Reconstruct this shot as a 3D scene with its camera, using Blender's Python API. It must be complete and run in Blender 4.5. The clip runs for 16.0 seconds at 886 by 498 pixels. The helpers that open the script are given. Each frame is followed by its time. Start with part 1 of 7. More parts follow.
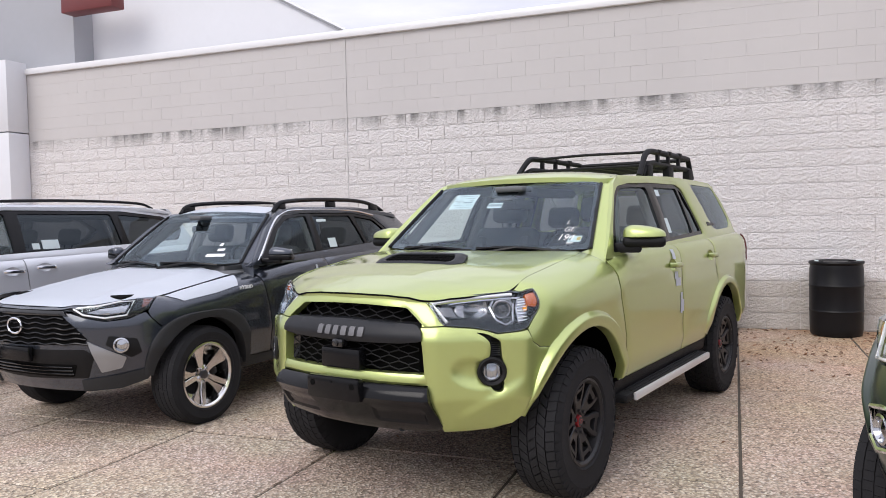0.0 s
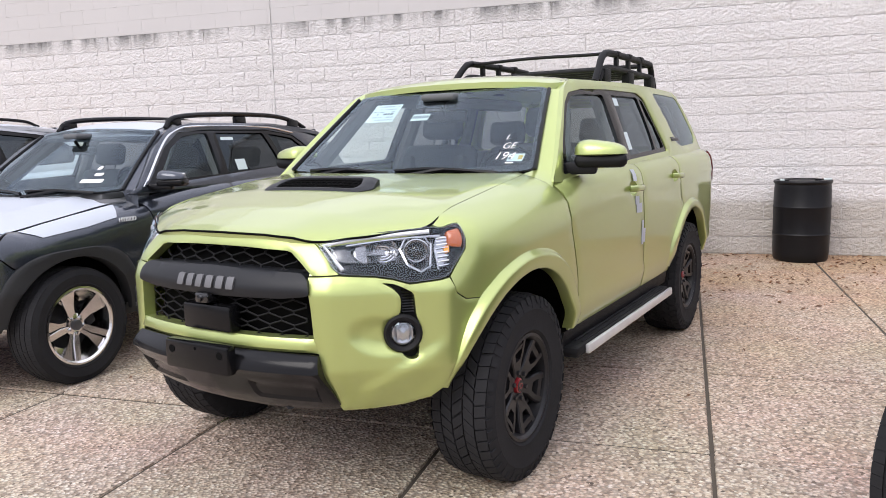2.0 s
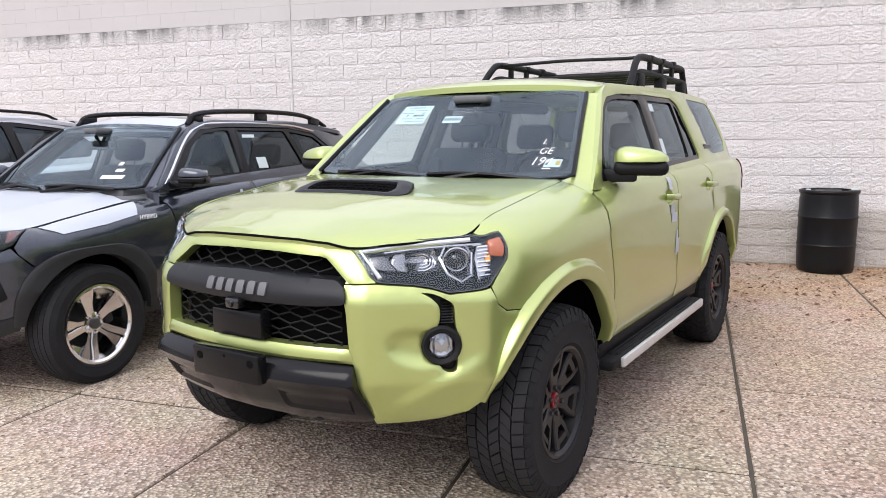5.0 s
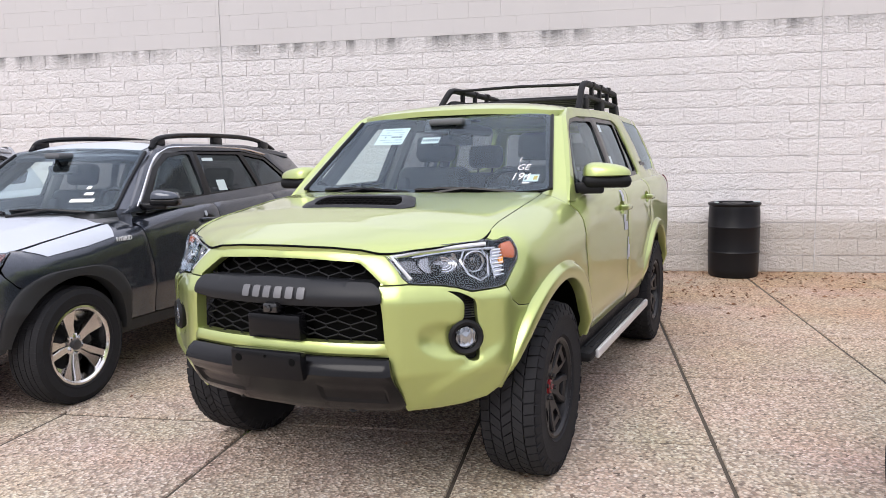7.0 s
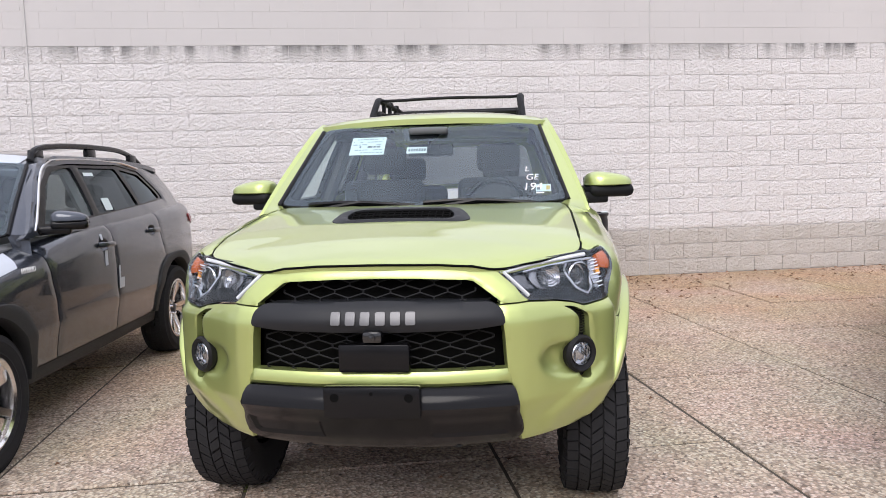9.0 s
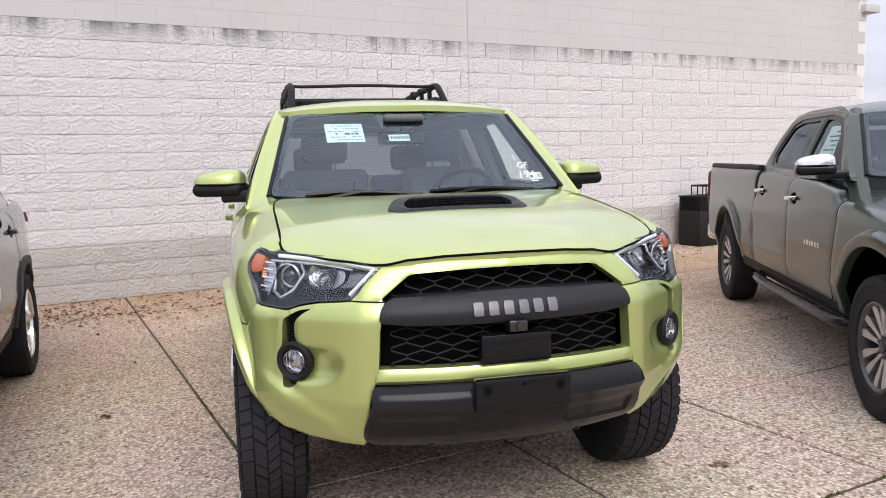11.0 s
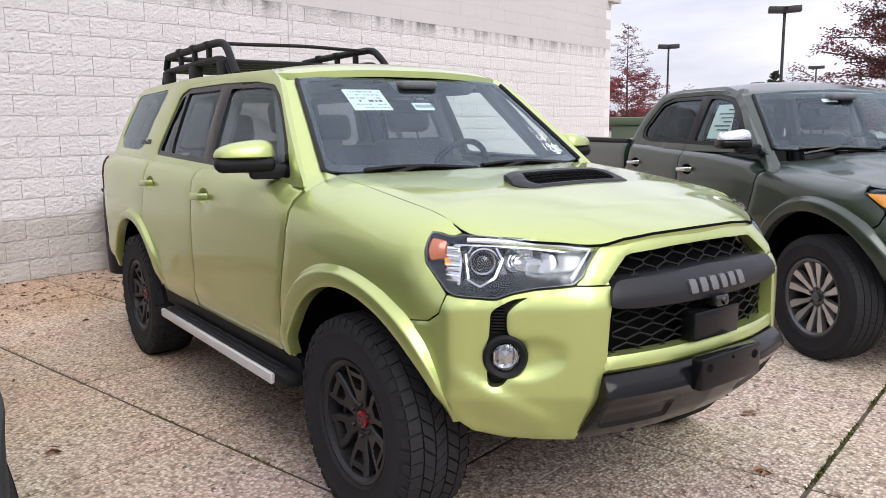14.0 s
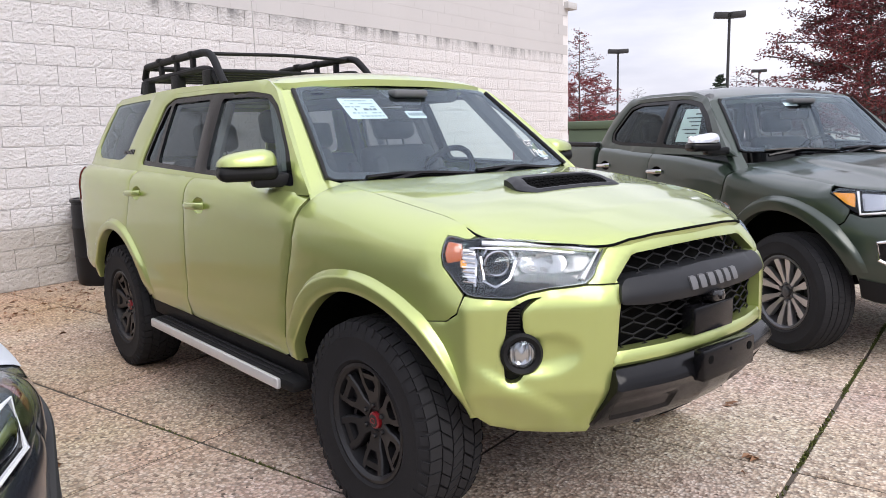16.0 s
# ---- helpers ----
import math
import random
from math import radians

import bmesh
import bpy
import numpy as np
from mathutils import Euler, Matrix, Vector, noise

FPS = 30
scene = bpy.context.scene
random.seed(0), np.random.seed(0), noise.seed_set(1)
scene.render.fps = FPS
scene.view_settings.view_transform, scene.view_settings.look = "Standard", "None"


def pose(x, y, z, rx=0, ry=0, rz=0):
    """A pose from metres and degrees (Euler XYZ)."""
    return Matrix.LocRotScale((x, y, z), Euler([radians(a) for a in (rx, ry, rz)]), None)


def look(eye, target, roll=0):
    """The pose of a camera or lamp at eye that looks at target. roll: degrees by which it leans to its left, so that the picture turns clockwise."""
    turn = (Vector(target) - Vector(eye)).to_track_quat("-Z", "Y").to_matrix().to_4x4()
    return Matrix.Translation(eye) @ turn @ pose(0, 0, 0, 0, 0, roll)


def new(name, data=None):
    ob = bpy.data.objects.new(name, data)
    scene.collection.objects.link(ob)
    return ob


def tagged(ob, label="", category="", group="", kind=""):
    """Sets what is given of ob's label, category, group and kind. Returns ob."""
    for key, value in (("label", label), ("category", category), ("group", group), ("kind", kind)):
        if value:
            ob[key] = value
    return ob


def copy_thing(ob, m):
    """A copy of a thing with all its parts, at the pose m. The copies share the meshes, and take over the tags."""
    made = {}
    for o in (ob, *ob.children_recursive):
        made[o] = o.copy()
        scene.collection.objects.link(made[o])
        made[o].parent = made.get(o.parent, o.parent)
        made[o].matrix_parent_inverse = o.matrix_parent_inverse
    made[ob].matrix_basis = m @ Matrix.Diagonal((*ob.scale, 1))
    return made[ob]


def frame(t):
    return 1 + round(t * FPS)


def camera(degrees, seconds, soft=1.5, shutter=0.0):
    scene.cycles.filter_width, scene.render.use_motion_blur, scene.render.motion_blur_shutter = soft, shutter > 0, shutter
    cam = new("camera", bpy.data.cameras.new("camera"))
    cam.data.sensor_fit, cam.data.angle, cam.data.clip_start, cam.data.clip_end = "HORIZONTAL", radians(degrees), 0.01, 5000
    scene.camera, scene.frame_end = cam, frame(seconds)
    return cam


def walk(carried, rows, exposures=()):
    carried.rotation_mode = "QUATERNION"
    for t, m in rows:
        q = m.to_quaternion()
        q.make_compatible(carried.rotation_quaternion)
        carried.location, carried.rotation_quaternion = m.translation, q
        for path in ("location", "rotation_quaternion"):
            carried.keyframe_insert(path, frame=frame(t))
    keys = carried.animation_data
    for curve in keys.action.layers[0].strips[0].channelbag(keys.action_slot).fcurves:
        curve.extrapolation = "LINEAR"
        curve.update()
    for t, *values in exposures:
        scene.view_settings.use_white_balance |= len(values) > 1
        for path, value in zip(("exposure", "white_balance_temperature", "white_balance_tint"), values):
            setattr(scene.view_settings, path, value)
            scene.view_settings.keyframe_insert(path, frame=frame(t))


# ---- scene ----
cam = camera(60.3, 16.0, 0.9)
METRES, EYE, TILT, LEAN, TURN = 6.62, 1.48, 0.0, 0.0, 21.0
ROWS = [
    (0.0, 0.0, 0.0, 0.0, -0.05, -2.33, 1.22),
    (0.5, 0.0059, 0.038, -0.0012, -3.5, -4.66, 1.22),
    (1.0, 0.0173, 0.0708, -0.0052, -4.05, -5.89, 1.53),
    (1.5, 0.0333, 0.1039, -0.0043, -3.52, -7.51, 1.83),
    (2.0, 0.0328, 0.1348, -0.0053, -3.51, -8.34, 1.57),
    (2.5, 0.0239, 0.1561, -0.0029, -3.32, -8.68, 1.14),
    (3.0, 0.0226, 0.1629, -0.0024, -3.05, -8.82, 0.77),
    (3.5, 0.0212, 0.165, -0.0029, -2.75, -8.73, 0.5),
    (4.0, 0.022, 0.1653, -0.0026, -2.45, -8.63, 0.36),
    (6.5, -0.023, 0.1086, -0.0034, -6.99, -7.24, 0.99),
    (7.0, -0.0579, 0.1064, -0.0057, -10.37, -6.67, 1.1),
    (7.5, -0.0954, 0.1305, -0.0106, -14.79, -6.05, 1.07),
    (8.0, -0.1413, 0.1536, -0.0077, -19.34, -5.55, 1.2),
    (10.5, -0.3516, 0.3101, -0.0084, -43.66, -6.39, 1.56),
    (11.0, -0.3894, 0.347, -0.0084, -49.15, -6.54, 1.5),
    (11.5, -0.4258, 0.3854, -0.004, -54.4, -6.7, 1.61),
    (12.0, -0.4465, 0.4324, -0.0065, -59.14, -6.96, 1.75),
    (12.5, -0.47, 0.4723, -0.0045, -63.2, -7.45, 1.66),
    (13.0, -0.4853, 0.5095, -0.0022, -66.37, -7.99, 1.48),
    (13.5, -0.478, 0.5479, -0.0053, -69.0, -8.67, 1.09),
    (14.0, -0.4816, 0.5769, -0.0031, -71.04, -9.14, 0.76),
    (14.5, -0.4953, 0.5996, -0.0005, -72.57, -9.11, 0.56),
    (15.0, -0.5028, 0.6036, -0.0006, -73.54, -9.01, 0.69),
    (15.5, -0.5052, 0.6034, 0.0001, -74.13, -8.81, 1.04),
    (16.0, -0.5043, 0.6011, -0.0011, -74.58, -8.82, 1.38),
]
walk(cam, [(t, pose(0, 0, EYE, TILT, LEAN, TURN) @ pose(METRES * x, METRES * y, METRES * z, 90 + pitch, roll, yaw)) for t, x, y, z, yaw, pitch, roll in ROWS],
     exposures=[(0.0, 0.50, 6480, 12), (1.0, 0.62, 6480, 12), (3.5, 0.80, 6480, 12), (8.0, 0.70, 6480, 12), (11.0, 0.66, 6480, 12), (16.0, 0.75, 6480, 12)])

# ---- world and light ----
world = bpy.data.worlds.new("world")
scene.world = world
world.use_nodes = True
wn, wl = world.node_tree.nodes, world.node_tree.links
wn.clear()
w_out, w_bg = wn.new("ShaderNodeOutputWorld"), wn.new("ShaderNodeBackground")
w_sky, w_mix = wn.new("ShaderNodeTexSky"), wn.new("ShaderNodeMixRGB")
w_co, w_map, w_noise, w_ramp = wn.new("ShaderNodeTexCoord"), wn.new("ShaderNodeMapping"), wn.new("ShaderNodeTexNoise"), wn.new("ShaderNodeValToRGB")
w_sky.sky_type, w_sky.sun_disc = "NISHITA", False
w_sky.sun_elevation, w_sky.sun_rotation = radians(48), radians(200)
w_map.inputs["Scale"].default_value = (1.0, 1.0, 4.5)
w_noise.inputs["Scale"].default_value, w_noise.inputs["Detail"].default_value = 2.2, 7
w_noise.inputs["Roughness"].default_value = 0.55
w_ramp.color_ramp.elements[0].position, w_ramp.color_ramp.elements[1].position = 0.30, 0.62
w_ramp.color_ramp.elements[0].color, w_ramp.color_ramp.elements[1].color = (5.2, 5.4, 6.45, 1), (8.5, 8.5, 9.35, 1)
w_mix.inputs["Fac"].default_value = 0.93
wl.new(w_co.outputs["Generated"], w_map.inputs["Vector"])
wl.new(w_map.outputs["Vector"], w_noise.inputs["Vector"])
wl.new(w_noise.outputs["Fac"], w_ramp.inputs["Fac"])
wl.new(w_sky.outputs["Color"], w_mix.inputs["Color1"])
wl.new(w_ramp.outputs["Color"], w_mix.inputs["Color2"])
w_sep, w_rise, w_mul = wn.new("ShaderNodeSeparateXYZ"), wn.new("ShaderNodeMapRange"), wn.new("ShaderNodeMixRGB")
w_mul.blend_type, w_mul.inputs["Fac"].default_value = "MULTIPLY", 1.0
w_rise.inputs["From Min"].default_value, w_rise.inputs["From Max"].default_value = 0.0, 0.9
w_rise.inputs["To Min"].default_value, w_rise.inputs["To Max"].default_value = 0.80, 1.64
wl.new(w_co.outputs["Generated"], w_sep.inputs[0])
wl.new(w_sep.outputs["Z"], w_rise.inputs["Value"])
wl.new(w_mix.outputs["Color"], w_mul.inputs["Color1"])
wl.new(w_rise.outputs["Result"], w_mul.inputs["Color2"])
wl.new(w_mul.outputs["Color"], w_bg.inputs["Color"])
wl.new(w_bg.outputs["Background"], w_out.inputs["Surface"])
w_bg.inputs["Strength"].default_value = 0.085
sun = new("sun", bpy.data.lights.new("sun", "SUN"))
sun.data.energy, sun.data.angle, sun.data.color = 1.25, radians(40), (1.0, 0.96, 0.91)
sun.matrix_world = look((-6, -14, 18), (0, 4, 0))


# ---- materials ----
def material(name, color, rough=0.5, metal=0.0, coat=0.0, vary=0.0, scale=6.0, bump=0.0, bump_scale=60.0, tone=None, spec=0.5, flake=0.0):
    """A surface with colour variation at two scales and a fine relief."""
    m = bpy.data.materials.new(name)
    m.use_nodes = True
    n, l = m.node_tree.nodes, m.node_tree.links
    b = n["Principled BSDF"]
    b.inputs["Base Color"].default_value = (*color, 1)
    b.inputs["Roughness"].default_value, b.inputs["Metallic"].default_value = rough, metal
    b.inputs["Coat Weight"].default_value, b.inputs["Coat Roughness"].default_value = coat, 0.04
    b.inputs["Specular IOR Level"].default_value = spec
    if vary or bump or flake:
        co = n.new("ShaderNodeTexCoord")
    if vary:
        big, fine, add, ramp = n.new("ShaderNodeTexNoise"), n.new("ShaderNodeTexNoise"), n.new("ShaderNodeMixRGB"), n.new("ShaderNodeMixRGB")
        big.inputs["Scale"].default_value, big.inputs["Detail"].default_value = scale, 5
        fine.inputs["Scale"].default_value, fine.inputs["Detail"].default_value = scale * 11, 3
        add.inputs["Fac"].default_value = 0.4
        l.new(co.outputs["Object"], big.inputs["Vector"]), l.new(co.outputs["Object"], fine.inputs["Vector"])
        l.new(big.outputs["Fac"], add.inputs["Color1"]), l.new(fine.outputs["Fac"], add.inputs["Color2"])
        tone = tone or tuple(c * (1 - vary) for c in color)
        ramp.inputs["Color1"].default_value = (*tone, 1)
        ramp.inputs["Color2"].default_value = (*(min(1, c * (1 + vary * 0.6)) for c in color), 1)
        l.new(add.outputs["Color"], ramp.inputs["Fac"]), l.new(ramp.outputs["Color"], b.inputs["Base Color"])
    if bump:
        grain, relief = n.new("ShaderNodeTexNoise"), n.new("ShaderNodeBump")
        grain.inputs["Scale"].default_value, grain.inputs["Detail"].default_value = bump_scale, 4
        relief.inputs["Strength"].default_value, relief.inputs["Distance"].default_value = bump, 0.01
        l.new(co.outputs["Object"], grain.inputs["Vector"])
        l.new(grain.outputs["Fac"], relief.inputs["Height"]), l.new(relief.outputs["Normal"], b.inputs["Normal"])
    if flake:
        cell, mix = n.new("ShaderNodeTexVoronoi"), n.new("ShaderNodeMath")
        cell.inputs["Scale"].default_value = 900
        mix.operation = "MULTIPLY_ADD"
        mix.inputs[1].default_value, mix.inputs[2].default_value = flake, rough - flake / 2
        l.new(co.outputs["Object"], cell.inputs["Vector"])
        l.new(cell.outputs["Color"], mix.inputs[0]), l.new(mix.outputs[0], b.inputs["Roughness"])
    return m


def glass(name, tint, rough=0.0, gleam=0.05):
    """A thin pane: mostly clear, with a tint and a mirror-like gloss."""
    m = bpy.data.materials.new(name)
    m.use_nodes = True
    n, l = m.node_tree.nodes, m.node_tree.links
    n.clear()
    out, mix = n.new("ShaderNodeOutputMaterial"), n.new("ShaderNodeMixShader")
    clear, gloss, facing = n.new("ShaderNodeBsdfTransparent"), n.new("ShaderNodeBsdfGlossy"), n.new("ShaderNodeLayerWeight")
    power, scale = n.new("ShaderNodeMath"), n.new("ShaderNodeMath")
    power.operation, scale.operation = "POWER", "MULTIPLY_ADD"
    power.inputs[1].default_value = 5.0
    scale.inputs[1].default_value, scale.inputs[2].default_value = 1 - gleam, gleam
    facing.inputs["Blend"].default_value = 0.5
    clear.inputs["Color"].default_value = (*tint, 1)
    gloss.inputs["Roughness"].default_value = rough
    gloss.inputs["Color"].default_value = (0.78, 0.91, 1, 1)
    l.new(facing.outputs["Facing"], power.inputs[0]), l.new(power.outputs[0], scale.inputs[0])
    l.new(scale.outputs[0], mix.inputs["Fac"])
    l.new(clear.outputs["BSDF"], mix.inputs[1]), l.new(gloss.outputs["BSDF"], mix.inputs[2])
    l.new(mix.outputs["Shader"], out.inputs["Surface"])
    return m


LIME = material("lime_metallic_paint", (0.435, 0.505, 0.175), 0.37, 0.70, 1.0, flake=0.10)
GREY_PAINT = material("dark_grey_metallic_paint", (0.042, 0.050, 0.067), 0.28, 0.58, 1.0, flake=0.10)
GREEN_PAINT = material("army_green_paint", (0.026, 0.041, 0.029), 0.36, 0.20, 0.7, flake=0.1)
SILVER_PAINT = material("silver_metallic_paint", (0.62, 0.64, 0.68), 0.36, 0.35, 1.0, flake=0.12)
BLACK_PLASTIC = material("grained_black_plastic", (0.011, 0.011, 0.012), 0.55, bump=0.12, bump_scale=700, vary=0.2, spec=0.18)
CLADDING = material("charcoal_cladding_plastic", (0.026, 0.027, 0.029), 0.58, bump=0.10, bump_scale=600, vary=0.15, spec=0.3)
SATIN_BLACK = material("satin_black_plastic", (0.006, 0.006, 0.007), 0.17, bump=0.02, bump_scale=300, vary=0.15, spec=0.24)
GLOSS_BLACK = material("gloss_black", (0.008, 0.008, 0.009), 0.12, coat=0.6)
MATTE_GREY = material("charcoal_satin_plastic", (0.013, 0.014, 0.0165), 0.46, vary=0.1, spec=0.3)
# near-black that paints in the shade of recesses and undersides
CAVITY_SHADE = material("cavity_shade", (0.003, 0.003, 0.003), 0.9, spec=0.1)
RUBBER = material("tyre_rubber", (0.025, 0.025, 0.027), 0.75, vary=0.35, scale=9, bump=0.15, bump_scale=180, spec=0.12)
RIM_BLACK = material("matte_black_alloy", (0.016, 0.016, 0.018), 0.38, 0.1, spec=0.4)
RIM_SILVER = material("machined_alloy", (0.55, 0.55, 0.56), 0.28, 0.9, vary=0.08)
RIM_SMOKE = material("smoked_chrome_alloy", (0.74, 0.73, 0.72), 0.15, 1.0)
RIM_GREY = material("grey_painted_alloy", (0.10, 0.10, 0.105), 0.35, 0.6)
CHROME = material("chrome", (0.75, 0.76, 0.78), 0.09, 1.0)
BRUSHED = material("brushed_aluminium", (0.72, 0.72, 0.73), 0.38, 0.45, vary=0.1, scale=20)
RED = material("red_plastic", (0.24, 0.010, 0.015), 0.3, coat=0.5)
LETTER = material("grey_letter", (0.15, 0.15, 0.155), 0.38, 0.4)
WHITE_FILM = material("white_protective_film", (0.48, 0.515, 0.57), 0.35, vary=0.05, bump=0.06, bump_scale=40)
PAPER = material("white_paper_label", (0.60, 0.68, 0.68), 0.7, vary=0.05)
INK = material("printed_ink", (0.06, 0.07, 0.08), 0.7)
PALE_INK = material("pale_printed_ink", (0.26, 0.31, 0.32), 0.7)
CHALK = material("white_paint_pen", (0.85, 0.87, 0.86), 0.8)
CLOTH = material("charcoal_seat_cloth", (0.050, 0.051, 0.055), 0.8, vary=0.3, scale=20, bump=0.2, bump_scale=300)
TRIM = material("grey_cabin_trim", (0.11, 0.113, 0.118), 0.7, vary=0.2)
AMBER = material("amber_lens", (0.42, 0.09, 0.012), 0.12, coat=1.0)
DARK_AMBER = material("dark_amber_lens", (0.11, 0.022, 0.012), 0.12, coat=1.0)
YELLOW_LENS = material("yellow_amber_lens", (0.85, 0.33, 0.02), 0.12, coat=1.0)
LAMP_GREY = material("grey_lamp_housing", (0.15, 0.15, 0.155), 0.20, 0.9)
REFLECTOR = material("lamp_reflector", (0.50, 0.51, 0.53), 0.12, 1.0)
LAMP_BOWL = material("smoked_reflector_bowl", (0.30, 0.30, 0.31), 0.10, 1.0)
LAMP_WHITE = material("white_guide_and_word_gleam", (0.80, 0.81, 0.83), 0.25, coat=1.0)
CLEAR = glass("windscreen_glass", (0.84, 0.93, 0.94), 0.0, 0.085)
PRIVACY = glass("privacy_glass", (0.20, 0.21, 0.22), 0.0, 0.05)
SIDE_GLASS = glass("side_glass", (0.80, 0.88, 0.85), 0.0, 0.05)
LENS = glass("lamp_lens", (0.95, 0.96, 0.97), 0.0, 0.045)


from mathutils.geometry import delaunay_2d_cdt


# ---- mesh helpers ----
def link(name, bm, mat, parent=None, label="", smooth=True, angle=38):
    me = bpy.data.meshes.new(name)
    bmesh.ops.recalc_face_normals(bm, faces=bm.faces)
    bm.to_mesh(me)
    bm.free()
    me.materials.append(mat)
    if smooth:
        me.shade_smooth()
        me.set_sharp_from_angle(angle=radians(angle))
    ob = new(name, me)
    if parent:
        ob.parent = parent
    if label:
        ob["label"] = label
    return ob


part = link


def thing(name, m, label, category, group=""):
    """An Empty at a thing's base, for its parts."""
    ob = new(name)
    ob.empty_display_size = 0.2
    ob.matrix_world = m
    return tagged(ob, label, category, group)


def box(bm, x0, x1, y0, y1, z0, z1, bevel=0.0, m=None, seg=2):
    ret = bmesh.ops.create_cube(bm, size=1.0)
    mat = Matrix.Translation(((x0 + x1) / 2, (y0 + y1) / 2, (z0 + z1) / 2)) @ Matrix.Diagonal((abs(x1 - x0), abs(y1 - y0), abs(z1 - z0), 1))
    bmesh.ops.transform(bm, matrix=mat, verts=ret["verts"])
    vs = ret["verts"]
    if bevel:
        es = list({e for v in vs for e in v.link_edges})
        out = bmesh.ops.bevel(bm, geom=es, offset=bevel, segments=seg, profile=0.5, affect="EDGES")
        vs = list({v for f in out["faces"] for v in f.verts} | {v for v in vs if v.is_valid})
    if m is not None:
        bmesh.ops.transform(bm, matrix=m, verts=vs)
    return bm


def lathe(bm, profile, n=48, m=None, arc=360.0):
    """Turns (radius, along) pairs about the local X axis."""
    rings = []
    closed = arc >= 359.9
    for i in range(n if closed else n + 1):
        a = radians(arc) * i / n
        rings.append([bm.verts.new((h, r * math.cos(a), r * math.sin(a))) for r, h in profile])
    for i in range(n):
        p, q = rings[i], rings[(i + 1) % len(rings)]
        for k in range(len(profile) - 1):
            f = [p[k], q[k], q[k + 1], p[k + 1]]
            if profile[k][0] < 1e-6:
                f = [p[k], q[k + 1], p[k + 1]]
            elif profile[k + 1][0] < 1e-6:
                f = [p[k], q[k], p[k + 1]]
            bm.faces.new(f)
    vs = [v for r in rings for v in r]
    if m is not None:
        bmesh.ops.transform(bm, matrix=m, verts=vs)
    return bm


def tube(bm, pts, r, n=8, m=None, flat=1.0):
    """A round or flattened bar along points."""
    pts = [Vector(p) for p in pts]
    rings, up = [], Vector((0, 0, 1))
    for i, p in enumerate(pts):
        d = (pts[min(i + 1, len(pts) - 1)] - pts[max(i - 1, 0)]).normalized()
        a = d.cross(up if abs(d.dot(up)) < 0.95 else Vector((1, 0, 0))).normalized()
        b = a.cross(d)
        rings.append([bm.verts.new(p + r * (math.cos(t) * a + flat * math.sin(t) * b)) for t in (2 * math.pi * k / n for k in range(n))])
    for p, q in zip(rings, rings[1:]):
        for k in range(n):
            bm.faces.new((p[k], p[(k + 1) % n], q[(k + 1) % n], q[k]))
    bm.faces.new(rings[0]), bm.faces.new(rings[-1])
    if m is not None:
        bmesh.ops.transform(bm, matrix=m, verts=[v for g in rings for v in g])
    return bm


def curve(keys, n=10):
    """A smooth line through 2D or 3D keys."""
    k = np.array(keys, float)
    k = np.vstack([2 * k[0] - k[1], k, 2 * k[-1] - k[-2]])
    out = []
    for i in range(1, len(k) - 2):
        for t in np.linspace(0, 1, n, endpoint=False):
            a, b, c, d = k[i - 1:i + 3]
            out.append(0.5 * (2 * b + (c - a) * t + (2 * a - 5 * b + 4 * c - d) * t * t + (3 * b - a - 3 * c + d) * t ** 3))
    return np.array(out + [k[-2]])


def rounded(poly, r, n=5):
    """A polygon with its corners rounded."""
    out = []
    for i, p in enumerate(poly):
        p, a, b = np.array(p, float), np.array(poly[i - 1], float), np.array(poly[(i + 1) % len(poly)], float)
        da, db = a - p, b - p
        la, lb = np.linalg.norm(da), np.linalg.norm(db)
        q = min(r, la * 0.45, lb * 0.45)
        s, e = p + da / la * q, p + db / lb * q
        for t in np.linspace(0, 1, n):
            out.append(tuple((1 - t) ** 2 * s + 2 * t * (1 - t) * p + t * t * e))
    return out


def arc(cy, cz, r, a0, a1, n=18):
    return [(cy + r * math.cos(radians(a)), cz + r * math.sin(radians(a))) for a in np.linspace(a0, a1, n)]


def inside(pts, loop):
    x, y = pts[:, 0], pts[:, 1]
    res = np.zeros(len(pts), bool)
    for (x0, y0), (x1, y1) in zip(loop, np.roll(loop, -1, axis=0)):
        if y0 == y1:
            continue
        res ^= ((y0 > y) != (y1 > y)) & (x < (x1 - x0) * (y - y0) / (y1 - y0) + x0)
    return res


def near(pts, loop, d):
    res = np.zeros(len(pts), bool)
    for a, b in zip(loop, np.roll(loop, -1, axis=0)):
        ab = b - a
        t = np.clip(((pts - a) @ ab) / max(ab @ ab, 1e-12), 0, 1)
        res |= np.linalg.norm(pts - a - t[:, None] * ab, axis=1) < d
    return res


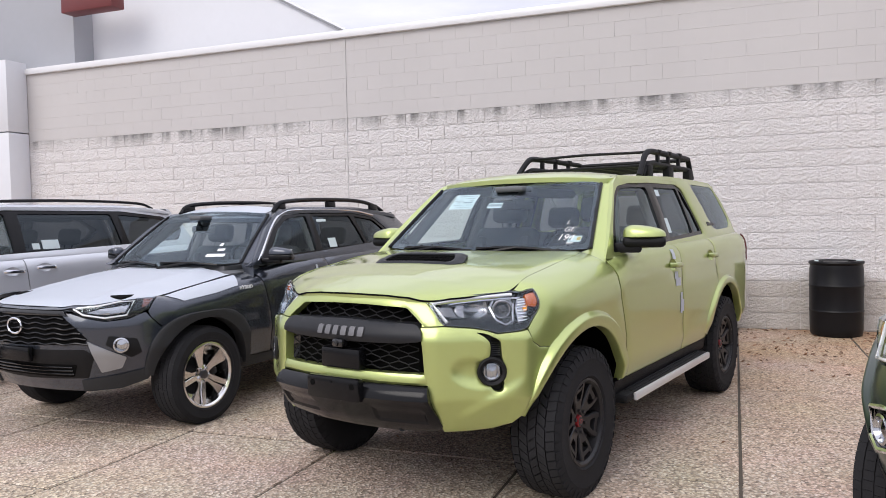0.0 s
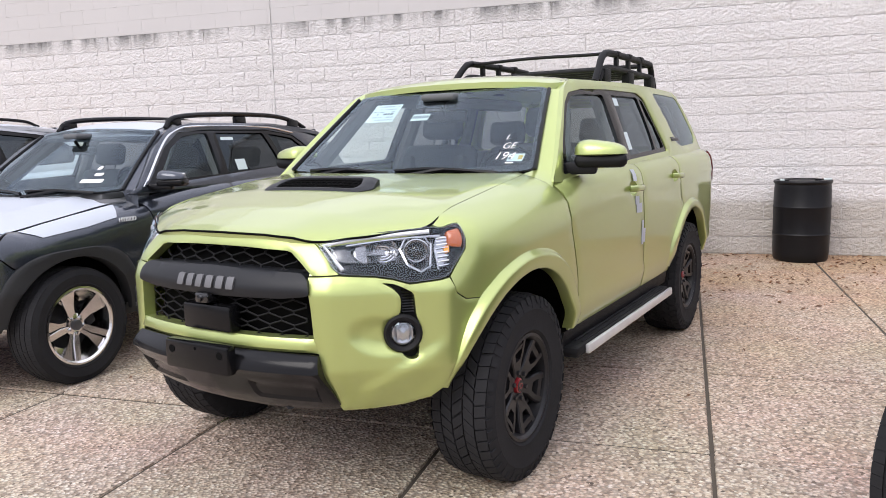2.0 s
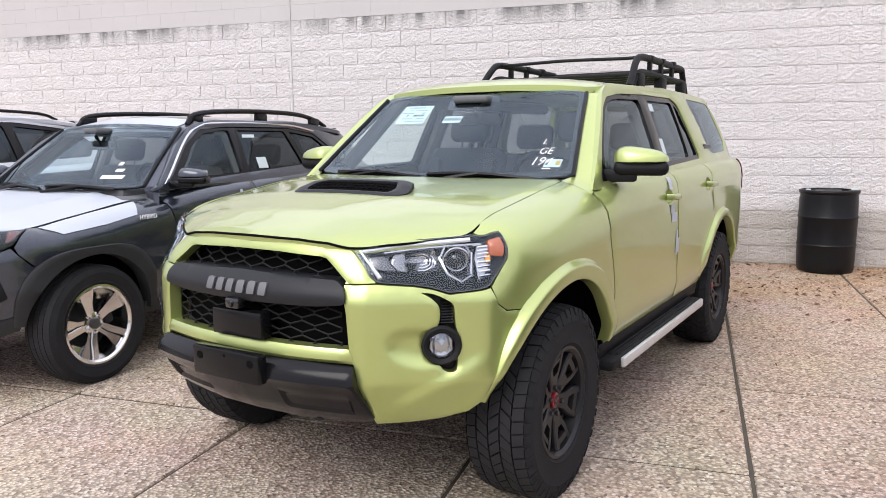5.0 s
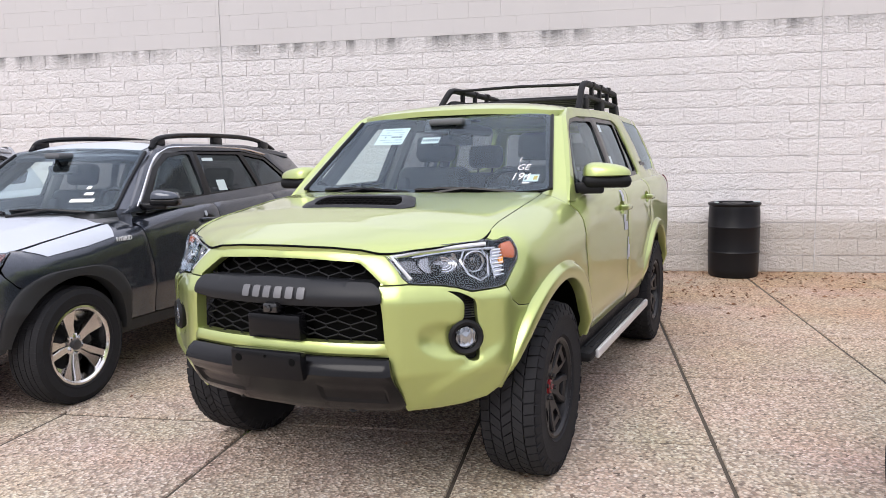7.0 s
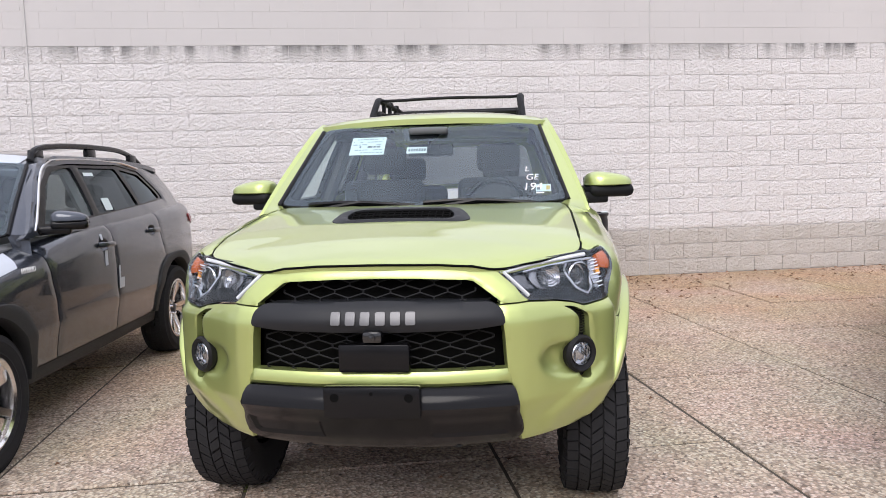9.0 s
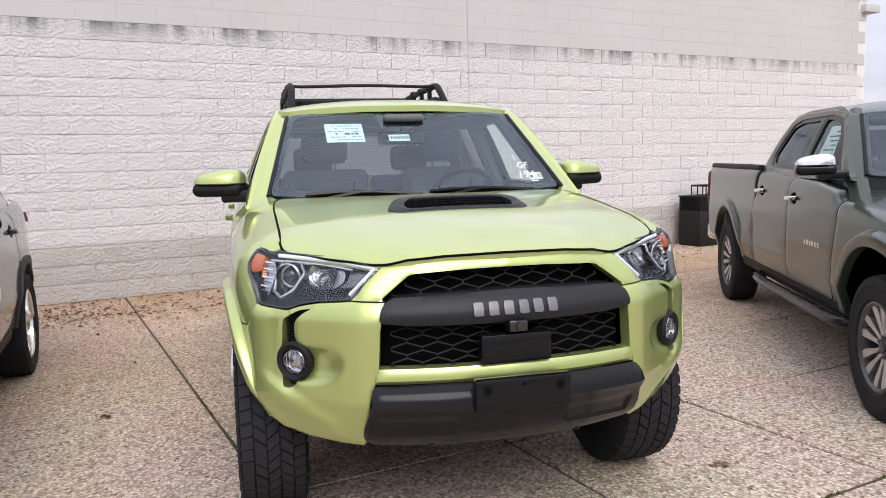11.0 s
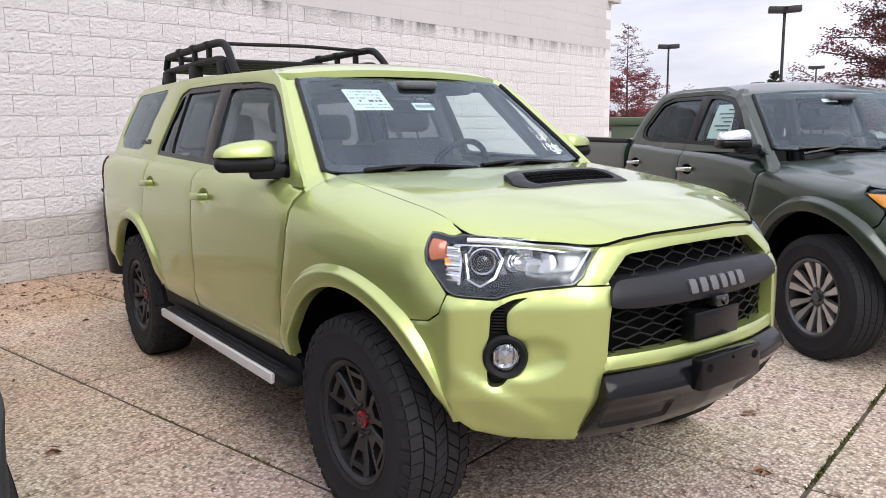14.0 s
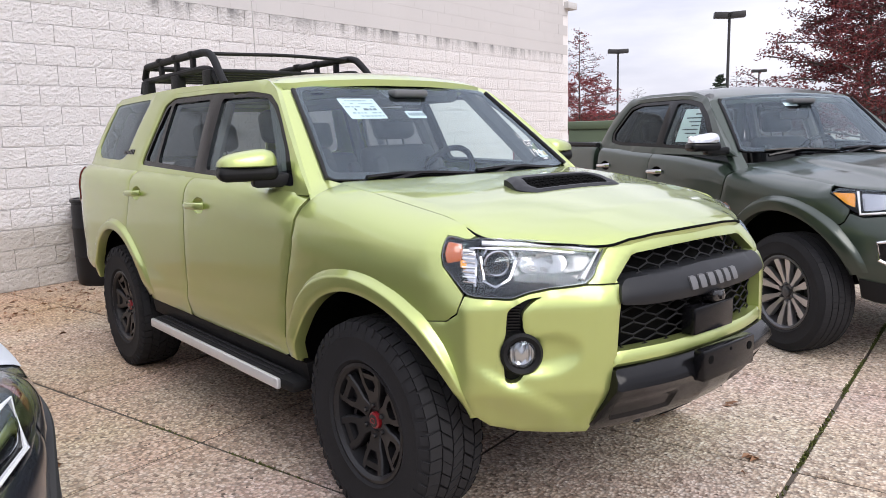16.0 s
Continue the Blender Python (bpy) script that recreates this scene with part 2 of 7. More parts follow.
def patch(surf, outline, holes=(), step=0.03, thick=0.014, edge=0.004, off=0.0, mirror=False, bm=None):
    """A panel: the 2D outline, less its holes, laid on surf(u, v, off) -> 3D, with rolled edges and a rim."""
    bm = bm or bmesh.new()
    loops = []
    for lp in (outline, *holes):
        dense = []
        for a, b in zip(lp, [*lp[1:], lp[0]]):
            a, b = np.array(a, float), np.array(b, float)
            k = max(1, int(np.ceil(np.linalg.norm(b - a) / step)))
            dense += [a + (b - a) * i / k for i in range(k)]
        loops.append(np.array(dense))
    lo, hi = loops[0].min(0), loops[0].max(0)
    gx, gy = np.meshgrid(np.arange(lo[0] + step / 2, hi[0], step), np.arange(lo[1] + step / 2, hi[1], step))
    g = np.stack([gx.ravel(), gy.ravel()], 1)
    keep = inside(g, loops[0])
    for lp in loops[1:]:
        keep &= ~inside(g, lp)
    g = g[keep]
    for lp in loops:
        g = g[~near(g, lp, step * 0.45)]
    verts, edges, start = [], [], 0
    for lp in loops:
        verts += list(lp)
        edges += [(start + i, start + (i + 1) % len(lp)) for i in range(len(lp))]
        start += len(lp)
    verts += list(g)
    cv, ce, cf, ov, oe, of = delaunay_2d_cdt([Vector(v) for v in verts], edges, [], 0, 1e-7)
    pos = np.array([tuple(v) for v in cv])
    cen = np.array([pos[list(f)].mean(0) for f in cf])
    keep = inside(cen, loops[0])
    for lp in loops[1:]:
        keep &= ~inside(cen, lp)
    rim = {i for i, o in enumerate(ov) if any(k < start for k in o)}
    sx = -1 if mirror else 1

    def put(p, o):
        q = surf(p[0], p[1], o)
        return bm.verts.new((sx * q[0], q[1], q[2]))
    top = {}
    faces = [f for f, k in zip(cf, keep) if k]
    for f in faces:
        for i in f:
            if i not in top:
                top[i] = put(pos[i], off - (edge if i in rim else 0))
    for f in faces:
        bm.faces.new([top[i] for i in f])
    count = {}
    for f in faces:
        for a, b in zip(f, (*f[1:], f[0])):
            count[(min(a, b), max(a, b))] = count.get((min(a, b), max(a, b)), 0) + 1
    low = {}
    if thick:
        for (a, b), k in count.items():
            if k == 1:
                for i in (a, b):
                    if i not in low:
                        low[i] = put(pos[i], off - thick)
                bm.faces.new((top[a], top[b], low[b], low[a]))
    return bm


def both(name, mat, parent, surf, outline, label="", **kw):
    """The same panel on both sides of a vehicle."""
    return [part(name, patch(surf, outline, mirror=mir, **kw), mat, parent, label) for mir in (False, True)]


def lerp(x, xs, ys):
    return float(np.interp(x, xs, ys))


def smooth(t):
    t = min(1.0, max(0.0, t))
    return t * t * (3 - 2 * t)


def wrap_surface(keys, shape):
    """A vehicle's flank as a sheet bent round its plan outline. u runs from the nose's middle round the corner and back;
    shape(x, y, front, v) -> (inset, z)."""
    p = curve(keys, 14)
    s = np.concatenate([[0], np.cumsum(np.linalg.norm(np.diff(p, axis=0), axis=1))])
    d = np.gradient(p, s, axis=0)
    nx, ny = d[:, 1], -d[:, 0]

    def surf(u, v, off=0.0):
        a = abs(u)
        x, y = np.interp(a, s, p[:, 0]), np.interp(a, s, p[:, 1])
        if a > s[-1]:
            y += 0
        mx, my = np.interp(a, s, nx), np.interp(a, s, ny)
        k = math.hypot(mx, my)
        mx, my = mx / k, my / k
        ins, z, tx, tz = shape(x, y, max(0.0, -my), v)
        o = -ins + off * tx
        return (math.copysign(1, u) * (x + mx * o) if u else 0.0, y + my * o, z + off * tz)

    def at_y(y):
        m = len(p) // 6
        return float(np.interp(y, p[:, 1], s))

    return surf, at_y
# ---- ground, pavement, walls ----
PITCH, X0, Y0 = 1.22, 0.02, 3.16
AGG = bpy.data.materials.new("exposed_aggregate")
AGG.use_nodes = True
an, al = AGG.node_tree.nodes, AGG.node_tree.links
ab = an["Principled BSDF"]
a_co, a_cell, a_ramp, a_big, a_mix, a_rand, a_tone, a_bump = (an.new("ShaderNode" + k) for k in ("NewGeometry", "TexVoronoi", "ValToRGB", "TexNoise", "MixRGB", "ObjectInfo", "MixRGB", "Bump"))
a_cell.inputs["Scale"].default_value = 62
a_big.inputs["Scale"].default_value, a_big.inputs["Detail"].default_value = 1.3, 6
a_ramp.color_ramp.elements[0].color, a_ramp.color_ramp.elements[0].position = (0.05, 0.038, 0.03, 1), 0.0
a_ramp.color_ramp.elements[1].color, a_ramp.color_ramp.elements[1].position = (0.95, 0.87, 0.76, 1), 1.0
for p, c in ((0.16, (0.31, 0.225, 0.165, 1)), (0.42, (0.62, 0.48, 0.363, 1)), (0.74, (0.79, 0.66, 0.530, 1))):
    e = a_ramp.color_ramp.elements.new(p)
    e.color = c
al.new(a_co.outputs["Position"], a_cell.inputs["Vector"]), al.new(a_co.outputs["Position"], a_big.inputs["Vector"])
al.new(a_cell.outputs["Color"], a_ramp.inputs["Fac"])
a_mix.blend_type, a_mix.inputs["Fac"].default_value = "MULTIPLY", 0.24
al.new(a_ramp.outputs["Color"], a_mix.inputs["Color1"]), al.new(a_big.outputs["Color"], a_mix.inputs["Color2"])
a_tone.blend_type = "MULTIPLY"
a_tone.inputs["Fac"].default_value = 0.12
al.new(a_mix.outputs["Color"], a_tone.inputs["Color1"]), al.new(a_rand.outputs["Random"], a_tone.inputs["Color2"])
# cement between the pebbles, and brown leaf stain towards the wall
a_gap, a_cem, a_sep, a_band, a_blot, a_amt, a_stain = (an.new("ShaderNode" + k) for k in ("MapRange", "MixRGB", "SeparateXYZ", "MapRange", "TexNoise", "Math", "MixRGB"))
a_gap.inputs["From Min"].default_value, a_gap.inputs["From Max"].default_value = 0.42, 0.72
a_gap.inputs["To Min"].default_value, a_gap.inputs["To Max"].default_value = 0.0, 0.62
a_cem.inputs["Color2"].default_value = (0.20, 0.165, 0.135, 1)
al.new(a_cell.outputs["Distance"], a_gap.inputs["Value"]), al.new(a_gap.outputs["Result"], a_cem.inputs["Fac"])
al.new(a_tone.outputs["Color"], a_cem.inputs["Color1"])
al.new(a_co.outputs["Position"], a_sep.inputs[0]), al.new(a_sep.outputs["Y"], a_band.inputs["Value"])
a_band.inputs["From Min"].default_value, a_band.inputs["From Max"].default_value = 4.6, 8.6
a_blot.inputs["Scale"].default_value, a_blot.inputs["Detail"].default_value = 0.55, 6
al.new(a_co.outputs["Position"], a_blot.inputs["Vector"])
a_amt.operation = "MULTIPLY"
a_soft = an.new("ShaderNodeMapRange")
a_soft.inputs["From Min"].default_value, a_soft.inputs["From Max"].default_value = 0.38, 0.62
a_soft.inputs["To Min"].default_value, a_soft.inputs["To Max"].default_value = 0.35, 0.95
al.new(a_blot.outputs["Fac"], a_soft.inputs["Value"])
al.new(a_band.outputs["Result"], a_amt.inputs[0]), al.new(a_soft.outputs["Result"], a_amt.inputs[1])
a_stain.blend_type = "MULTIPLY"
a_stain.inputs["Color2"].default_value = (0.86, 0.69, 0.50, 1)
al.new(a_amt.outputs[0], a_stain.inputs["Fac"]), al.new(a_cem.outputs["Color"], a_stain.inputs["Color1"])
al.new(a_stain.outputs["Color"], ab.inputs["Base Color"])
ab.inputs["Roughness"].default_value = 0.75
a_bump.inputs["Strength"].default_value, a_bump.inputs["Distance"].default_value = 0.9, 0.008
al.new(a_cell.outputs["Distance"], a_bump.inputs["Height"]), al.new(a_bump.outputs["Normal"], ab.inputs["Normal"])
JOINT = material("dirt_joint", (0.085, 0.070, 0.054), 0.95, vary=0.4, scale=8)
# unseen ground beyond the slabs, made pale to bounce light under the cars
BOUNCE_GROUND = material("pale_bounce_ground", (0.27, 0.245, 0.215), 0.9, vary=0.25, scale=2, bump=0.3, bump_scale=150)


def wall_paint(name, base, rough, tan):
    """White-painted masonry: grime, run-off stains under the ledge, a tan foot where paint has worn off."""
    m = bpy.data.materials.new(name)
    m.use_nodes = True
    n, l = m.node_tree.nodes, m.node_tree.links
    b = n["Principled BSDF"]
    b.inputs["Roughness"].default_value = 0.85
    geo, sep = n.new("ShaderNodeNewGeometry"), n.new("ShaderNodeSeparateXYZ")
    l.new(geo.outputs["Position"], sep.inputs[0])

    def math_node(op, a, c=0.0, clamp=False):
        k = n.new("ShaderNodeMath")
        k.operation, k.use_clamp = op, clamp
        for i, v in enumerate((a, c)):
            if isinstance(v, (int, float)):
                k.inputs[i].default_value = v
            else:
                l.new(v, k.inputs[i])
        return k.outputs[0]

    def noise_node(scale, sx=1.0, sz=1.0, detail=5):
        mp, t = n.new("ShaderNodeMapping"), n.new("ShaderNodeTexNoise")
        mp.inputs["Scale"].default_value = (sx, 1, sz)
        t.inputs["Scale"].default_value, t.inputs["Detail"].default_value = scale, detail
        l.new(geo.outputs["Position"], mp.inputs["Vector"]), l.new(mp.outputs["Vector"], t.inputs["Vector"])
        return t.outputs["Fac"]
    def mixed(fac, a, color):
        k = n.new("ShaderNodeMixRGB")
        l.new(fac, k.inputs["Fac"])
        if isinstance(a, tuple):
            k.inputs["Color1"].default_value = (*a, 1)
        else:
            l.new(a, k.inputs["Color1"])
        k.inputs["Color2"].default_value = (*color, 1)
        return k.outputs["Color"]
    cloud = noise_node(0.9)
    col = mixed(math_node("MULTIPLY", cloud, 0.5, True), base, tuple(c * 0.78 for c in base))
    if tan:
        # worn foot
        low = math_node("MULTIPLY", math_node("SUBTRACT", 0.66, sep.outputs["Z"]), 12.0, True)
        col = mixed(math_node("MULTIPLY", low, math_node("ADD", math_node("MULTIPLY", noise_node(3.0), 0.5), 0.45)), col, (0.46, 0.42, 0.37))
        # grime below the ledge
        streak = math_node("MULTIPLY", math_node("SUBTRACT", noise_node(5.0, 1.0, 0.12), 0.44), 6.0, True)
        patchy = math_node("MULTIPLY", math_node("SUBTRACT", noise_node(0.7, 1.0, 0.2), 0.33), 6.0, True)
        fall = math_node("MULTIPLY", math_node("SUBTRACT", sep.outputs["Z"], 2.72), 3.4, True)
        fall = math_node("POWER", fall, 2.2)
        stain = math_node("MULTIPLY", math_node("MULTIPLY", streak, patchy), fall)
        col = mixed(math_node("MULTIPLY", stain, 0.95, True), col, (0.10, 0.10, 0.10))
        soft = math_node("MULTIPLY", math_node("MULTIPLY", noise_node(1.6), fall), 0.55)
        col = mixed(soft, col, (0.25, 0.24, 0.23))
    l.new(col, b.inputs["Base Color"])
    bump = n.new("ShaderNodeBump")
    bump.inputs["Strength"].default_value, bump.inputs["Distance"].default_value = rough, 0.032
    rock = noise_node(26.0 if tan else 90, 1, 1.3, 9)
    rock.node.inputs["Roughness"].default_value = 0.66
    l.new(rock, bump.inputs["Height"])
    l.new(bump.outputs["Normal"], b.inputs["Normal"])
    return m


SPLIT = wall_paint("painted_split_block", (0.78, 0.755, 0.745), 1.0, True)
SMOOTH = wall_paint("painted_smooth_block", (0.57, 0.55, 0.54), 0.12, False)
MORTAR = material("mortar", (0.76, 0.74, 0.73), 0.9, vary=0.15, scale=4)

bm = bmesh.new()
box(bm, -2500, 2500, -2500, 2500, -0.5, -0.035)
ground = tagged(link("ground", bm, BOUNCE_GROUND, smooth=False), "pale ground reaching to the horizon, lightened to bounce light", "ground", kind="structure")
bm = bmesh.new()
box(bm, X0 - 12 * PITCH, X0 + 12 * PITCH, Y0 - 6 * PITCH, 10.40, -0.034, -0.008)
pavement = tagged(link("pavement", bm, JOINT, smooth=False), "exposed aggregate concrete pavement in square slabs", "pavement", kind="structure")

WALL_Y, COURSE, BLOCK, W_LEFT, W_RIGHT, SPLIT_N, TOP_N = 10.38, 0.2015, 0.4064, -12.25, 10.75, 15, 6
bm = bmesh.new()
box(bm, W_LEFT, W_RIGHT, WALL_Y + 0.011, WALL_Y + 0.30, -0.03, COURSE * (SPLIT_N + TOP_N))
wall = tagged(link("wall_north", bm, MORTAR, smooth=False), "white painted concrete block wall with split-face lower courses", "wall", kind="structure")
bm = bmesh.new()
box(bm, W_LEFT, W_RIGHT + 0.04, WALL_Y - 0.05, WALL_Y + 0.36, COURSE * 21, COURSE * 21 + 0.11, 0.012)
tagged(link("wall_coping", bm, material("white_metal_coping", (0.78, 0.78, 0.79), 0.4, 0.1, vary=0.06, scale=1.5)), "white metal coping along the wall top", "coping", kind="structure")

# ---- control joints, corner box, buildings at the wall's end ----
SEALANT = material("grey_sealant", (0.56, 0.55, 0.54), 0.8, vary=0.2, scale=5)
for xj in (-5.50, 2.10):
    bm = bmesh.new()
    box(bm, xj - 0.005, xj + 0.005, WALL_Y - 0.014, WALL_Y + 0.02, 0.0, COURSE * 21)
    part("control_joint", bm, SEALANT, wall)
WHITE_PANEL = material("white_composite_panel", (0.70, 0.71, 0.74), 0.35, vary=0.06, scale=0.8)
SOFFIT = material("pale_grey_soffit", (0.42, 0.43, 0.46), 0.6, vary=0.08, scale=0.7)
bm = bmesh.new()
box(bm, 10.56, 10.98, WALL_Y - 0.10, WALL_Y + 0.2, 3.98, 4.12, 0.01)
tagged(link("gutter_box", bm, SEALANT), "grey metal gutter box at the wall corner", "gutter", kind="structure")
bm = bmesh.new()
for z0, z1 in ((0, 3.16), (3.18, 4.44)):
    box(bm, -13.2, -12.02, 9.95, 10.37, z0, z1, 0.006)
box(bm, -16.0, -13.21, 10.1, 10.3, 0, 4.4)
column = tagged(link("entrance_column", bm, WHITE_PANEL), "white panelled column of the showroom entrance", "column", kind="structure")
bm = bmesh.new()
box(bm, -24.0, -11.25, 10.75, 13.0, 4.30, 9.0, 0.01)
tagged(link("showroom_upper_wall", bm, SOFFIT), "pale grey upper wall of the showroom", "wall", kind="structure")
bm = bmesh.new()
vs = [bm.verts.new((x, y, z)) for y in (11.2, 11.5) for x, z in ((-11.25, 4.2), (-5.55, 4.2), (-6.09, 4.62), (-7.32, 5.28), (-11.25, 7.36))]
n = 5
bm.faces.new(vs[:n]), bm.faces.new(vs[n:][::-1])
for k in range(n):
    bm.faces.new((vs[k], vs[(k + 1) % n], vs[n + (k + 1) % n], vs[n + k]))
tagged(link("gable_wall", bm, WHITE_PANEL, smooth=False), "white gable wall rising behind the coping", "wall", kind="structure")
bm = bmesh.new()
tube(bm, [(-5.45, 11.18, 4.30), (-6.09, 11.18, 4.66), (-7.32, 11.18, 5.33), (-11.3, 11.18, 7.42)], 0.045, 6)
tagged(link("gable_trim", bm, material("grey_metal_trim", (0.45, 0.46, 0.48), 0.4, 0.5, vary=0.06)), "grey metal edge of the gable roof", "trim", kind="structure")
bm = bmesh.new()
box(bm, -11.2, -10.05, 10.44, 10.74, 5.27, 5.60, 0.01)
tagged(link("red_fascia", bm, material("dark_red_fascia", (0.16, 0.03, 0.03), 0.45, vary=0.15)), "dark red fascia beam over the entrance", "fascia", kind="structure")


# ---- far things ----
def lamp_post(az, dist, height, label):
    a = radians(az)
    x, y = -4.54 + dist * math.sin(a), 2.52 + dist * math.cos(a)
    root = thing("street_lamp", pose(x, y, -0.035, 0, 0, -az + 8), label, "street lamp", "lamps of the car park")
    bm = bmesh.new()
    lathe(bm, [(0.0, 0), (0.16, 0), (0.16, 0.05), (0.085, 0.08), (0.07, height - 0.15), (0.0, height - 0.15)], 14, pose(0, 0, 0, 0, -90, 0))
    part("pole", bm, POLE, root)
    bm = bmesh.new()
    lathe(bm, [(0.0, 0), (0.30, 0), (0.30, 0.7), (0.0, 0.7)], 16, pose(0, 0, 0, 0, -90, 0))
    part("footing", bm, material("pale_concrete", (0.4, 0.39, 0.37), 0.85, vary=0.2, scale=3), root)
    for s in (1, -1):
        bm = bmesh.new()
        tube(bm, [(0, 0, height - 0.22), (s * 0.3, 0, height - 0.22)], 0.04, 8)
        part("arm", bm, POLE, root)
        bm = bmesh.new()
        box(bm, s * 0.22, s * 1.15, -0.26, 0.26, height - 0.36, height - 0.05, 0.04, pose(0, 0, 0, 0, -s * 3, 0))
        part("lamp_head", bm, POLE, root)
    return root


POLE = material("dark_bronze_metal", (0.040, 0.038, 0.038), 0.5, 0.3, vary=0.15)
lamp_post(66.3, 62, 7.4, "dark twin-head car park lamp on a tall pole")
lamp_post(73.7, 44, 7.3, "dark twin-head car park lamp on a tall pole")
lamp_post(75.7, 92, 7.3, "small distant twin-head car park lamp")

BARK = material("grey_bark", (0.085, 0.070, 0.060), 0.9, vary=0.35, scale=8, bump=0.4, bump_scale=40)


def leaf_material(name, lo, hi):
    m = bpy.data.materials.new(name)
    m.use_nodes = True
    n, l = m.node_tree.nodes, m.node_tree.links
    g, r = n.new("ShaderNodeNewGeometry"), n.new("ShaderNodeValToRGB")
    r.color_ramp.elements[0].color, r.color_ramp.elements[1].color = (*lo, 1), (*hi, 1)
    l.new(g.outputs["Random Per Island"], r.inputs["Fac"])
    l.new(r.outputs["Color"], n["Principled BSDF"].inputs["Base Color"])
    n["Principled BSDF"].inputs["Roughness"].default_value = 0.7
    return m


RED_LEAF = leaf_material("dark_red_leaves", (0.055, 0.010, 0.014), (0.20, 0.035, 0.032))
CRIMSON_LEAF = leaf_material("crimson_leaves", (0.10, 0.012, 0.016), (0.30, 0.045, 0.045))
GREEN_LEAF = leaf_material("dark_green_needles", (0.012, 0.022, 0.012), (0.04, 0.06, 0.03))


def tree(az, dist, height, spread, seed, label, mat, leaves, base=0.25, bare_top=0.0, size=0.16, limbs=42):
    """A tapered trunk, limbs with twigs, and leaves in sprays round the twigs."""
    r = random.Random(seed)
    a = radians(az)
    x, y = -4.54 + dist * math.sin(a), 2.52 + dist * math.cos(a)
    root = thing("tree", pose(x, y, -0.04), label, "tree")
    bm = bmesh.new()
    k = height / 8
    tube(bm, [(0, 0, 0), (0.05 * k, 0, height * 0.3), (-0.05 * k, 0.04, height * 0.65), (0, 0, height)], 0.10 * k, 8)
    for v in bm.verts:
        f = 1 - 0.93 * min(1, max(0, v.co.z / height))
        v.co.x *= f
        v.co.y *= f
    tips = []
    for i in range(limbs):
        t = base + (0.97 - base) * (i + r.random()) / limbs
        z = height * t
        ang = i * 2.4 + r.uniform(-0.4, 0.4)
        env = spread * (1 - ((t - base) / (1.02 - base)) ** 1.4) * r.uniform(0.72, 1.08) + 0.15
        d = Vector((math.cos(ang), math.sin(ang), r.uniform(0.10, 0.38)))
        pts = [Vector((0, 0, z)), Vector((0, 0, z)) + d * env * 0.5, Vector((0, 0, z)) + d * env + Vector((0, 0, -0.08 * env))]
        tube(bm, [tuple(p) for p in pts], 0.022 * k * (1.15 - t), 5)
        for j in range(9):
            f = r.uniform(0.25, 1.0)
            p = Vector((0, 0, z)) + d * env * f
            q = p + Vector((r.uniform(-1, 1), r.uniform(-1, 1), r.uniform(-0.2, 0.55))) * env * 0.30
            tube(bm, [tuple(p), tuple(q)], 0.008 * k, 4)
            tips.append((p, q, t))
    part("trunk", bm, BARK, root)
    if leaves:
        vs, fs = [], []
        for i in range(leaves):
            p, q, t = tips[r.randrange(len(tips))]
            if t > 1 - bare_top and r.random() < 0.93:
                continue
            c = p.lerp(q, r.uniform(0.1, 1.15)) + Vector((r.gauss(0, 0.10), r.gauss(0, 0.10), r.gauss(-0.03, 0.06))) * k
            u = Vector((r.gauss(0, 1), r.gauss(0, 1), r.gauss(0, 0.5))).normalized() * size * r.uniform(0.6, 1.2)
            w = u.cross(Vector((r.gauss(0, 1), r.gauss(0, 1), r.gauss(0, 1)))).normalized() * size * 0.36
            s = len(vs)
            vs += [tuple(c - u * 0.5), tuple(c + w * 0.6 + u * 0.05), tuple(c + u * 0.5), tuple(c - w * 0.6 + u * 0.05)]
            fs.append((s, s + 1, s + 2, s + 3))
        me = bpy.data.meshes.new("crown")
        me.from_pydata(vs, [], fs)
        me.materials.append(mat)
        ob = new("crown", me)
        ob.parent = root
        ob["kind"] = "stuff"
    return root


tree(82.2, 24, 9.2, 2.75, 3, "broad pin oak with dark red autumn leaves", RED_LEAF, 75000, 0.10, 0.0, 0.10, 130)
tree(63.6, 46, 7.2, 2.5, 5, "slender tree, crimson below and bare at the top", CRIMSON_LEAF, 16000, 0.12, 0.42, 0.13, 70)
tree(67.7, 105, 6.6, 2.6, 7, "small bare distant tree", RED_LEAF, 0, 0.3, 0, 0.1, 40)
tree(74.3, 105, 8.2, 2.8, 8, "small bare distant tree", RED_LEAF, 0, 0.3, 0, 0.1, 40)
tree(73.2, 95, 7.2, 1.7, 9, "small dark green distant conifer", GREEN_LEAF, 5000, 0.2, 0, 0.35, 40)
tree(65.0, 75, 4.2, 2.6, 12, "low distant tree with brown twigs", CRIMSON_LEAF, 2500, 0.2, 0.2, 0.2, 30)

# olive utility cabinet beyond the wall's end
cab = thing("utility_cabinet", pose(14.6, 11.2, -0.035, 0, 0, 8), "olive green metal utility cabinet on a slab", "utility cabinet")
OLIVE = material("olive_green_metal", (0.085, 0.115, 0.065), 0.5, 0.1, vary=0.15, scale=3)
part("body", box(bmesh.new(), -1.1, 1.5, -0.7, 0.7, 0.1, 1.45, 0.03), OLIVE, cab)
part("lid", box(bmesh.new(), -1.16, 1.56, -0.76, 0.76, 1.45, 1.66, 0.05), OLIVE, cab)
part("slab_foot", box(bmesh.new(), -1.3, 1.7, -0.9, 0.9, 0.0, 0.1, 0.02), material("cabinet_slab", (0.36, 0.35, 0.33), 0.9, vary=0.2), cab)
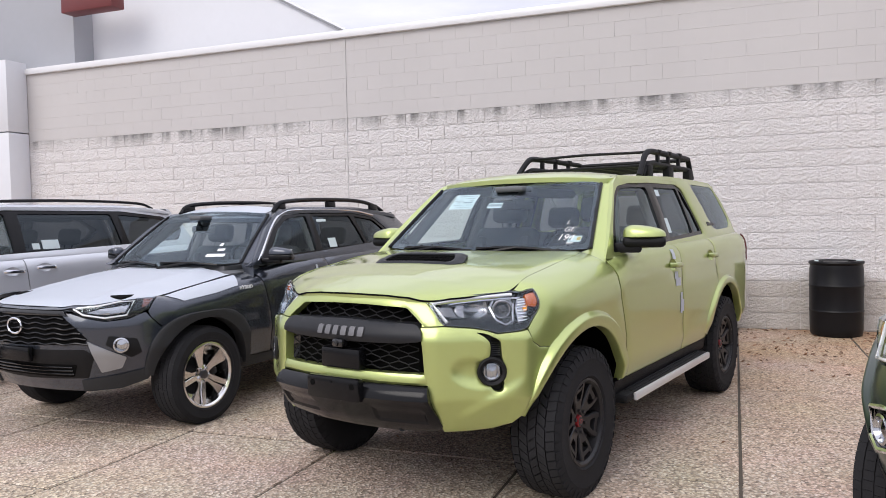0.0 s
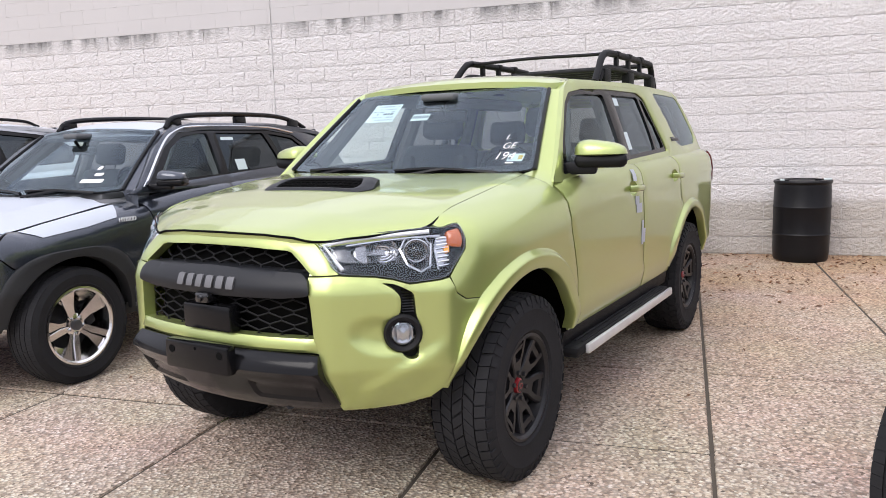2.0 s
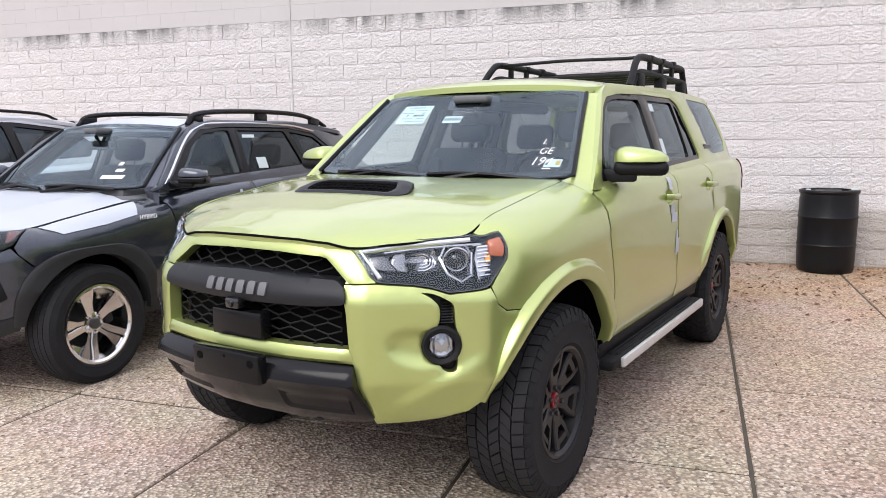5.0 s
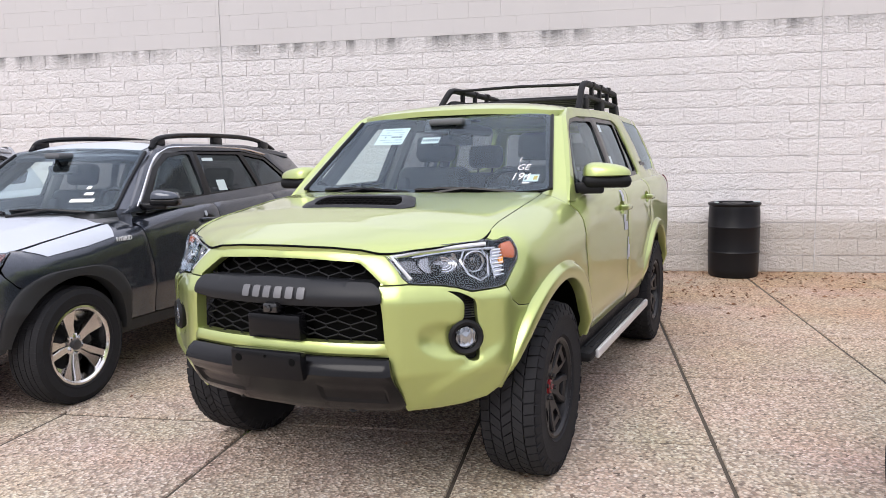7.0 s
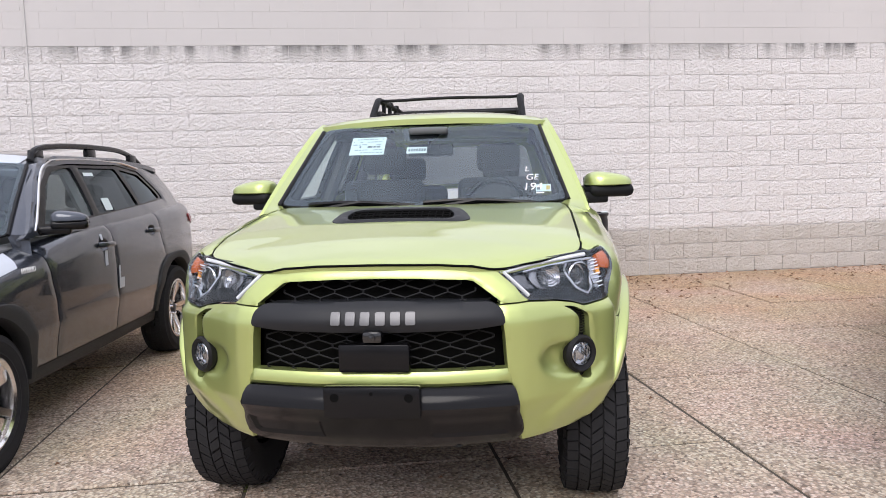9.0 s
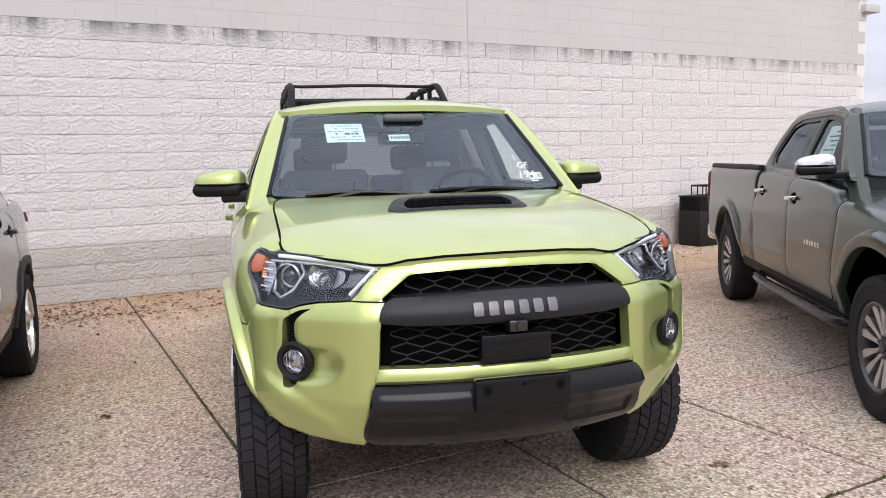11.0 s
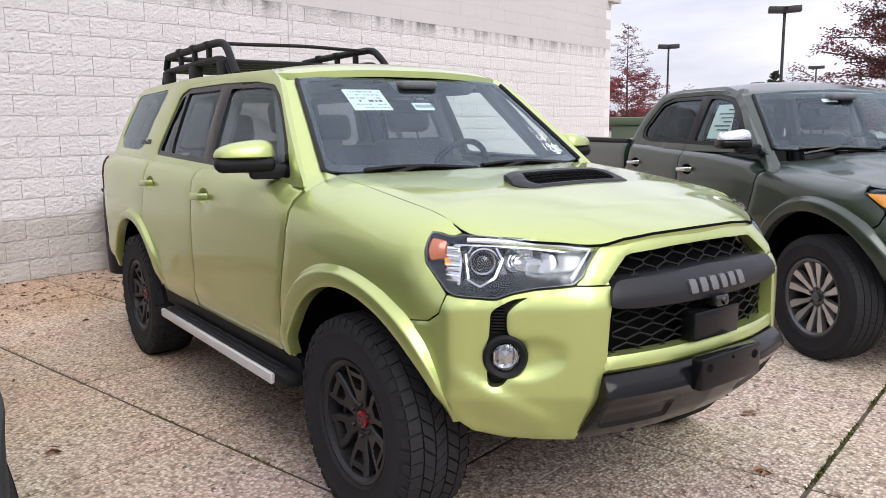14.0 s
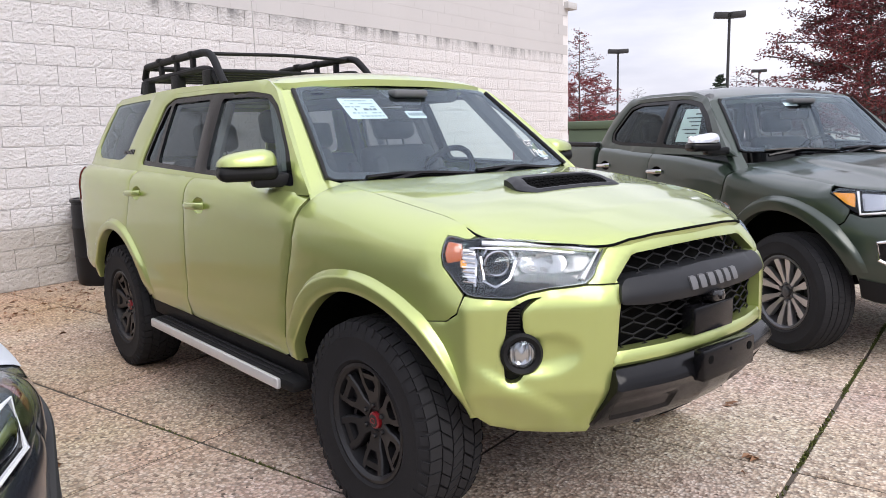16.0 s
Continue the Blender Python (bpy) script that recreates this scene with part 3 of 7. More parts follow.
for xx in (-0.45, 0.2, 0.85):
    part("door_panel", box(bmesh.new(), xx - 0.3, xx + 0.3, -0.715, -0.69, 0.2, 1.38, 0.01), OLIVE, cab)

# wooded skyline all round, far behind everything
bm = bmesh.new()
r = random.Random(21)
N, ring = 240, []
for i in range(N):
    a = 2 * math.pi * i / N
    d = 190 + 12 * math.sin(5 * a)
    h = 5.2 + 1.6 * math.sin(9 * a + 1) + r.uniform(-1.0, 1.2)
    ring.append((bm.verts.new((d * math.sin(a), d * math.cos(a), -0.1)), bm.verts.new((d * math.sin(a), d * math.cos(a), h))))
for i in range(N):
    (p, q), (s, t) = ring[i], ring[(i + 1) % N]
    bm.faces.new((p, s, t, q))
tagged(link("backdrop", bm, material("far_woods", (0.055, 0.048, 0.045), 0.95, vary=0.5, scale=0.25), smooth=False), "distant brown wooded skyline", "backdrop", kind="structure")


# ---- wheels ----
def tyre_mesh(R, w, rim, knob):
    """A tyre's carcass round local X, outer side at +X."""
    bm = bmesh.new()
    h = w / 2
    g = 0.012 if knob else 0.006
    lathe(bm, [(rim - 0.012, -h * 0.74), (rim + 0.01, -h * 0.86), (rim + (R - rim) * 0.45, -h), (R - 0.045, -h * 0.985), (R - 0.018, -h * 0.90), (R - g, -h * 0.72), (R - g, h * 0.72),
               (R - 0.018, h * 0.90), (R - 0.045, h * 0.985), (rim + (R - rim) * 0.66, h * 0.998), (rim + (R - rim) * 0.63, h * 1.012), (rim + (R - rim) * 0.60, h * 1.0), (rim + (R - rim) * 0.45, h), (rim + 0.030, h * 0.93),
               (rim + 0.022, h * 0.95), (rim + 0.010, h * 0.86), (rim - 0.012, h * 0.74)], 72)
    return bm


def tread_mesh(R, w, knob, rows, count):
    """The tread's blocks, parted by grooves."""
    bm = bmesh.new()
    h = w / 2
    g = 0.012 if knob else 0.006
    pitch = 2 * math.pi / count
    rt = random.Random(count)
    for row in range(rows):
        c = (row - (rows - 1) / 2) / rows * w * 0.92
        bw = w * 0.92 / rows * (0.87 if knob else 0.86)
        edge_row = row in (0, rows - 1)
        for i in range(count):
            a = (i + (0.5 if knob else 0.3) * (row % 2)) * pitch
            la = pitch * (rt.uniform(0.80, 0.93) if knob else 0.95)
            a += pitch * rt.uniform(-0.05, 0.05) if knob else 0.0
            lean = (0.32 if 0 < row < rows - 1 else 0.08) * pitch * (1 if row % 2 else -1) if knob else 0.0
            vs = []
            for rr in (R - g - 0.004, R):
                for sx, sa in ((-1, -1), (1, -1), (1, 1), (-1, 1)):
                    x = c + sx * bw / 2
                    r = rr - (0.010 if edge_row and (x * c > 0) and abs(x) > abs(c) else 0)
                    t = a + sa * la / 2 + lean * sx
                    vs.append(bm.verts.new((x, r * math.cos(t), r * math.sin(t))))
            for f in ((4, 5, 6, 7), (0, 1, 5, 4), (1, 2, 6, 5), (2, 3, 7, 6), (3, 0, 4, 7)):
                bm.faces.new([vs[k] for k in f])
            if knob and edge_row:
                s = 1 if row else -1
                q = []
                deep = 0.060 if i % 2 == 0 else 0.040
                for r, x in ((R - 0.010, h * 0.93), (R - deep, h * 1.02), (R - deep, h * 0.96), (R - 0.010, h * 0.86)):
                    for t in (a - la * 0.38, a + la * 0.38):
                        q.append(bm.verts.new((s * x, r * math.cos(t), r * math.sin(t))))
                for f in ((0, 1, 3, 2), (0, 2, 4, 6), (1, 7, 5, 3), (2, 3, 5, 4)):
                    bm.faces.new([q[k] for k in f])
    return bm


def prism(bm, pts, d0, d1, thick):
    """A plate in a wheel's face: outline (across, radius); the face goes from depth d0 at the hub to d1 at the rim."""
    lo, hi = min(p[1] for p in pts), max(p[1] for p in pts)
    dep = lambda r: d0 + (d1 - d0) * (r - lo) / (hi - lo)
    cx, cr = sum(p[0] for p in pts) / len(pts), sum(p[1] for p in pts) / len(pts)
    front = [bm.verts.new((dep(r), cx + (x - cx) * 0.90, cr + (r - cr) * 0.97)) for x, r in pts]
    mid = [bm.verts.new((dep(r) - 0.006, x, r)) for x, r in pts]
    back = [bm.verts.new((dep(r) - thick, x, r)) for x, r in pts]
    n = len(pts)
    bm.faces.new(front), bm.faces.new(back[::-1])
    for a, b in ((front, mid), (mid, back)):
        for k in range(n):
            bm.faces.new((a[k], a[(k + 1) % n], b[(k + 1) % n], b[k]))
    return bm


def wheel_set(parent, places, R, w, rim, style, knob):
    """Four wheels: each a rim with its tyre, tread, spokes, nuts, disc and cap under it."""
    h = w / 2
    face = h - 0.045
    lip = h * 0.82
    barrel = bmesh.new()
    lathe(barrel, [(rim, h * 0.80), (rim + 0.008, h * 0.88), (rim - 0.004, h * 0.90), (rim - 0.016, h * 0.80), (rim - 0.024, h * 0.3), (rim - 0.03, -h * 0.7), (0.08, -h * 0.72), (0.075, face - 0.07), (0.070, face - 0.028), (0.050, face - 0.020), (0.0, face - 0.020)], 64)
    spokes, nuts = [], []
    if style == "off-road":
        n_sp, mats = 6, (RIM_BLACK, RIM_BLACK, RIM_BLACK)
        pr = [[(-0.030, 0.040), (0.030, 0.040), (0.034, 0.088), (0.058, 0.138), (0.076, rim - 0.003), (0.050, rim - 0.003), (0.036, 0.146), (0.020, 0.118), (-0.020, 0.118), (-0.036, 0.146), (-0.050, rim - 0.003), (-0.076, rim - 0.003), (-0.058, 0.138), (-0.034, 0.088)],
              [(-0.044, rim - 0.058), (0.044, rim - 0.058), (0.048, rim - 0.036), (-0.048, rim - 0.036)],
              [(-0.024, 0.112), (0.024, 0.112), (0.046, rim - 0.050), (-0.046, rim - 0.050)],
              [(0.052, 0.132), (0.072, 0.112), (0.082, 0.128), (0.064, 0.150)]]
        turns = [(2 * math.pi * k / 6) for k in range(6)]
        nut_r, nut_n = 0.060, 6
    elif style == "five":
        n_sp, mats = 5, (RIM_SMOKE, RIM_SMOKE, CHROME)
        pr = [[(-0.028, 0.045), (0.002, 0.045), (0.006, 0.12), (-0.010, rim - 0.002), (-0.052, rim - 0.002), (-0.036, 0.115)],
              [(0.004, 0.045), (0.028, 0.045), (0.036, 0.115), (0.090, rim - 0.002), (0.000, rim - 0.002), (0.009, 0.12)]]
        turns = [2 * math.pi * k / 5 for k in range(5)]
        nut_r, nut_n = 0.052, 5
    else:
        n_sp, mats = 12, (RIM_GREY, RIM_SILVER, RIM_GREY)
        pr = [[(-0.014, 0.055), (0.014, 0.055), (0.016, 0.11), (0.030, rim - 0.05), (0.022, rim - 0.002), (-0.022, rim - 0.002), (-0.020, rim - 0.05), (-0.012, 0.11)]]
        turns = [2 * math.pi * (k // 2) / 6 + (0.235 if k % 2 else -0.235) for k in range(12)]
        nut_r, nut_n = 0.055, 6
    disc = bmesh.new()
    lathe(disc, [(0.0, -0.01), (0.155, -0.01), (0.155, -0.03), (0.0, -0.03)], 40)
    cap = bmesh.new()
    lift = -0.008 if style == "off-road" else 0.0
    lathe(cap, [(0.0, face + lift + 0.004), (0.026, face + lift + 0.004), (0.032, face + lift), (0.035, face - 0.022)], 28)
    wheel = part("wheel", barrel, mats[0], parent, {"off-road": "matte black six-spoke off-road wheel", "five": "machined five-spoke alloy wheel"}.get(style, "machined and grey multi-spoke alloy wheel"), angle=28)
    part("tyre", tyre_mesh(R, w, rim, knob), RUBBER, wheel, "black knobbly all-terrain tyre" if knob else "black road tyre", angle=32)
    part("tread", tread_mesh(R, w, knob, 5 if knob else 5, 50 if knob else 64), RUBBER, wheel, angle=32)["kind"] = "stuff"
    sp = None
    for k, a in enumerate(turns):
        if sp is None:
            bm = bmesh.new()
            for j, outline in enumerate(pr):
                if style == "five" and j:
                    prism(bm, outline, face - 0.026, lip - 0.020, 0.024)
                else:
                    prism(bm, outline, *((face - 0.014, lip - 0.004, 0.034) if j == 0 else (lip - 0.016, lip - 0.010, 0.030) if j == 1 else (face - 0.040, lip - 0.040, 0.012) if j == 2 else (face - 0.022, face - 0.022, 0.020)))
            sp = part("spoke", bm, mats[1], wheel, angle=24)
            ob = sp
        else:
            ob = new("spoke", sp.data)
            ob.parent = wheel
        ob.matrix_basis = Matrix.Rotation(a, 4, "X")
    nut = None
    for k in range(nut_n):
        a = 2 * math.pi * (k + 0.5) / nut_n
        if nut is None:
            bm = bmesh.new()
            lathe(bm, [(0, 0.022), (0.008, 0.022), (0.010, 0.018), (0.011, -0.01)], 6)
            nut = part("wheel_nut", bm, mats[2] if style != "off-road" else RIM_BLACK, wheel)
            ob = nut
        else:
            ob = new("wheel_nut", nut.data)
            ob.parent = wheel
        ob.matrix_basis = Matrix.Translation((face - 0.022, nut_r * math.cos(a), nut_r * math.sin(a)))
    part("brake_disc", disc, MATTE_GREY, wheel)
    part("brake_caliper", box(bmesh.new(), -0.05, 0.02, 0.09, 0.165, -0.08, 0.08, 0.015), MATTE_GREY, wheel)
    part("centre_cap", cap, RED if style == "off-road" else RIM_GREY, wheel, "red centre cap" if style == "off-road" else "")
    if style == "off-road":
        bm = bmesh.new()
        lathe(bm, [(0.0, face - 0.0022), (0.024, face - 0.0024), (0.0255, face - 0.005)], 24)
        part("cap_disc", bm, RIM_BLACK, wheel)
        bm = bmesh.new()
        tube(bm, [(face - 0.002, 0.014 * math.cos(t), 0.010 * math.sin(t)) for t in np.linspace(0, 2 * math.pi, 17)], 0.0022, 5)
        part("cap_badge", bm, RED, wheel, "red oval badge")
    for k, (x, y, turn) in enumerate(places):
        m = pose(x, y, R - 0.006, 0, 0, 0 if x > 0 else 180) @ pose(0, 0, 0, turn, 0, 0)
        if k:
            copy_thing(wheel, m)
        else:
            wheel.matrix_basis = m


# ---- vehicles ----
def flank(v1_y, v1_z, r, lean, side_k, low, wide=0.92, lean_from=0.80):
    """The section of a vehicle's flank: upright below, rolled over at the shoulder; the nose leans back."""
    def shape(x, y, front, v):
        v1 = lerp(y, v1_y, v1_z)
        f = min(1.0, max(0.0, (front - 0.15) / 0.42))
        w = f * f * (3 - 2 * f)
        b = min(v, v1)
        side = side_k * ((b - wide) / 0.36) ** 2 - 0.010 * math.exp(-((b - 0.62) / 0.05) ** 2) - 0.006 * math.exp(-((b - v1 + 0.04) / 0.035) ** 2)
        nose = lean * max(0.0, (b - lean_from) / (1.07 - lean_from)) ** 1.3 + low * max(0.0, 0.62 - b)
        ins = (1 - w) * side + w * nose
        if v <= v1:
            return ins, v, 1.0, 0.0
        a = min((v - v1) / r, 1.35)
        rest = max(0.0, v - v1 - 1.35 * r)
        return ins + r * (1 - math.cos(a)) + rest * math.sin(a), v1 + r * math.sin(a) + rest * math.cos(a), math.cos(a), math.sin(a)
    return shape


def winged(base, v1_y, v1_z, seam, y0=-0.47, y1=0.56):
    """A flank whose front wing rolls over to meet the bonnet's edge."""
    def shape(x, y, front, v):
        plain = base(x, y, front, v)
        v1 = lerp(y, v1_y, v1_z)
        k = smooth((y - y0) / 0.08) * smooth((y1 - y) / 0.08)
        if v <= v1 or k <= 0:
            return plain
        e0 = x - base(x, y, front, v1)[0]
        mx = max(0.6, math.sqrt(max(0.0, 1 - front * front)))
        xs, zs = seam(y + front * (x - seam(y)[0]) / mx)
        t = min((v - v1) / 0.20, 1.0)
        keys = np.array([(e0, v1), (e0 - 0.004, v1 + 0.62 * (zs - v1)), (xs + 0.52 * (e0 - xs), zs - 0.030), (xs, zs)])
        w = np.array([(1 - t) ** 3, 3 * t * (1 - t) ** 2, 3 * t * t * (1 - t), t ** 3])
        dw = np.array([-(1 - t) ** 2, (1 - t) * (1 - 3 * t), t * (2 - 3 * t), t * t])
        p, d = w @ keys, dw @ keys
        d = d / max(1e-6, math.hypot(*d))
        mine = ((x - p[0]) / mx, p[1], d[1], -d[0])
        return tuple(a + (b - a) * k for a, b in zip(plain, mine))
    return shape


def vehicle(P, root):
    """What the vehicles share: flanks, bonnet, cabin, glass, seats and underside."""
    surf, U = wrap_surface(P["plan"], P["flank"])
    wb, hub, ra, paint = P["wheelbase"], P["hub"], P["arch"], P["paint"]
    fa = P.get("axle", 0.0)
    tail, sill = P["tail"], P["sill"]
    S = lambda pts: [(U(y), z) for y, z in pts]
    S0 = lambda y, z, off: surf(U(y), z, off)
    top = lambda y: lerp(y, P["top_y"], P["top_v"])
    d0, d1, d2 = P["seams"]
    hy = P["lamp_y"]
    # flank panels
    fender = [(y, top(y)) for y in np.linspace(hy + 0.08, d0 - 0.012, 9)] + [(d0 - 0.012, top(d0) - 0.10), (d0 + 0.02, 1.05), (d0 + 0.12, 0.75), (d0 + 0.14, sill)]
    fender += [(y, z) for y, z in arc(fa, hub, ra, math.degrees(math.asin((sill - hub) / ra)), P["fender_arc"])]
    both("front_wing", paint, root, surf, list(P["fender_nose"]) + S(fender), step=0.035)
    belt = lambda y: lerp(y, P["belt_y"], P["belt_v"])
    door1 = [(d0, belt(d0)), (d0 + 0.03, 1.05), (d0 + 0.13, 0.75), (d0 + 0.15, sill), (d1 + 0.03, sill), (d1, 0.9), (d1 - 0.03, belt(d1))] + [(y, belt(y)) for y in np.linspace(d1 - 0.1, d0 + 0.1, 6)]
    cup = lambda y, z: [(U(y) + 0.075 * math.cos(t), z + 0.042 * math.sin(t)) for t in np.linspace(0, 2 * math.pi, 24, endpoint=False)]
    cups = [cup(y, z) for y, z in P["handles"]]
    doors = both("front_door", paint, root, surf, S(rounded(door1, 0.03, 3)), step=0.04, holes=cups[:1])
    c = d2 - wb
    a_r = math.degrees(math.acos(max(-1, min(1, (P["rear_door_foot"] - wb) / (ra + 0.015)))))
    low_arc = arc(wb, hub, ra + 0.015, 180 - math.degrees(math.asin((sill - hub) / ra)), P["rear_door_arc"])
    door2 = [(d1 - 0.022, belt(d1)), (d1 + 0.008, 0.9), (d1 + 0.038, sill), (low_arc[0][0], sill)] + low_arc + [(d2, belt(d2) - 0.2), (d2, belt(d2))] + [(y, belt(y)) for y in np.linspace(d2 - 0.1, d1 + 0.1, 5)]
    doors += both("rear_door", paint, root, surf, S(door2), step=0.04, holes=cups[1:])
    for (hy0, hz0), ring in zip(P["handles"], cups):
        bowl = lambda u, v, o, u0=U(hy0), z0=hz0: surf(u, v, o - 0.034 * max(0.0, 1 - ((u - u0) / 0.076) ** 2 - ((v - z0) / 0.043) ** 2) ** 0.6 - 0.003)
        both("handle_cup", P.get("cup_mat", paint), root, bowl, ring, step=0.014, thick=0.0, edge=0.0)
        for mir in (1, -1):
            bm = bmesh.new()
            L = 0.20
            pts = [surf(U(hy0 + 0.012 + t * L), hz0 - 0.006 * t, 0.004 + 0.030 * max(0.0, 1 - (2 * t) ** 4) ** 0.5) for t in np.linspace(-0.5, 0.5, 11)]
            tube(bm, [(mir * p[0], p[1], p[2]) for p in pts], 0.012, 8, None, 1.45)
            part("door_handle", bm, P.get("handle_mat", paint), root)
    q_arc = arc(wb, hub, ra, P["rear_door_arc"], math.degrees(math.asin((P["rear_low"] - hub) / ra)))
    if P.get("quarter", True):
        quarter = [(d2 + 0.008, belt(d2)), (d2 + 0.008, belt(d2) - 0.2)] + q_arc + [(tail - 0.10, P["rear_low"]), (tail - 0.04, 0.75), (tail - 0.03, belt(tail) - 0.1)] + [(y, belt(y)) for y in np.linspace(tail - 0.1, d2 + 0.1, 8)]
        both("quarter_panel", paint, root, surf, S(quarter), step=0.04)
    # wheel arch mouldings
    fm = P["flare_mat"]
    u_tab = np.linspace(U(-0.75), U(tail - 0.1), 240)
    y_tab = [surf(u, 0.6, 0)[1] for u in u_tab]
    for cy, a0, a1 in ((fa, P["flare_front"][0], P["flare_front"][1]), (wb, P["flare_rear"][0], P["flare_rear"][1])):
        sq = P.get("flare_square", 0.0)
        shape_w = P.get("flare_shape", lambda a, rear: P["flare_w"])
        flat = P.get("flare_flat", False)

        def ring_point(a, q, off, cy=cy):
            """q runs from the arch's lip to the moulding's outer edge."""
            c, sn = math.cos(radians(a)), math.sin(radians(a))
            wide = (ra + shape_w(a, cy > 1)) * (1 + sq * math.cos(4 * radians(a - 45))) - ra + 0.012
            r = ra - 0.012 + q * wide
            low = 1.0 if flat else smooth((a + 6) / 34) * (1 - 0.92 * smooth((a - 138) / 28))
            rise = P["flare_off"] * (0.75 if cy > 1 else 1.0) * low * (1.0 if flat else 1 - smooth((q - 0.66) / 0.32))
            return surf(float(np.interp(cy + r * c, y_tab, u_tab)), hub + r * sn, off + rise)
        steps = [(0.0, -0.055), (0.0, -0.008), (0.02, -0.002), (0.06, 0.0), (0.33, 0.001), (0.62, 0.001), (0.69, 0.001), (0.75, 0.001), (0.81, 0.001), (0.87, 0.001), (0.93, 0.001), (1.0, -0.002)]
        if flat:
            steps = [(0.0, -0.085), (0.0, -0.008), (0.05, 0.0), (0.35, 0.001), (0.65, 0.001), (0.93, 0.0), (1.0, -0.006), (1.0, -0.040)]
        for s in (1, -1):
            bm = bmesh.new()
            rows = []
            for a in np.linspace(a0, a1, 64):
                pts = [ring_point(a, q, o) for q, o in steps]
                rows.append([bm.verts.new((s * p[0], p[1], p[2])) for p in pts])
            for p, q in zip(rows, rows[1:]):
                for k in range(len(steps) - 1):
                    bm.faces.new((p[k], p[k + 1], q[k + 1], q[k]))
            for end in (rows[0], rows[-1]):
                bm.faces.new(end)
            part("wheel_arch_moulding", bm, fm, root, P["flare_label"], angle=50)
    # rocker
    rock = [(fa + ra * 0.93, sill - 0.01), (fa + ra * 0.93, sill - 0.09), (wb - ra * 0.93, sill - 0.09), (wb - ra * 0.93, sill - 0.01)]
    both("rocker_panel", P["rocker_mat"], root, surf, S(rock), off=-0.012, thick=0.05)
    # underside and wheel housings, their shade put into a near-black colour
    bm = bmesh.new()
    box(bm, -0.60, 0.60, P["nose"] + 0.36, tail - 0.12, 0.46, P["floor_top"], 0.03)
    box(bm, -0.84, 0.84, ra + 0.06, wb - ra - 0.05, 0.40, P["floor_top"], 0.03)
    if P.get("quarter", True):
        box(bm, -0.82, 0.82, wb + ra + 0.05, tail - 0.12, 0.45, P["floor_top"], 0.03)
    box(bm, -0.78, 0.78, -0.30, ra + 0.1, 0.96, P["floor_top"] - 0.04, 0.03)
    part("underbody", bm, CAVITY_SHADE, root)
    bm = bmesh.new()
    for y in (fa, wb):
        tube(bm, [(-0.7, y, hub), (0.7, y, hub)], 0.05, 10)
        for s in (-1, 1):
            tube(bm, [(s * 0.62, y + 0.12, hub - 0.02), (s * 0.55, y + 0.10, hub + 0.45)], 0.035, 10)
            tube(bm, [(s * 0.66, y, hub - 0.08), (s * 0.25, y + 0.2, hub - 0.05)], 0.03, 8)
    part("suspension", bm, CAVITY_SHADE, root)["kind"] = "stuff"
    # bonnet
    bonnet = P["bonnet"]
    H = lambda x, y, off: (x, y, bonnet(x, y) + off)
    half = P["bonnet_edge"]
    out = curve(half, 5)
    loop = [tuple(p) for p in out] + [(-p[0], p[1]) for p in out[::-1][(1 if abs(out[-1][0]) < 1e-6 else 0):-1 if abs(out[0][0]) < 1e-6 else None]]
    part("bonnet", patch(H, loop, step=0.026, thick=0.03, edge=0.006), paint, root)
    # near-black tube added along the bonnet edge to draw the shaded gap
    bm = bmesh.new()
    gap_line = []
    for x, y in loop + loop[:1]:
        k = 0.003 / max(0.1, math.hypot(x, y + 0.15))
        gap_line.append((x + x * k, y + (y + 0.15) * k, bonnet(x, y) - 0.0105))
    tube(bm, gap_line, 0.0048, 6)
    part("bonnet_gap_shade", bm, CAVITY_SHADE, root)
    # cowl below the windscreen
    ws = P["screen"]
    back = curve(half[-3:], 4)[::-1]
    foot = P["screen_edge"][0]
    cowl = [(x, y - 0.03) for x, y in back] + [(x, ws(x, foot[1] - 0.024 * (1 - (x / foot[0]) ** 2)) + 0.03) for x in np.linspace(back[-1][0] + 0.01, 0, 7)]
    cowl = cowl + [(-x, y) for x, y in cowl[::-1] if x > 1e-6]
    cowl = [p for i, p in enumerate(cowl) if i == 0 or math.hypot(p[0] - cowl[i - 1][0], p[1] - cowl[i - 1][1]) > 1e-4]
    part("cowl", patch(lambda x, y, off: (x, y, min(bonnet(x, y) - 0.014, foot[1] - 0.012) + off), cowl, step=0.05, thick=0.0, edge=0), BLACK_PLASTIC, root)
    # windscreen
    g0 = P["cabin"]
    W = lambda x, z, off: (x, ws(x, z) - off * 0.75, z + off * 0.65)
    (xb, zb), (xt, zt) = P["screen_edge"]
    pane = [(-xb, zb), (-xb * 0.5, zb - 0.018), (0, zb - 0.024), (xb * 0.5, zb - 0.018), (xb, zb), (xt, zt), (xt * 0.5, zt + 0.022), (0, zt + 0.030), (-xt * 0.5, zt + 0.022), (-xt, zt)]
    pane = rounded(pane, 0.04, 4)
    part("windscreen", patch(W, pane, step=0.05, thick=0.0, edge=0.0), CLEAR, root).visible_shadow = False
    inner = [(x * 0.955, zb + 0.030 + (z - zb) * 0.90) for x, z in pane]
    part("windscreen_border", patch(W, [(x * 1.012, z) for x, z in pane], [inner], step=0.05, thick=0.012, edge=0.0, off=-0.006), SATIN_BLACK, root, "black ceramic border of the windscreen")
    for s in (1, -1):
        bm = bmesh.new()
        side = [(s * (xb + (xt - xb) * t + 0.006), zb + (zt - zb) * t) for t in np.linspace(0.0, 0.97, 12)]
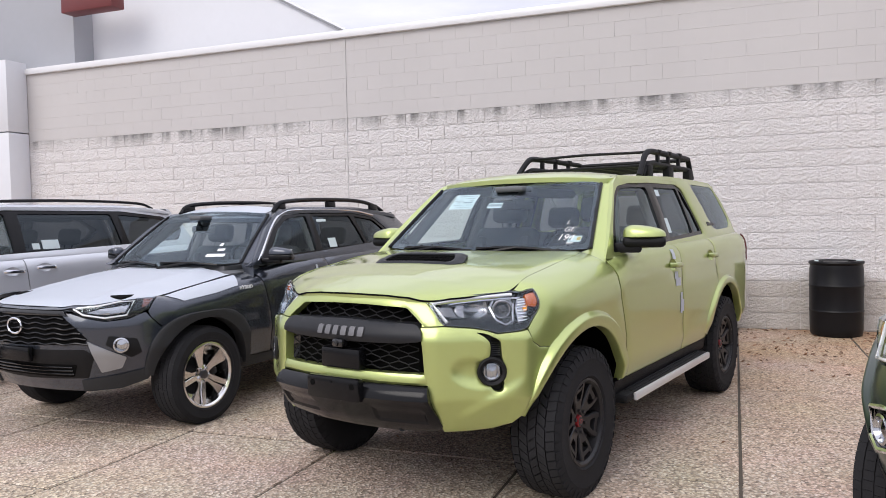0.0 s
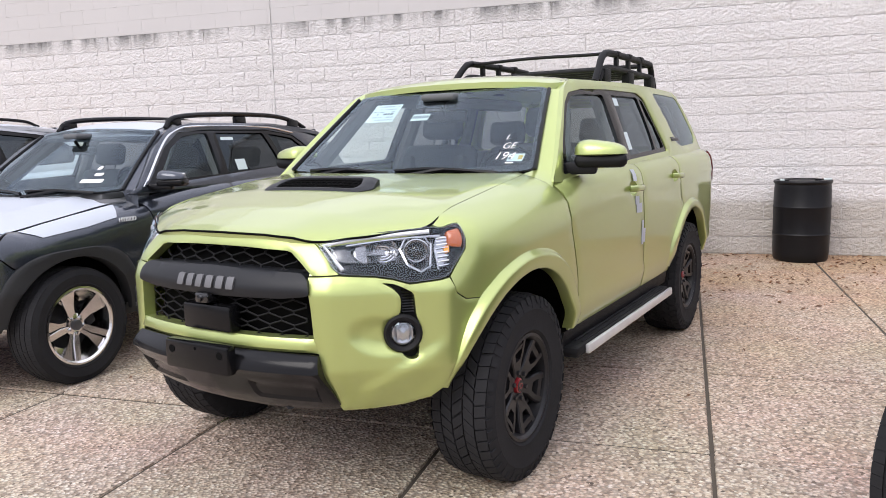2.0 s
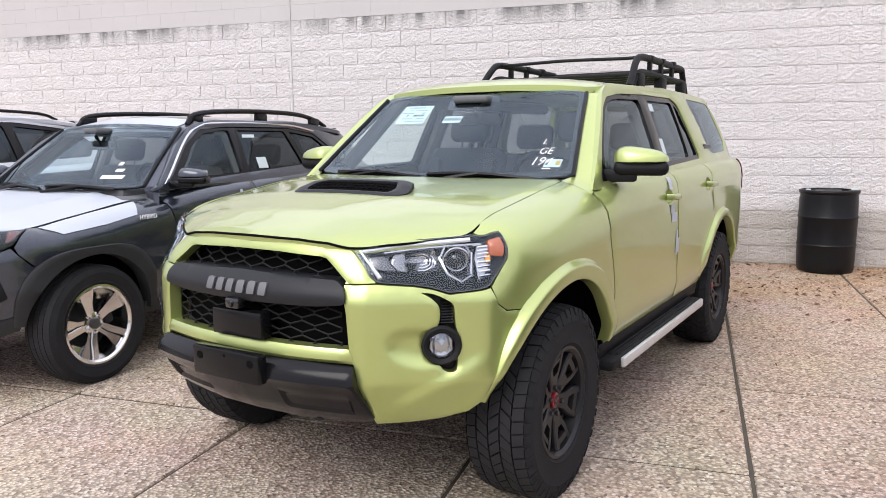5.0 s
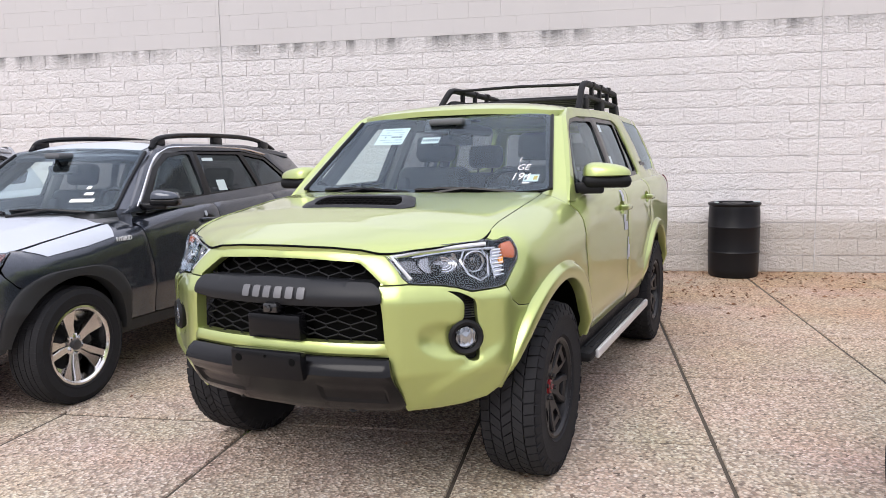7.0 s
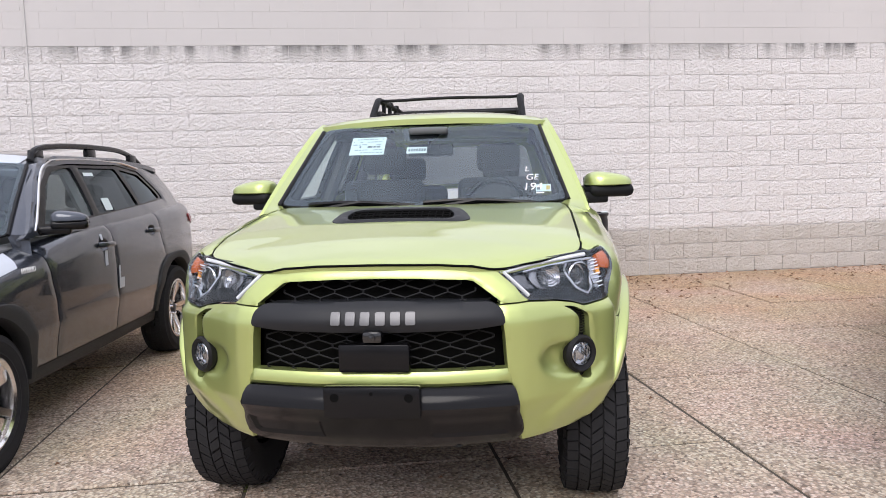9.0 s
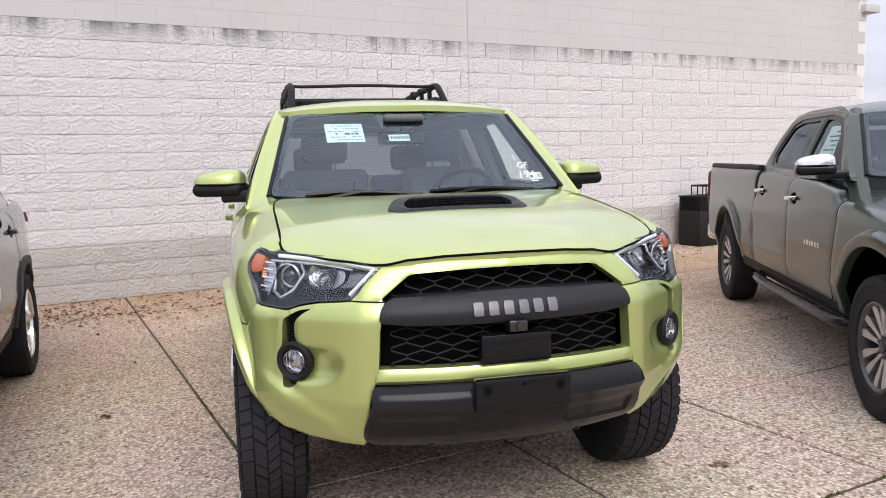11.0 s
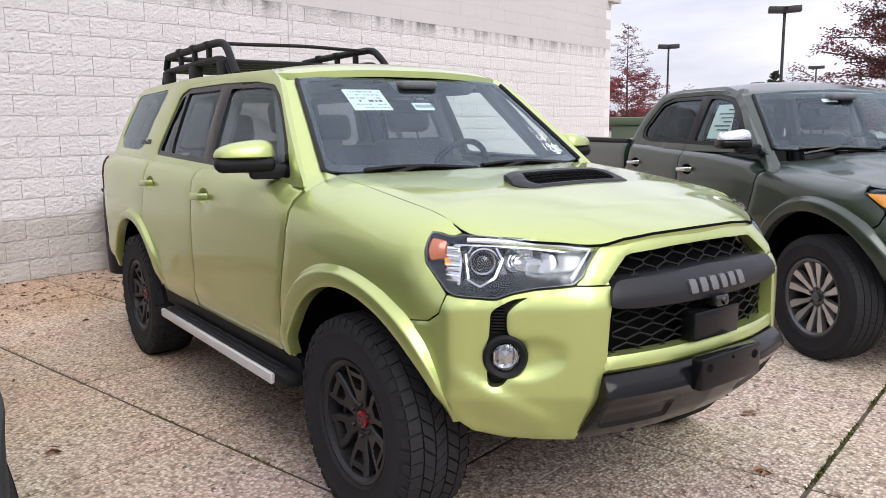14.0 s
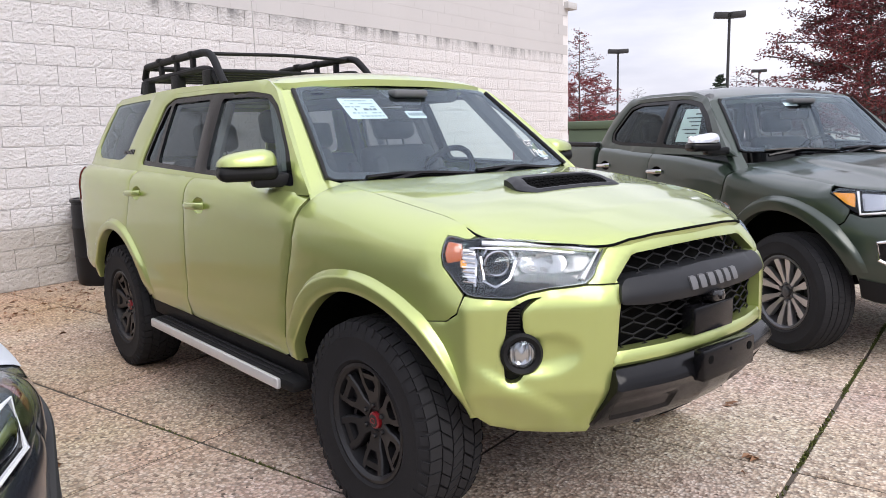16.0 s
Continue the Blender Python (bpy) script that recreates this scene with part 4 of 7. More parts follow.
        tube(bm, [W(x, z, 0.001) for x, z in side], 0.011, 6)
        part("screen_moulding", bm, SATIN_BLACK, root)
    # painted corner between wing, bonnet and pillar
    yb = ws(xb, zb)
    pillar = lambda k: (xb + (xt - xb) * k / (zt - zb), ws(xb + (xt - xb) * k / (zt - zb), zb + k), zb + k)
    rows = []
    if P.get("wing_v"):
        rows += [[surf(U(yy), lerp(yy, *P["wing_v"]) + 0.20 * f, -0.003) for f in (1.0, 0.85, 0.70, 0.52)] for yy in (d0 - 0.05, d0 - 0.014)]
    for y, k in ((yb - 0.18, None), (yb - 0.10, None), (yb - 0.03, None), *((yb, k) for k in np.linspace(0.004, zt - zb - 0.01, 8))):
        if k is None and P.get("wing_v"):
            continue
        if k is None:
            v = min(top(y), belt(y)) - 0.01
            a, b = (xb - 0.02, y, bonnet(xb - 0.02, y) - 0.008), surf(U(y), v - 0.02, -0.004)
            rows.append([tuple(a[i] + (b[i] - a[i]) * t for i in range(3)) for t in (0, 0.33, 0.67, 1)])
            continue
        a = pillar(k)
        a, b = (a[0], a[1] + 0.004, a[2] - 0.006), (g0(a[1] + 0.03, a[2]) - 0.006, a[1] + 0.04, a[2] - 0.010)
        rows.append([tuple(a[i] + (b[i] - a[i]) * t + (0.006 * math.sin(math.pi * t) if i == 2 else 0) for i in range(3)) for t in (0, 0.33, 0.67, 1)])
    for s in (1, -1):
        bm = bmesh.new()
        vs = [[bm.verts.new((s * p[0], p[1], p[2])) for p in r] for r in rows]
        for p, q in zip(vs, vs[1:]):
            for k in range(3):
                bm.faces.new((p[k], p[k + 1], q[k + 1], q[k]))
        part("windscreen_pillar", bm, paint, root)
    # cabin sides
    g = P["cabin"]
    G = lambda y, z, off: (g(y, z) + off, y, z + off * 0.25)
    both("cabin_side", paint, root, G, P["cabin_out"], holes=[P["dlo"]] + ([P["quarter_glass"]] if P["quarter_glass"] else []), step=0.04, thick=0.05, edge=0.008)
    both("window_surround", P["dlo_mat"], root, G, [(y + (0.0), z) for y, z in P["dlo"]], holes=P["panes"], step=0.05, thick=0.03, off=-0.010)
    for k, pn in enumerate(P["panes"]):
        for ob in both("side_window", SIDE_GLASS if k == 0 else PRIVACY, root, G, pn, "clear front side window" if k == 0 else "dark tinted rear side window", step=0.06, thick=0.0, off=-0.020):
            ob.visible_shadow = False
    if P["quarter_glass"]:
        for ob in both("quarter_window", PRIVACY, root, G, P["quarter_glass"], "dark tinted quarter window", step=0.06, thick=0.0, off=-0.008):
            ob.visible_shadow = False
    # roof
    R = lambda x, y, off: (x, y, P["roof"](x, y) + off)
    part("roof", patch(R, rounded(P["roof_edge"], 0.06, 4), step=0.05, thick=0.04, edge=0.008), P.get("roof_mat", paint), root)
    # rear end
    yb, yt, zl, zh, rx = P["rear_glass"]
    B = lambda x, z, off: (x, yb + (yt - yb) * (z - zl) / (zh - zl) - 0.10 * x * x + off, z)
    rg = rounded([(-rx, zl), (rx, zl), (rx * 0.86, zh), (-rx * 0.86, zh)], 0.06)
    part("rear_window", patch(B, rg, step=0.08, thick=0.0, edge=0), PRIVACY if P.get("rear_dark", True) else SIDE_GLASS, root).visible_shadow = False
    rim = [(-rx - 0.10, zl - 0.04), (rx + 0.10, zl - 0.04), (rx * 0.86 + 0.08, zh + 0.06), (-rx * 0.86 - 0.08, zh + 0.06)]
    part("rear_frame", patch(B, rim, [rg], step=0.08, thick=0.05), paint, root)
    # cabin
    fy, sw = P["seat_y"], P["seat_w"]
    bm = bmesh.new()
    box(bm, -0.76, 0.76, P["dash"][0], P["dash"][1], P["floor_top"] - 0.15, P["dash"][2], 0.05)
    box(bm, 0.16, 0.62, P["dash"][0] + 0.1, P["dash"][1] + 0.04, P["dash"][2] - 0.05, P["dash"][2] + 0.05, 0.04)
    part("dashboard", bm, TRIM, root)
    wheel_m = pose(0.37, P["dash"][1] + 0.17, P["dash"][2] + 0.02, 0, 0, 0) @ pose(0, 0, 0, 25, 0, 0)
    bm = bmesh.new()
    ring = [(0.185 * math.cos(t), 0, 0.185 * math.sin(t)) for t in np.linspace(0, 2 * math.pi, 33)]
    tube(bm, ring, 0.017, 8, wheel_m)
    box(bm, -0.08, 0.08, -0.03, 0.02, -0.08, 0.06, 0.02, wheel_m)
    for s in (-1, 1):
        box(bm, s * 0.06, s * 0.18, -0.015, 0.012, -0.035, 0.015, 0.006, wheel_m)
    box(bm, -0.02, 0.02, -0.015, 0.012, -0.18, -0.06, 0.006, wheel_m)
    part("steering_wheel", bm, SATIN_BLACK, root)
    zs = P["floor_top"]
    for x, y, w, high, head in ((sw, fy, 0.52, P["seat_top"], True), (-sw, fy, 0.52, P["seat_top"], True), (0.36, fy + P["row"], 0.62, P["seat_top"] - 0.06, True), (-0.36, fy + P["row"], 0.62, P["seat_top"] - 0.06, True)):
        bm = bmesh.new()
        m = pose(x, y, zs, -14, 0, 0)
        box(bm, -w / 2, w / 2, -0.07, 0.07, -0.1, high - zs - 0.02, 0.055, m, 3)
        box(bm, -w / 2 + 0.02, -w / 2 + 0.11, -0.11, 0.02, -0.1, high - zs - 0.10, 0.035, m, 2)
        box(bm, w / 2 - 0.11, w / 2 - 0.02, -0.11, 0.02, -0.1, high - zs - 0.10, 0.035, m, 2)
        seat = part("seat", bm, CLOTH, root, "charcoal cloth seat")
        bm = bmesh.new()
        box(bm, -0.14, 0.14, -0.06, 0.05, high - zs + 0.02, high - zs + 0.20, 0.045, m, 3)
        for s in (-1, 1):
            tube(bm, [tuple(m @ Vector((s * 0.06, 0, high - zs - 0.06))), tuple(m @ Vector((s * 0.06, 0, high - zs + 0.06)))], 0.007, 6)
        part("head_restraint", bm, CLOTH, seat)
    bm = bmesh.new()
    mz = P["mirror_in"]
    box(bm, -0.13, 0.13, mz[0] - 0.01, mz[0] + 0.03, mz[1] - 0.035, mz[1] + 0.035, 0.015)
    tube(bm, [(0, mz[0], mz[1]), (0, mz[0] - 0.05, mz[1] + 0.07)], 0.012, 8)
    part("interior_mirror", bm, SATIN_BLACK, root)
    bm = bmesh.new()
    sx = P["mirror_in"]
    hw = P.get("housing", 0.11)
    box(bm, -hw, hw, sx[0] - 0.10, sx[0] + 0.06, sx[1] + 0.085, sx[1] + 0.125, 0.018, None, 3)
    part("camera_housing", bm, TRIM, root)
    # pillars on the inner side
    for s in (-1, 1):
        for j, (y0, z0, y1, z1) in enumerate(P["pillars"]):
            bm = bmesh.new()
            y0, z0, y1 = (y0 + 0.12, z0 + 0.04, y1 + 0.06) if j == 0 else (y0, z0, y1)
            if j == len(P["pillars"]) - 1:
                y0, y1, z0, z1 = y0 + 0.20, y1 - 0.25, z0 - 0.035, z1 - 0.035
            tube(bm, [(s * (g(y0, z0) - 0.075), y0, z0), (s * (g(y1, z1) - 0.075), y1, z1)], 0.045, 8)
            part("inner_pillar", bm, TRIM, root)
    # wipers
    for x0, x1 in ((0.58, 0.02), (-0.02, -0.58)):
        bm = bmesh.new()
        pts = [(x, ws(x, zb + dz) - 0.012, zb + dz) for x, dz in ((x0, -0.012), (x0 * 0.6 + x1 * 0.4, 0.004), (x0 * 0.3 + x1 * 0.7, 0.008), (x1, 0.000))]
        tube(bm, pts, 0.011, 6)
        xm = x0 * 0.5 + x1 * 0.5
        tube(bm, [(x1, ws(x1, zb) - 0.05, zb - 0.035), (xm, ws(xm, zb + 0.02) - 0.030, zb + 0.008)], 0.012, 6)
        part("wiper", bm, SATIN_BLACK, root)
    return surf, U, G, W, H, S


def mirrors(root, base, size, upper, lower, turn=20, label=""):
    """Door mirrors: housing, cap and foot."""
    x, y, z = base
    a, b, c = size
    for s in (1, -1):
        m = Matrix.Diagonal((s, 1, 1, 1)) @ pose(x + a / 2, y, z, 0, 0, turn)
        bm = bmesh.new()
        box(bm, -a / 2, a / 2, -b / 2, b / 2, -c * 0.40, c * 0.02, min(b, c) * 0.20, m, 3)
        low = part("door_mirror", bm, lower, root)
        bm = bmesh.new()
        ret = bmesh.ops.create_uvsphere(bm, u_segments=24, v_segments=12, radius=1)
        for v in bm.verts:
            q = v.co.copy()
            e = 0.62
            v.co = Vector((math.copysign(abs(q.x) ** e, q.x) * a / 2 * 1.01, math.copysign(abs(q.y) ** 0.8, q.y) * b / 2 * 1.05 , math.copysign(abs(q.z) ** 0.75, q.z) * c / 2 if q.z > 0 else q.z * c * 0.08))
            v.co.z *= 1 - 0.42 * (v.co.x / a + 0.5)
        bmesh.ops.transform(bm, matrix=m @ Matrix.Translation((0, -0.01, 0.0)), verts=bm.verts)
        part("mirror_cap", bm, upper, low, label)
        bm = bmesh.new()
        box(bm, -0.12, 0.06, -b * 0.34, b * 0.26, -c * 0.58, -c * 0.22, 0.016, m @ pose(-a / 2 + 0.05, -0.01, 0))
        part("mirror_foot", bm, lower, low)
        bm = bmesh.new()
        box(bm, -a * 0.38, a * 0.34, b * 0.46, b * 0.51, -c * 0.40, c * 0.28, 0.01, m)
        part("mirror_glass", bm, CHROME, low)


# ---- lime green off-road wagon ----
SEAM_Y, SEAM_X, SEAM_Z = (-0.80, -0.475, -0.38, -0.28, -0.10, 0.14, 0.37, 0.50), (0.742, 0.742, 0.742, 0.742, 0.742, 0.742, 0.728, 0.690), (1.050, 1.130, 1.161, 1.184, 1.209, 1.243, 1.266, 1.270)


def lime_bonnet(x, y):
    a = abs(x)

    def crown(t):
        zc = lerp(t, (-0.82, -0.78, -0.68, -0.55, -0.25, 0.1, 0.6), (1.095, 1.113, 1.146, 1.182, 1.232, 1.262, 1.290))
        return zc - (zc - lerp(t, SEAM_Y, SEAM_Z)) * (a / 0.742) ** 2.1
    # the front edge follows the surround and the lamps
    ye = lerp(a, (0, 0.22, 0.34, 0.415, 0.52, 0.65, 0.74), (-0.786, -0.770, -0.754, -0.731, -0.662, -0.55, -0.455))
    ze = lerp(a, (0, 0.22, 0.34, 0.38, 0.415, 0.46, 0.52, 0.65, 0.74, 0.77), (1.120, 1.116, 1.108, 1.100, 1.091, 1.092, 1.099, 1.113, 1.128, 1.130))
    return crown(y) + (ze - crown(ye)) * math.exp(-max(0.0, y - ye) / 0.08)


LIME_V1 = ((-0.9, -0.70, -0.5, -0.3, 0.4, 0.56, 1.0, 3.6), (1.13, 1.11, 1.035, 1.015, 1.065, 1.13, 1.16, 1.19))
LIME_CAR = dict(
    plan=[(0, -0.872), (0.25, -0.855), (0.48, -0.802), (0.555, -0.764), (0.64, -0.697), (0.755, -0.602), (0.838, -0.512), (0.893, -0.39), (0.920, -0.22), (0.932, -0.03), (0.935, 0.3), (0.935, 1.4), (0.935, 2.6), (0.928, 3.2), (0.905, 3.60), (0.80, 3.88), (0.5, 4.00), (0.0, 4.02)],
    flank=winged(flank(*LIME_V1, 0.11, 0.085, 0.022, 0.40, lean_from=0.90), *LIME_V1, lambda y: (lerp(y, SEAM_Y, SEAM_X) + 0.005, lerp(y, SEAM_Y, SEAM_Z)), -0.53),
    wing_v=LIME_V1, wheelbase=2.79, hub=0.395, arch=0.515, sill=0.520, rear_low=0.56, tail=3.80, nose=-0.872, paint=LIME,
    top_y=(-0.45, -0.38, -0.3, 0.4, 0.5), top_v=(1.230, 1.224, 1.215, 1.265, 1.30), handles=((1.43, 1.130), (2.35, 1.150)), seams=(0.45, 1.64, 2.48), lamp_y=-0.46,
    fender_nose=[(1.193, 0.8395), (1.100, 0.850), (1.045, 0.856), (1.005, 0.884), (0.985, 0.942), (1.066, 1.033), (1.074, 1.065), (1.078, 1.150), (1.035, 1.158), (0.985, 1.150), (0.966, 1.160), (0.995, 1.205), (1.030, 1.230)],
    fender_arc=122, belt_y=(0.4, 1.6, 2.6, 3.7), belt_v=(1.300, 1.315, 1.335, 1.36), rear_door_foot=2.2, rear_door_arc=112,
    flare_mat=LIME, flare_front=(16, 166), flare_rear=(14, 164), flare_w=0.062, flare_off=0.034, flare_shape=lambda a, rear: 0.058 + 0.055 * smooth((a - 130) / 40) if rear else 0.062 + 0.040 * math.exp(-((a - 50) / 26) ** 2) - 0.050 * smooth((a - 125) / 41), flare_label="lime wheel arch flare", rocker_mat=BLACK_PLASTIC,
    floor_top=1.10, bonnet=lime_bonnet,
    bonnet_edge=[(0, -0.786), (0.22, -0.770), (0.34, -0.754), (0.415, -0.728), (0.52, -0.659), (0.65, -0.548), (0.733, -0.455), (0.736, -0.30), (0.736, 0.0), (0.736, 0.16), (0.722, 0.37), (0.692, 0.465), (0.60, 0.435), (0.35, 0.365), (0, 0.335)],
    screen=lambda x, z: 0.345 + (z - 1.24) * 1.27 + 0.14 * x * x - 0.10 * (z - 1.24) * (1.70 - z), screen_edge=((0.745, 1.282), (0.610, 1.693)),
    cabin=lambda y, z: 0.865 - (z - 1.27) * 0.335 - 0.16 * (z - 1.27) ** 2 - 0.035 * max(0.0, (y - 2.5) / 0.9) ** 2 - 0.05 * max(0.0, (1.0 - y)) ** 2,
    cabin_out=rounded([(0.44, 1.225), (0.51, 1.285), (0.70, 1.452), (0.865, 1.590), (0.99, 1.690), (1.12, 1.740), (2.2, 1.765), (3.42, 1.745), (3.58, 1.60), (3.70, 1.30), (3.70, 1.22), (2.0, 1.22)], 0.03, 3),
    dlo=rounded([(0.575, 1.256), (0.685, 1.400), (0.80, 1.512), (0.905, 1.605), (1.02, 1.664), (1.245, 1.690), (1.70, 1.704), (2.27, 1.704), (2.375, 1.665), (2.42, 1.48), (2.475, 1.314), (1.5, 1.283)], 0.03, 4), dlo_mat=SATIN_BLACK,
    panes=[rounded([(0.655, 1.288), (0.737, 1.412), (0.85, 1.522), (0.953, 1.602), (1.06, 1.650), (1.25, 1.664), (1.575, 1.670), (1.515, 1.308)], 0.025, 4), rounded([(1.66, 1.312), (1.73, 1.673), (2.245, 1.673), (2.215, 1.332)], 0.02, 4), rounded([(2.255, 1.335), (2.285, 1.668), (2.335, 1.645), (2.385, 1.48), (2.430, 1.340)], 0.02, 4)],
    quarter_glass=rounded([(2.80, 1.360), (2.91, 1.335), (3.42, 1.345), (3.56, 1.395), (3.42, 1.690), (3.37, 1.705), (2.66, 1.715)], 0.05, 5),
    roof=lambda x, y: 1.790 - 0.055 * (abs(x) / 0.68) ** 2.4 - 0.075 * max(0.0, (1.25 - y) / 0.42) ** 2 - 0.03 * max(0.0, (y - 2.6) / 0.9) ** 2,
    roof_edge=[(-0.668, 1.08), (-0.61, 0.995), (-0.33, 0.942), (0, 0.922), (0.33, 0.942), (0.61, 0.995), (0.668, 1.08), (0.672, 2.4), (0.655, 3.0), (0.628, 3.48), (0.45, 3.62), (-0.45, 3.62), (-0.628, 3.48), (-0.655, 3.0), (-0.672, 2.4)],
    rear_glass=(3.78, 3.58, 1.32, 1.66, 0.64), dash=(0.42, 0.85, 1.19), seat_y=1.42, seat_w=0.37, row=0.95, seat_top=1.42, mirror_in=(0.94, 1.56),
    pillars=[(0.62, 1.25, 1.06, 1.70), (1.60, 1.2, 1.66, 1.72), (2.50, 1.2, 2.40, 1.72), (1.05, 1.72, 3.4, 1.72)])


def lime_front(root, surf, U, W, H, G):
    """Nose of the lime wagon: surround, bumper, grille, lamps, guard."""
    sym = lambda half: half + [(-u, z) for u, z in half[::-1]]
    # the frame over the grille
    up = sym([(0.0001, 1.098), (0.25, 1.086), (0.42, 1.060), (0.500, 0.988), (0.452, 0.978), (0.335, 1.044), (0.20, 1.062), (0.0001, 1.068)][:5])
    hole_top = [(-0.452, 0.976), (-0.400, 1.018), (-0.362, 1.046), (-0.335, 1.052), (-0.15, 1.060), (0, 1.062), (0.15, 1.060), (0.335, 1.052), (0.362, 1.046), (0.400, 1.018), (0.452, 0.976)]
    outer = [(0.450, 0.968), (0.568, 0.972), (0.520, 1.018), (0.456, 1.072), (0.42, 1.088), (0.25, 1.106), (0, 1.114), (-0.25, 1.106), (-0.42, 1.088), (-0.456, 1.072), (-0.520, 1.018), (-0.568, 0.972), (-0.450, 0.968)]
    proud = lambda u, z, off: surf(u, z, off + 0.006 * smooth((z - 0.99) / 0.09))
    part("grille_surround", patch(proud, outer + hole_top, step=0.016, thick=0.05, off=0.004, edge=0.005), LIME, root)
    # bumper skin
    right = [(0.468, 0.735), (0.460, 0.86), (0.446, 0.962), (0.568, 0.966), (0.70, 0.955), (0.765, 0.944), (0.822, 0.926), (0.945, 0.934), (0.979, 0.939), (0.999, 0.881), (1.041, 0.852), (1.100, 0.846), (1.190, 0.836), (1.085, 0.736), (0.990, 0.619), (0.955, 0.530), (0.90, 0.490), (0.80, 0.467), (0.70, 0.459), (0.562, 0.455), (0.502, 0.58), (0.480, 0.705)]
    slot = [(0.715, 0.938), (0.768, 0.932), (0.836, 0.898), (0.842, 0.815), (0.850, 0.792), (0.858, 0.750), (0.848, 0.708), (0.846, 0.655), (0.802, 0.655), (0.778, 0.690), (0.745, 0.705), (0.728, 0.750), (0.742, 0.798), (0.784, 0.822), (0.788, 0.888), (0.752, 0.922)]

    def skin(u, z, off):
        # the scoop beside the fog lamp, the upright ridge and the ledge below
        a = abs(u)
        d = ((a - 0.715) / 0.135) ** 2 + ((z - 0.745 + 0.10 * (a - 0.715)) / 0.075) ** 2
        dent = 0.026 * smooth(1 - d)
        ridge = 0.013 * max(0.0, 1 - abs(a - 0.965) / 0.085) * smooth((0.95 - z) / 0.05)
        line = 0.660 - 0.55 * (0.846 - a)
        fold = 0.015 * smooth((line + 0.025 - z) / 0.050) * (1 - smooth((line - 0.02 - z) / 0.13)) * smooth((a - 0.60) / 0.10) * smooth((0.98 - a) / 0.10)
        return surf(u, z, off - dent + ridge + fold)
    for mir in (False, True):
        part("front_bumper", patch(skin, right, [rounded(slot, 0.02, 4)], step=0.014, thick=0.05, edge=0.004, mirror=mir), LIME, root, "lime bumper corner")
        part("fog_lamp_recess", patch(surf, rounded(slot, 0.02, 4), step=0.03, thick=0.0, off=-0.035, mirror=mir), BLACK_PLASTIC, root)
    strip = [(-0.482, 0.742), (0.482, 0.742), (0.486, 0.690), (-0.486, 0.690)]
    part("bumper_strip", patch(surf, strip, step=0.025, thick=0.06, off=0.004, edge=0.010), LIME, root, "lime strip below the grille")
    # fog lamps
    for s in (1, -1):
        x, y, z = surf(0.793, 0.752, -0.030)
        m = Matrix.Diagonal((s, 1, 1, 1)) @ pose(x, y, z, 0, 0, -54) @ Matrix.Diagonal((1, 0.88, 0.88, 1))
        bm = bmesh.new()
        lathe(bm, [(0.075, 0.0), (0.080, 0.030), (0.070, 0.042), (0.054, 0.034), (0.050, 0.010), (0.0, 0.008)], 36, m)
        lamp = part("fog_lamp", bm, BLACK_PLASTIC, root)
        bm = bmesh.new()
        lathe(bm, [(0.050, 0.030), (0.046, 0.034), (0.044, 0.018), (0.028, 0.012), (0.024, 0.026), (0.0, 0.030)], 30, m)
        for k in range(5):
            box(bm, 0.016, 0.026, -0.046 + 0.02 * k, -0.038 + 0.02 * k, -0.03, 0.03, 0.002, m)
        part("reflector", bm, REFLECTOR, lamp)
        bm = bmesh.new()
        lathe(bm, [(0.052, 0.036), (0.035, 0.045), (0.0, 0.048)], 30, m)
        part("lens", bm, LENS, lamp).visible_shadow = False
        # slot ribs
        bm = bmesh.new()
        for k in range(9):
            zz = 0.825 + 0.010 * k
            tube(bm, [tuple(surf(u, zz, -0.028)[i] * (s if i == 0 else 1) for i in range(3)) for u in (0.792, 0.814, 0.836)], 0.004, 5)
        part("slot_rib", bm, SATIN_BLACK, lamp)
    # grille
    # sheet behind the mesh, coloured near-black for the shade in the grille
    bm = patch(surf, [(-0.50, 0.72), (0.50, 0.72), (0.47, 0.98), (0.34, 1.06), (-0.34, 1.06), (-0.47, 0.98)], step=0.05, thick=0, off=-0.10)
    part("grille_backing", bm, CAVITY_SHADE, root)
    bm = bmesh.new()
    for z0, z1, cols in ((0.735, 0.895, 9), (0.975, 1.052, 9)):
        rows = 7 if z1 - z0 > 0.1 else 4
        dz, du = (z1 - z0) / (rows - 1), 0.96 / cols
        for r in range(rows):
            z = z0 + dz * r
            lim = lerp(z, (0.7, 0.9, 0.97, 1.05), (0.468, 0.460, 0.448, 0.335))
            pts = []
            for k in range(cols * 2 + 1):
                u = -0.48 + du / 2 * k
                if abs(u) > lim:
                    continue
                pts.append(surf(u, z + (0.30 * dz if (k + r) % 2 else -0.30 * dz), -0.040))
            if len(pts) > 1:
                tube(bm, pts, 0.0036, 5)
            if r < rows - 1:
                for k in range(cols * 2 + 1):
                    u = -0.48 + du / 2 * k
                    if abs(u) < lim - 0.02 and (k + r) % 2:
                        tube(bm, [surf(u, z + 0.30 * dz, -0.040), surf(u, z + 0.70 * dz, -0.040)], 0.0036, 5)
    part("grille_mesh", bm, BLACK_PLASTIC, root, "black honeycomb grille")
    bar = rounded([(-0.462, 0.900), (-0.35, 0.888), (0, 0.882), (0.35, 0.888), (0.462, 0.900), (0.452, 0.955), (0.42, 0.978), (0, 0.990), (-0.42, 0.978), (-0.452, 0.955)], 0.02, 4)
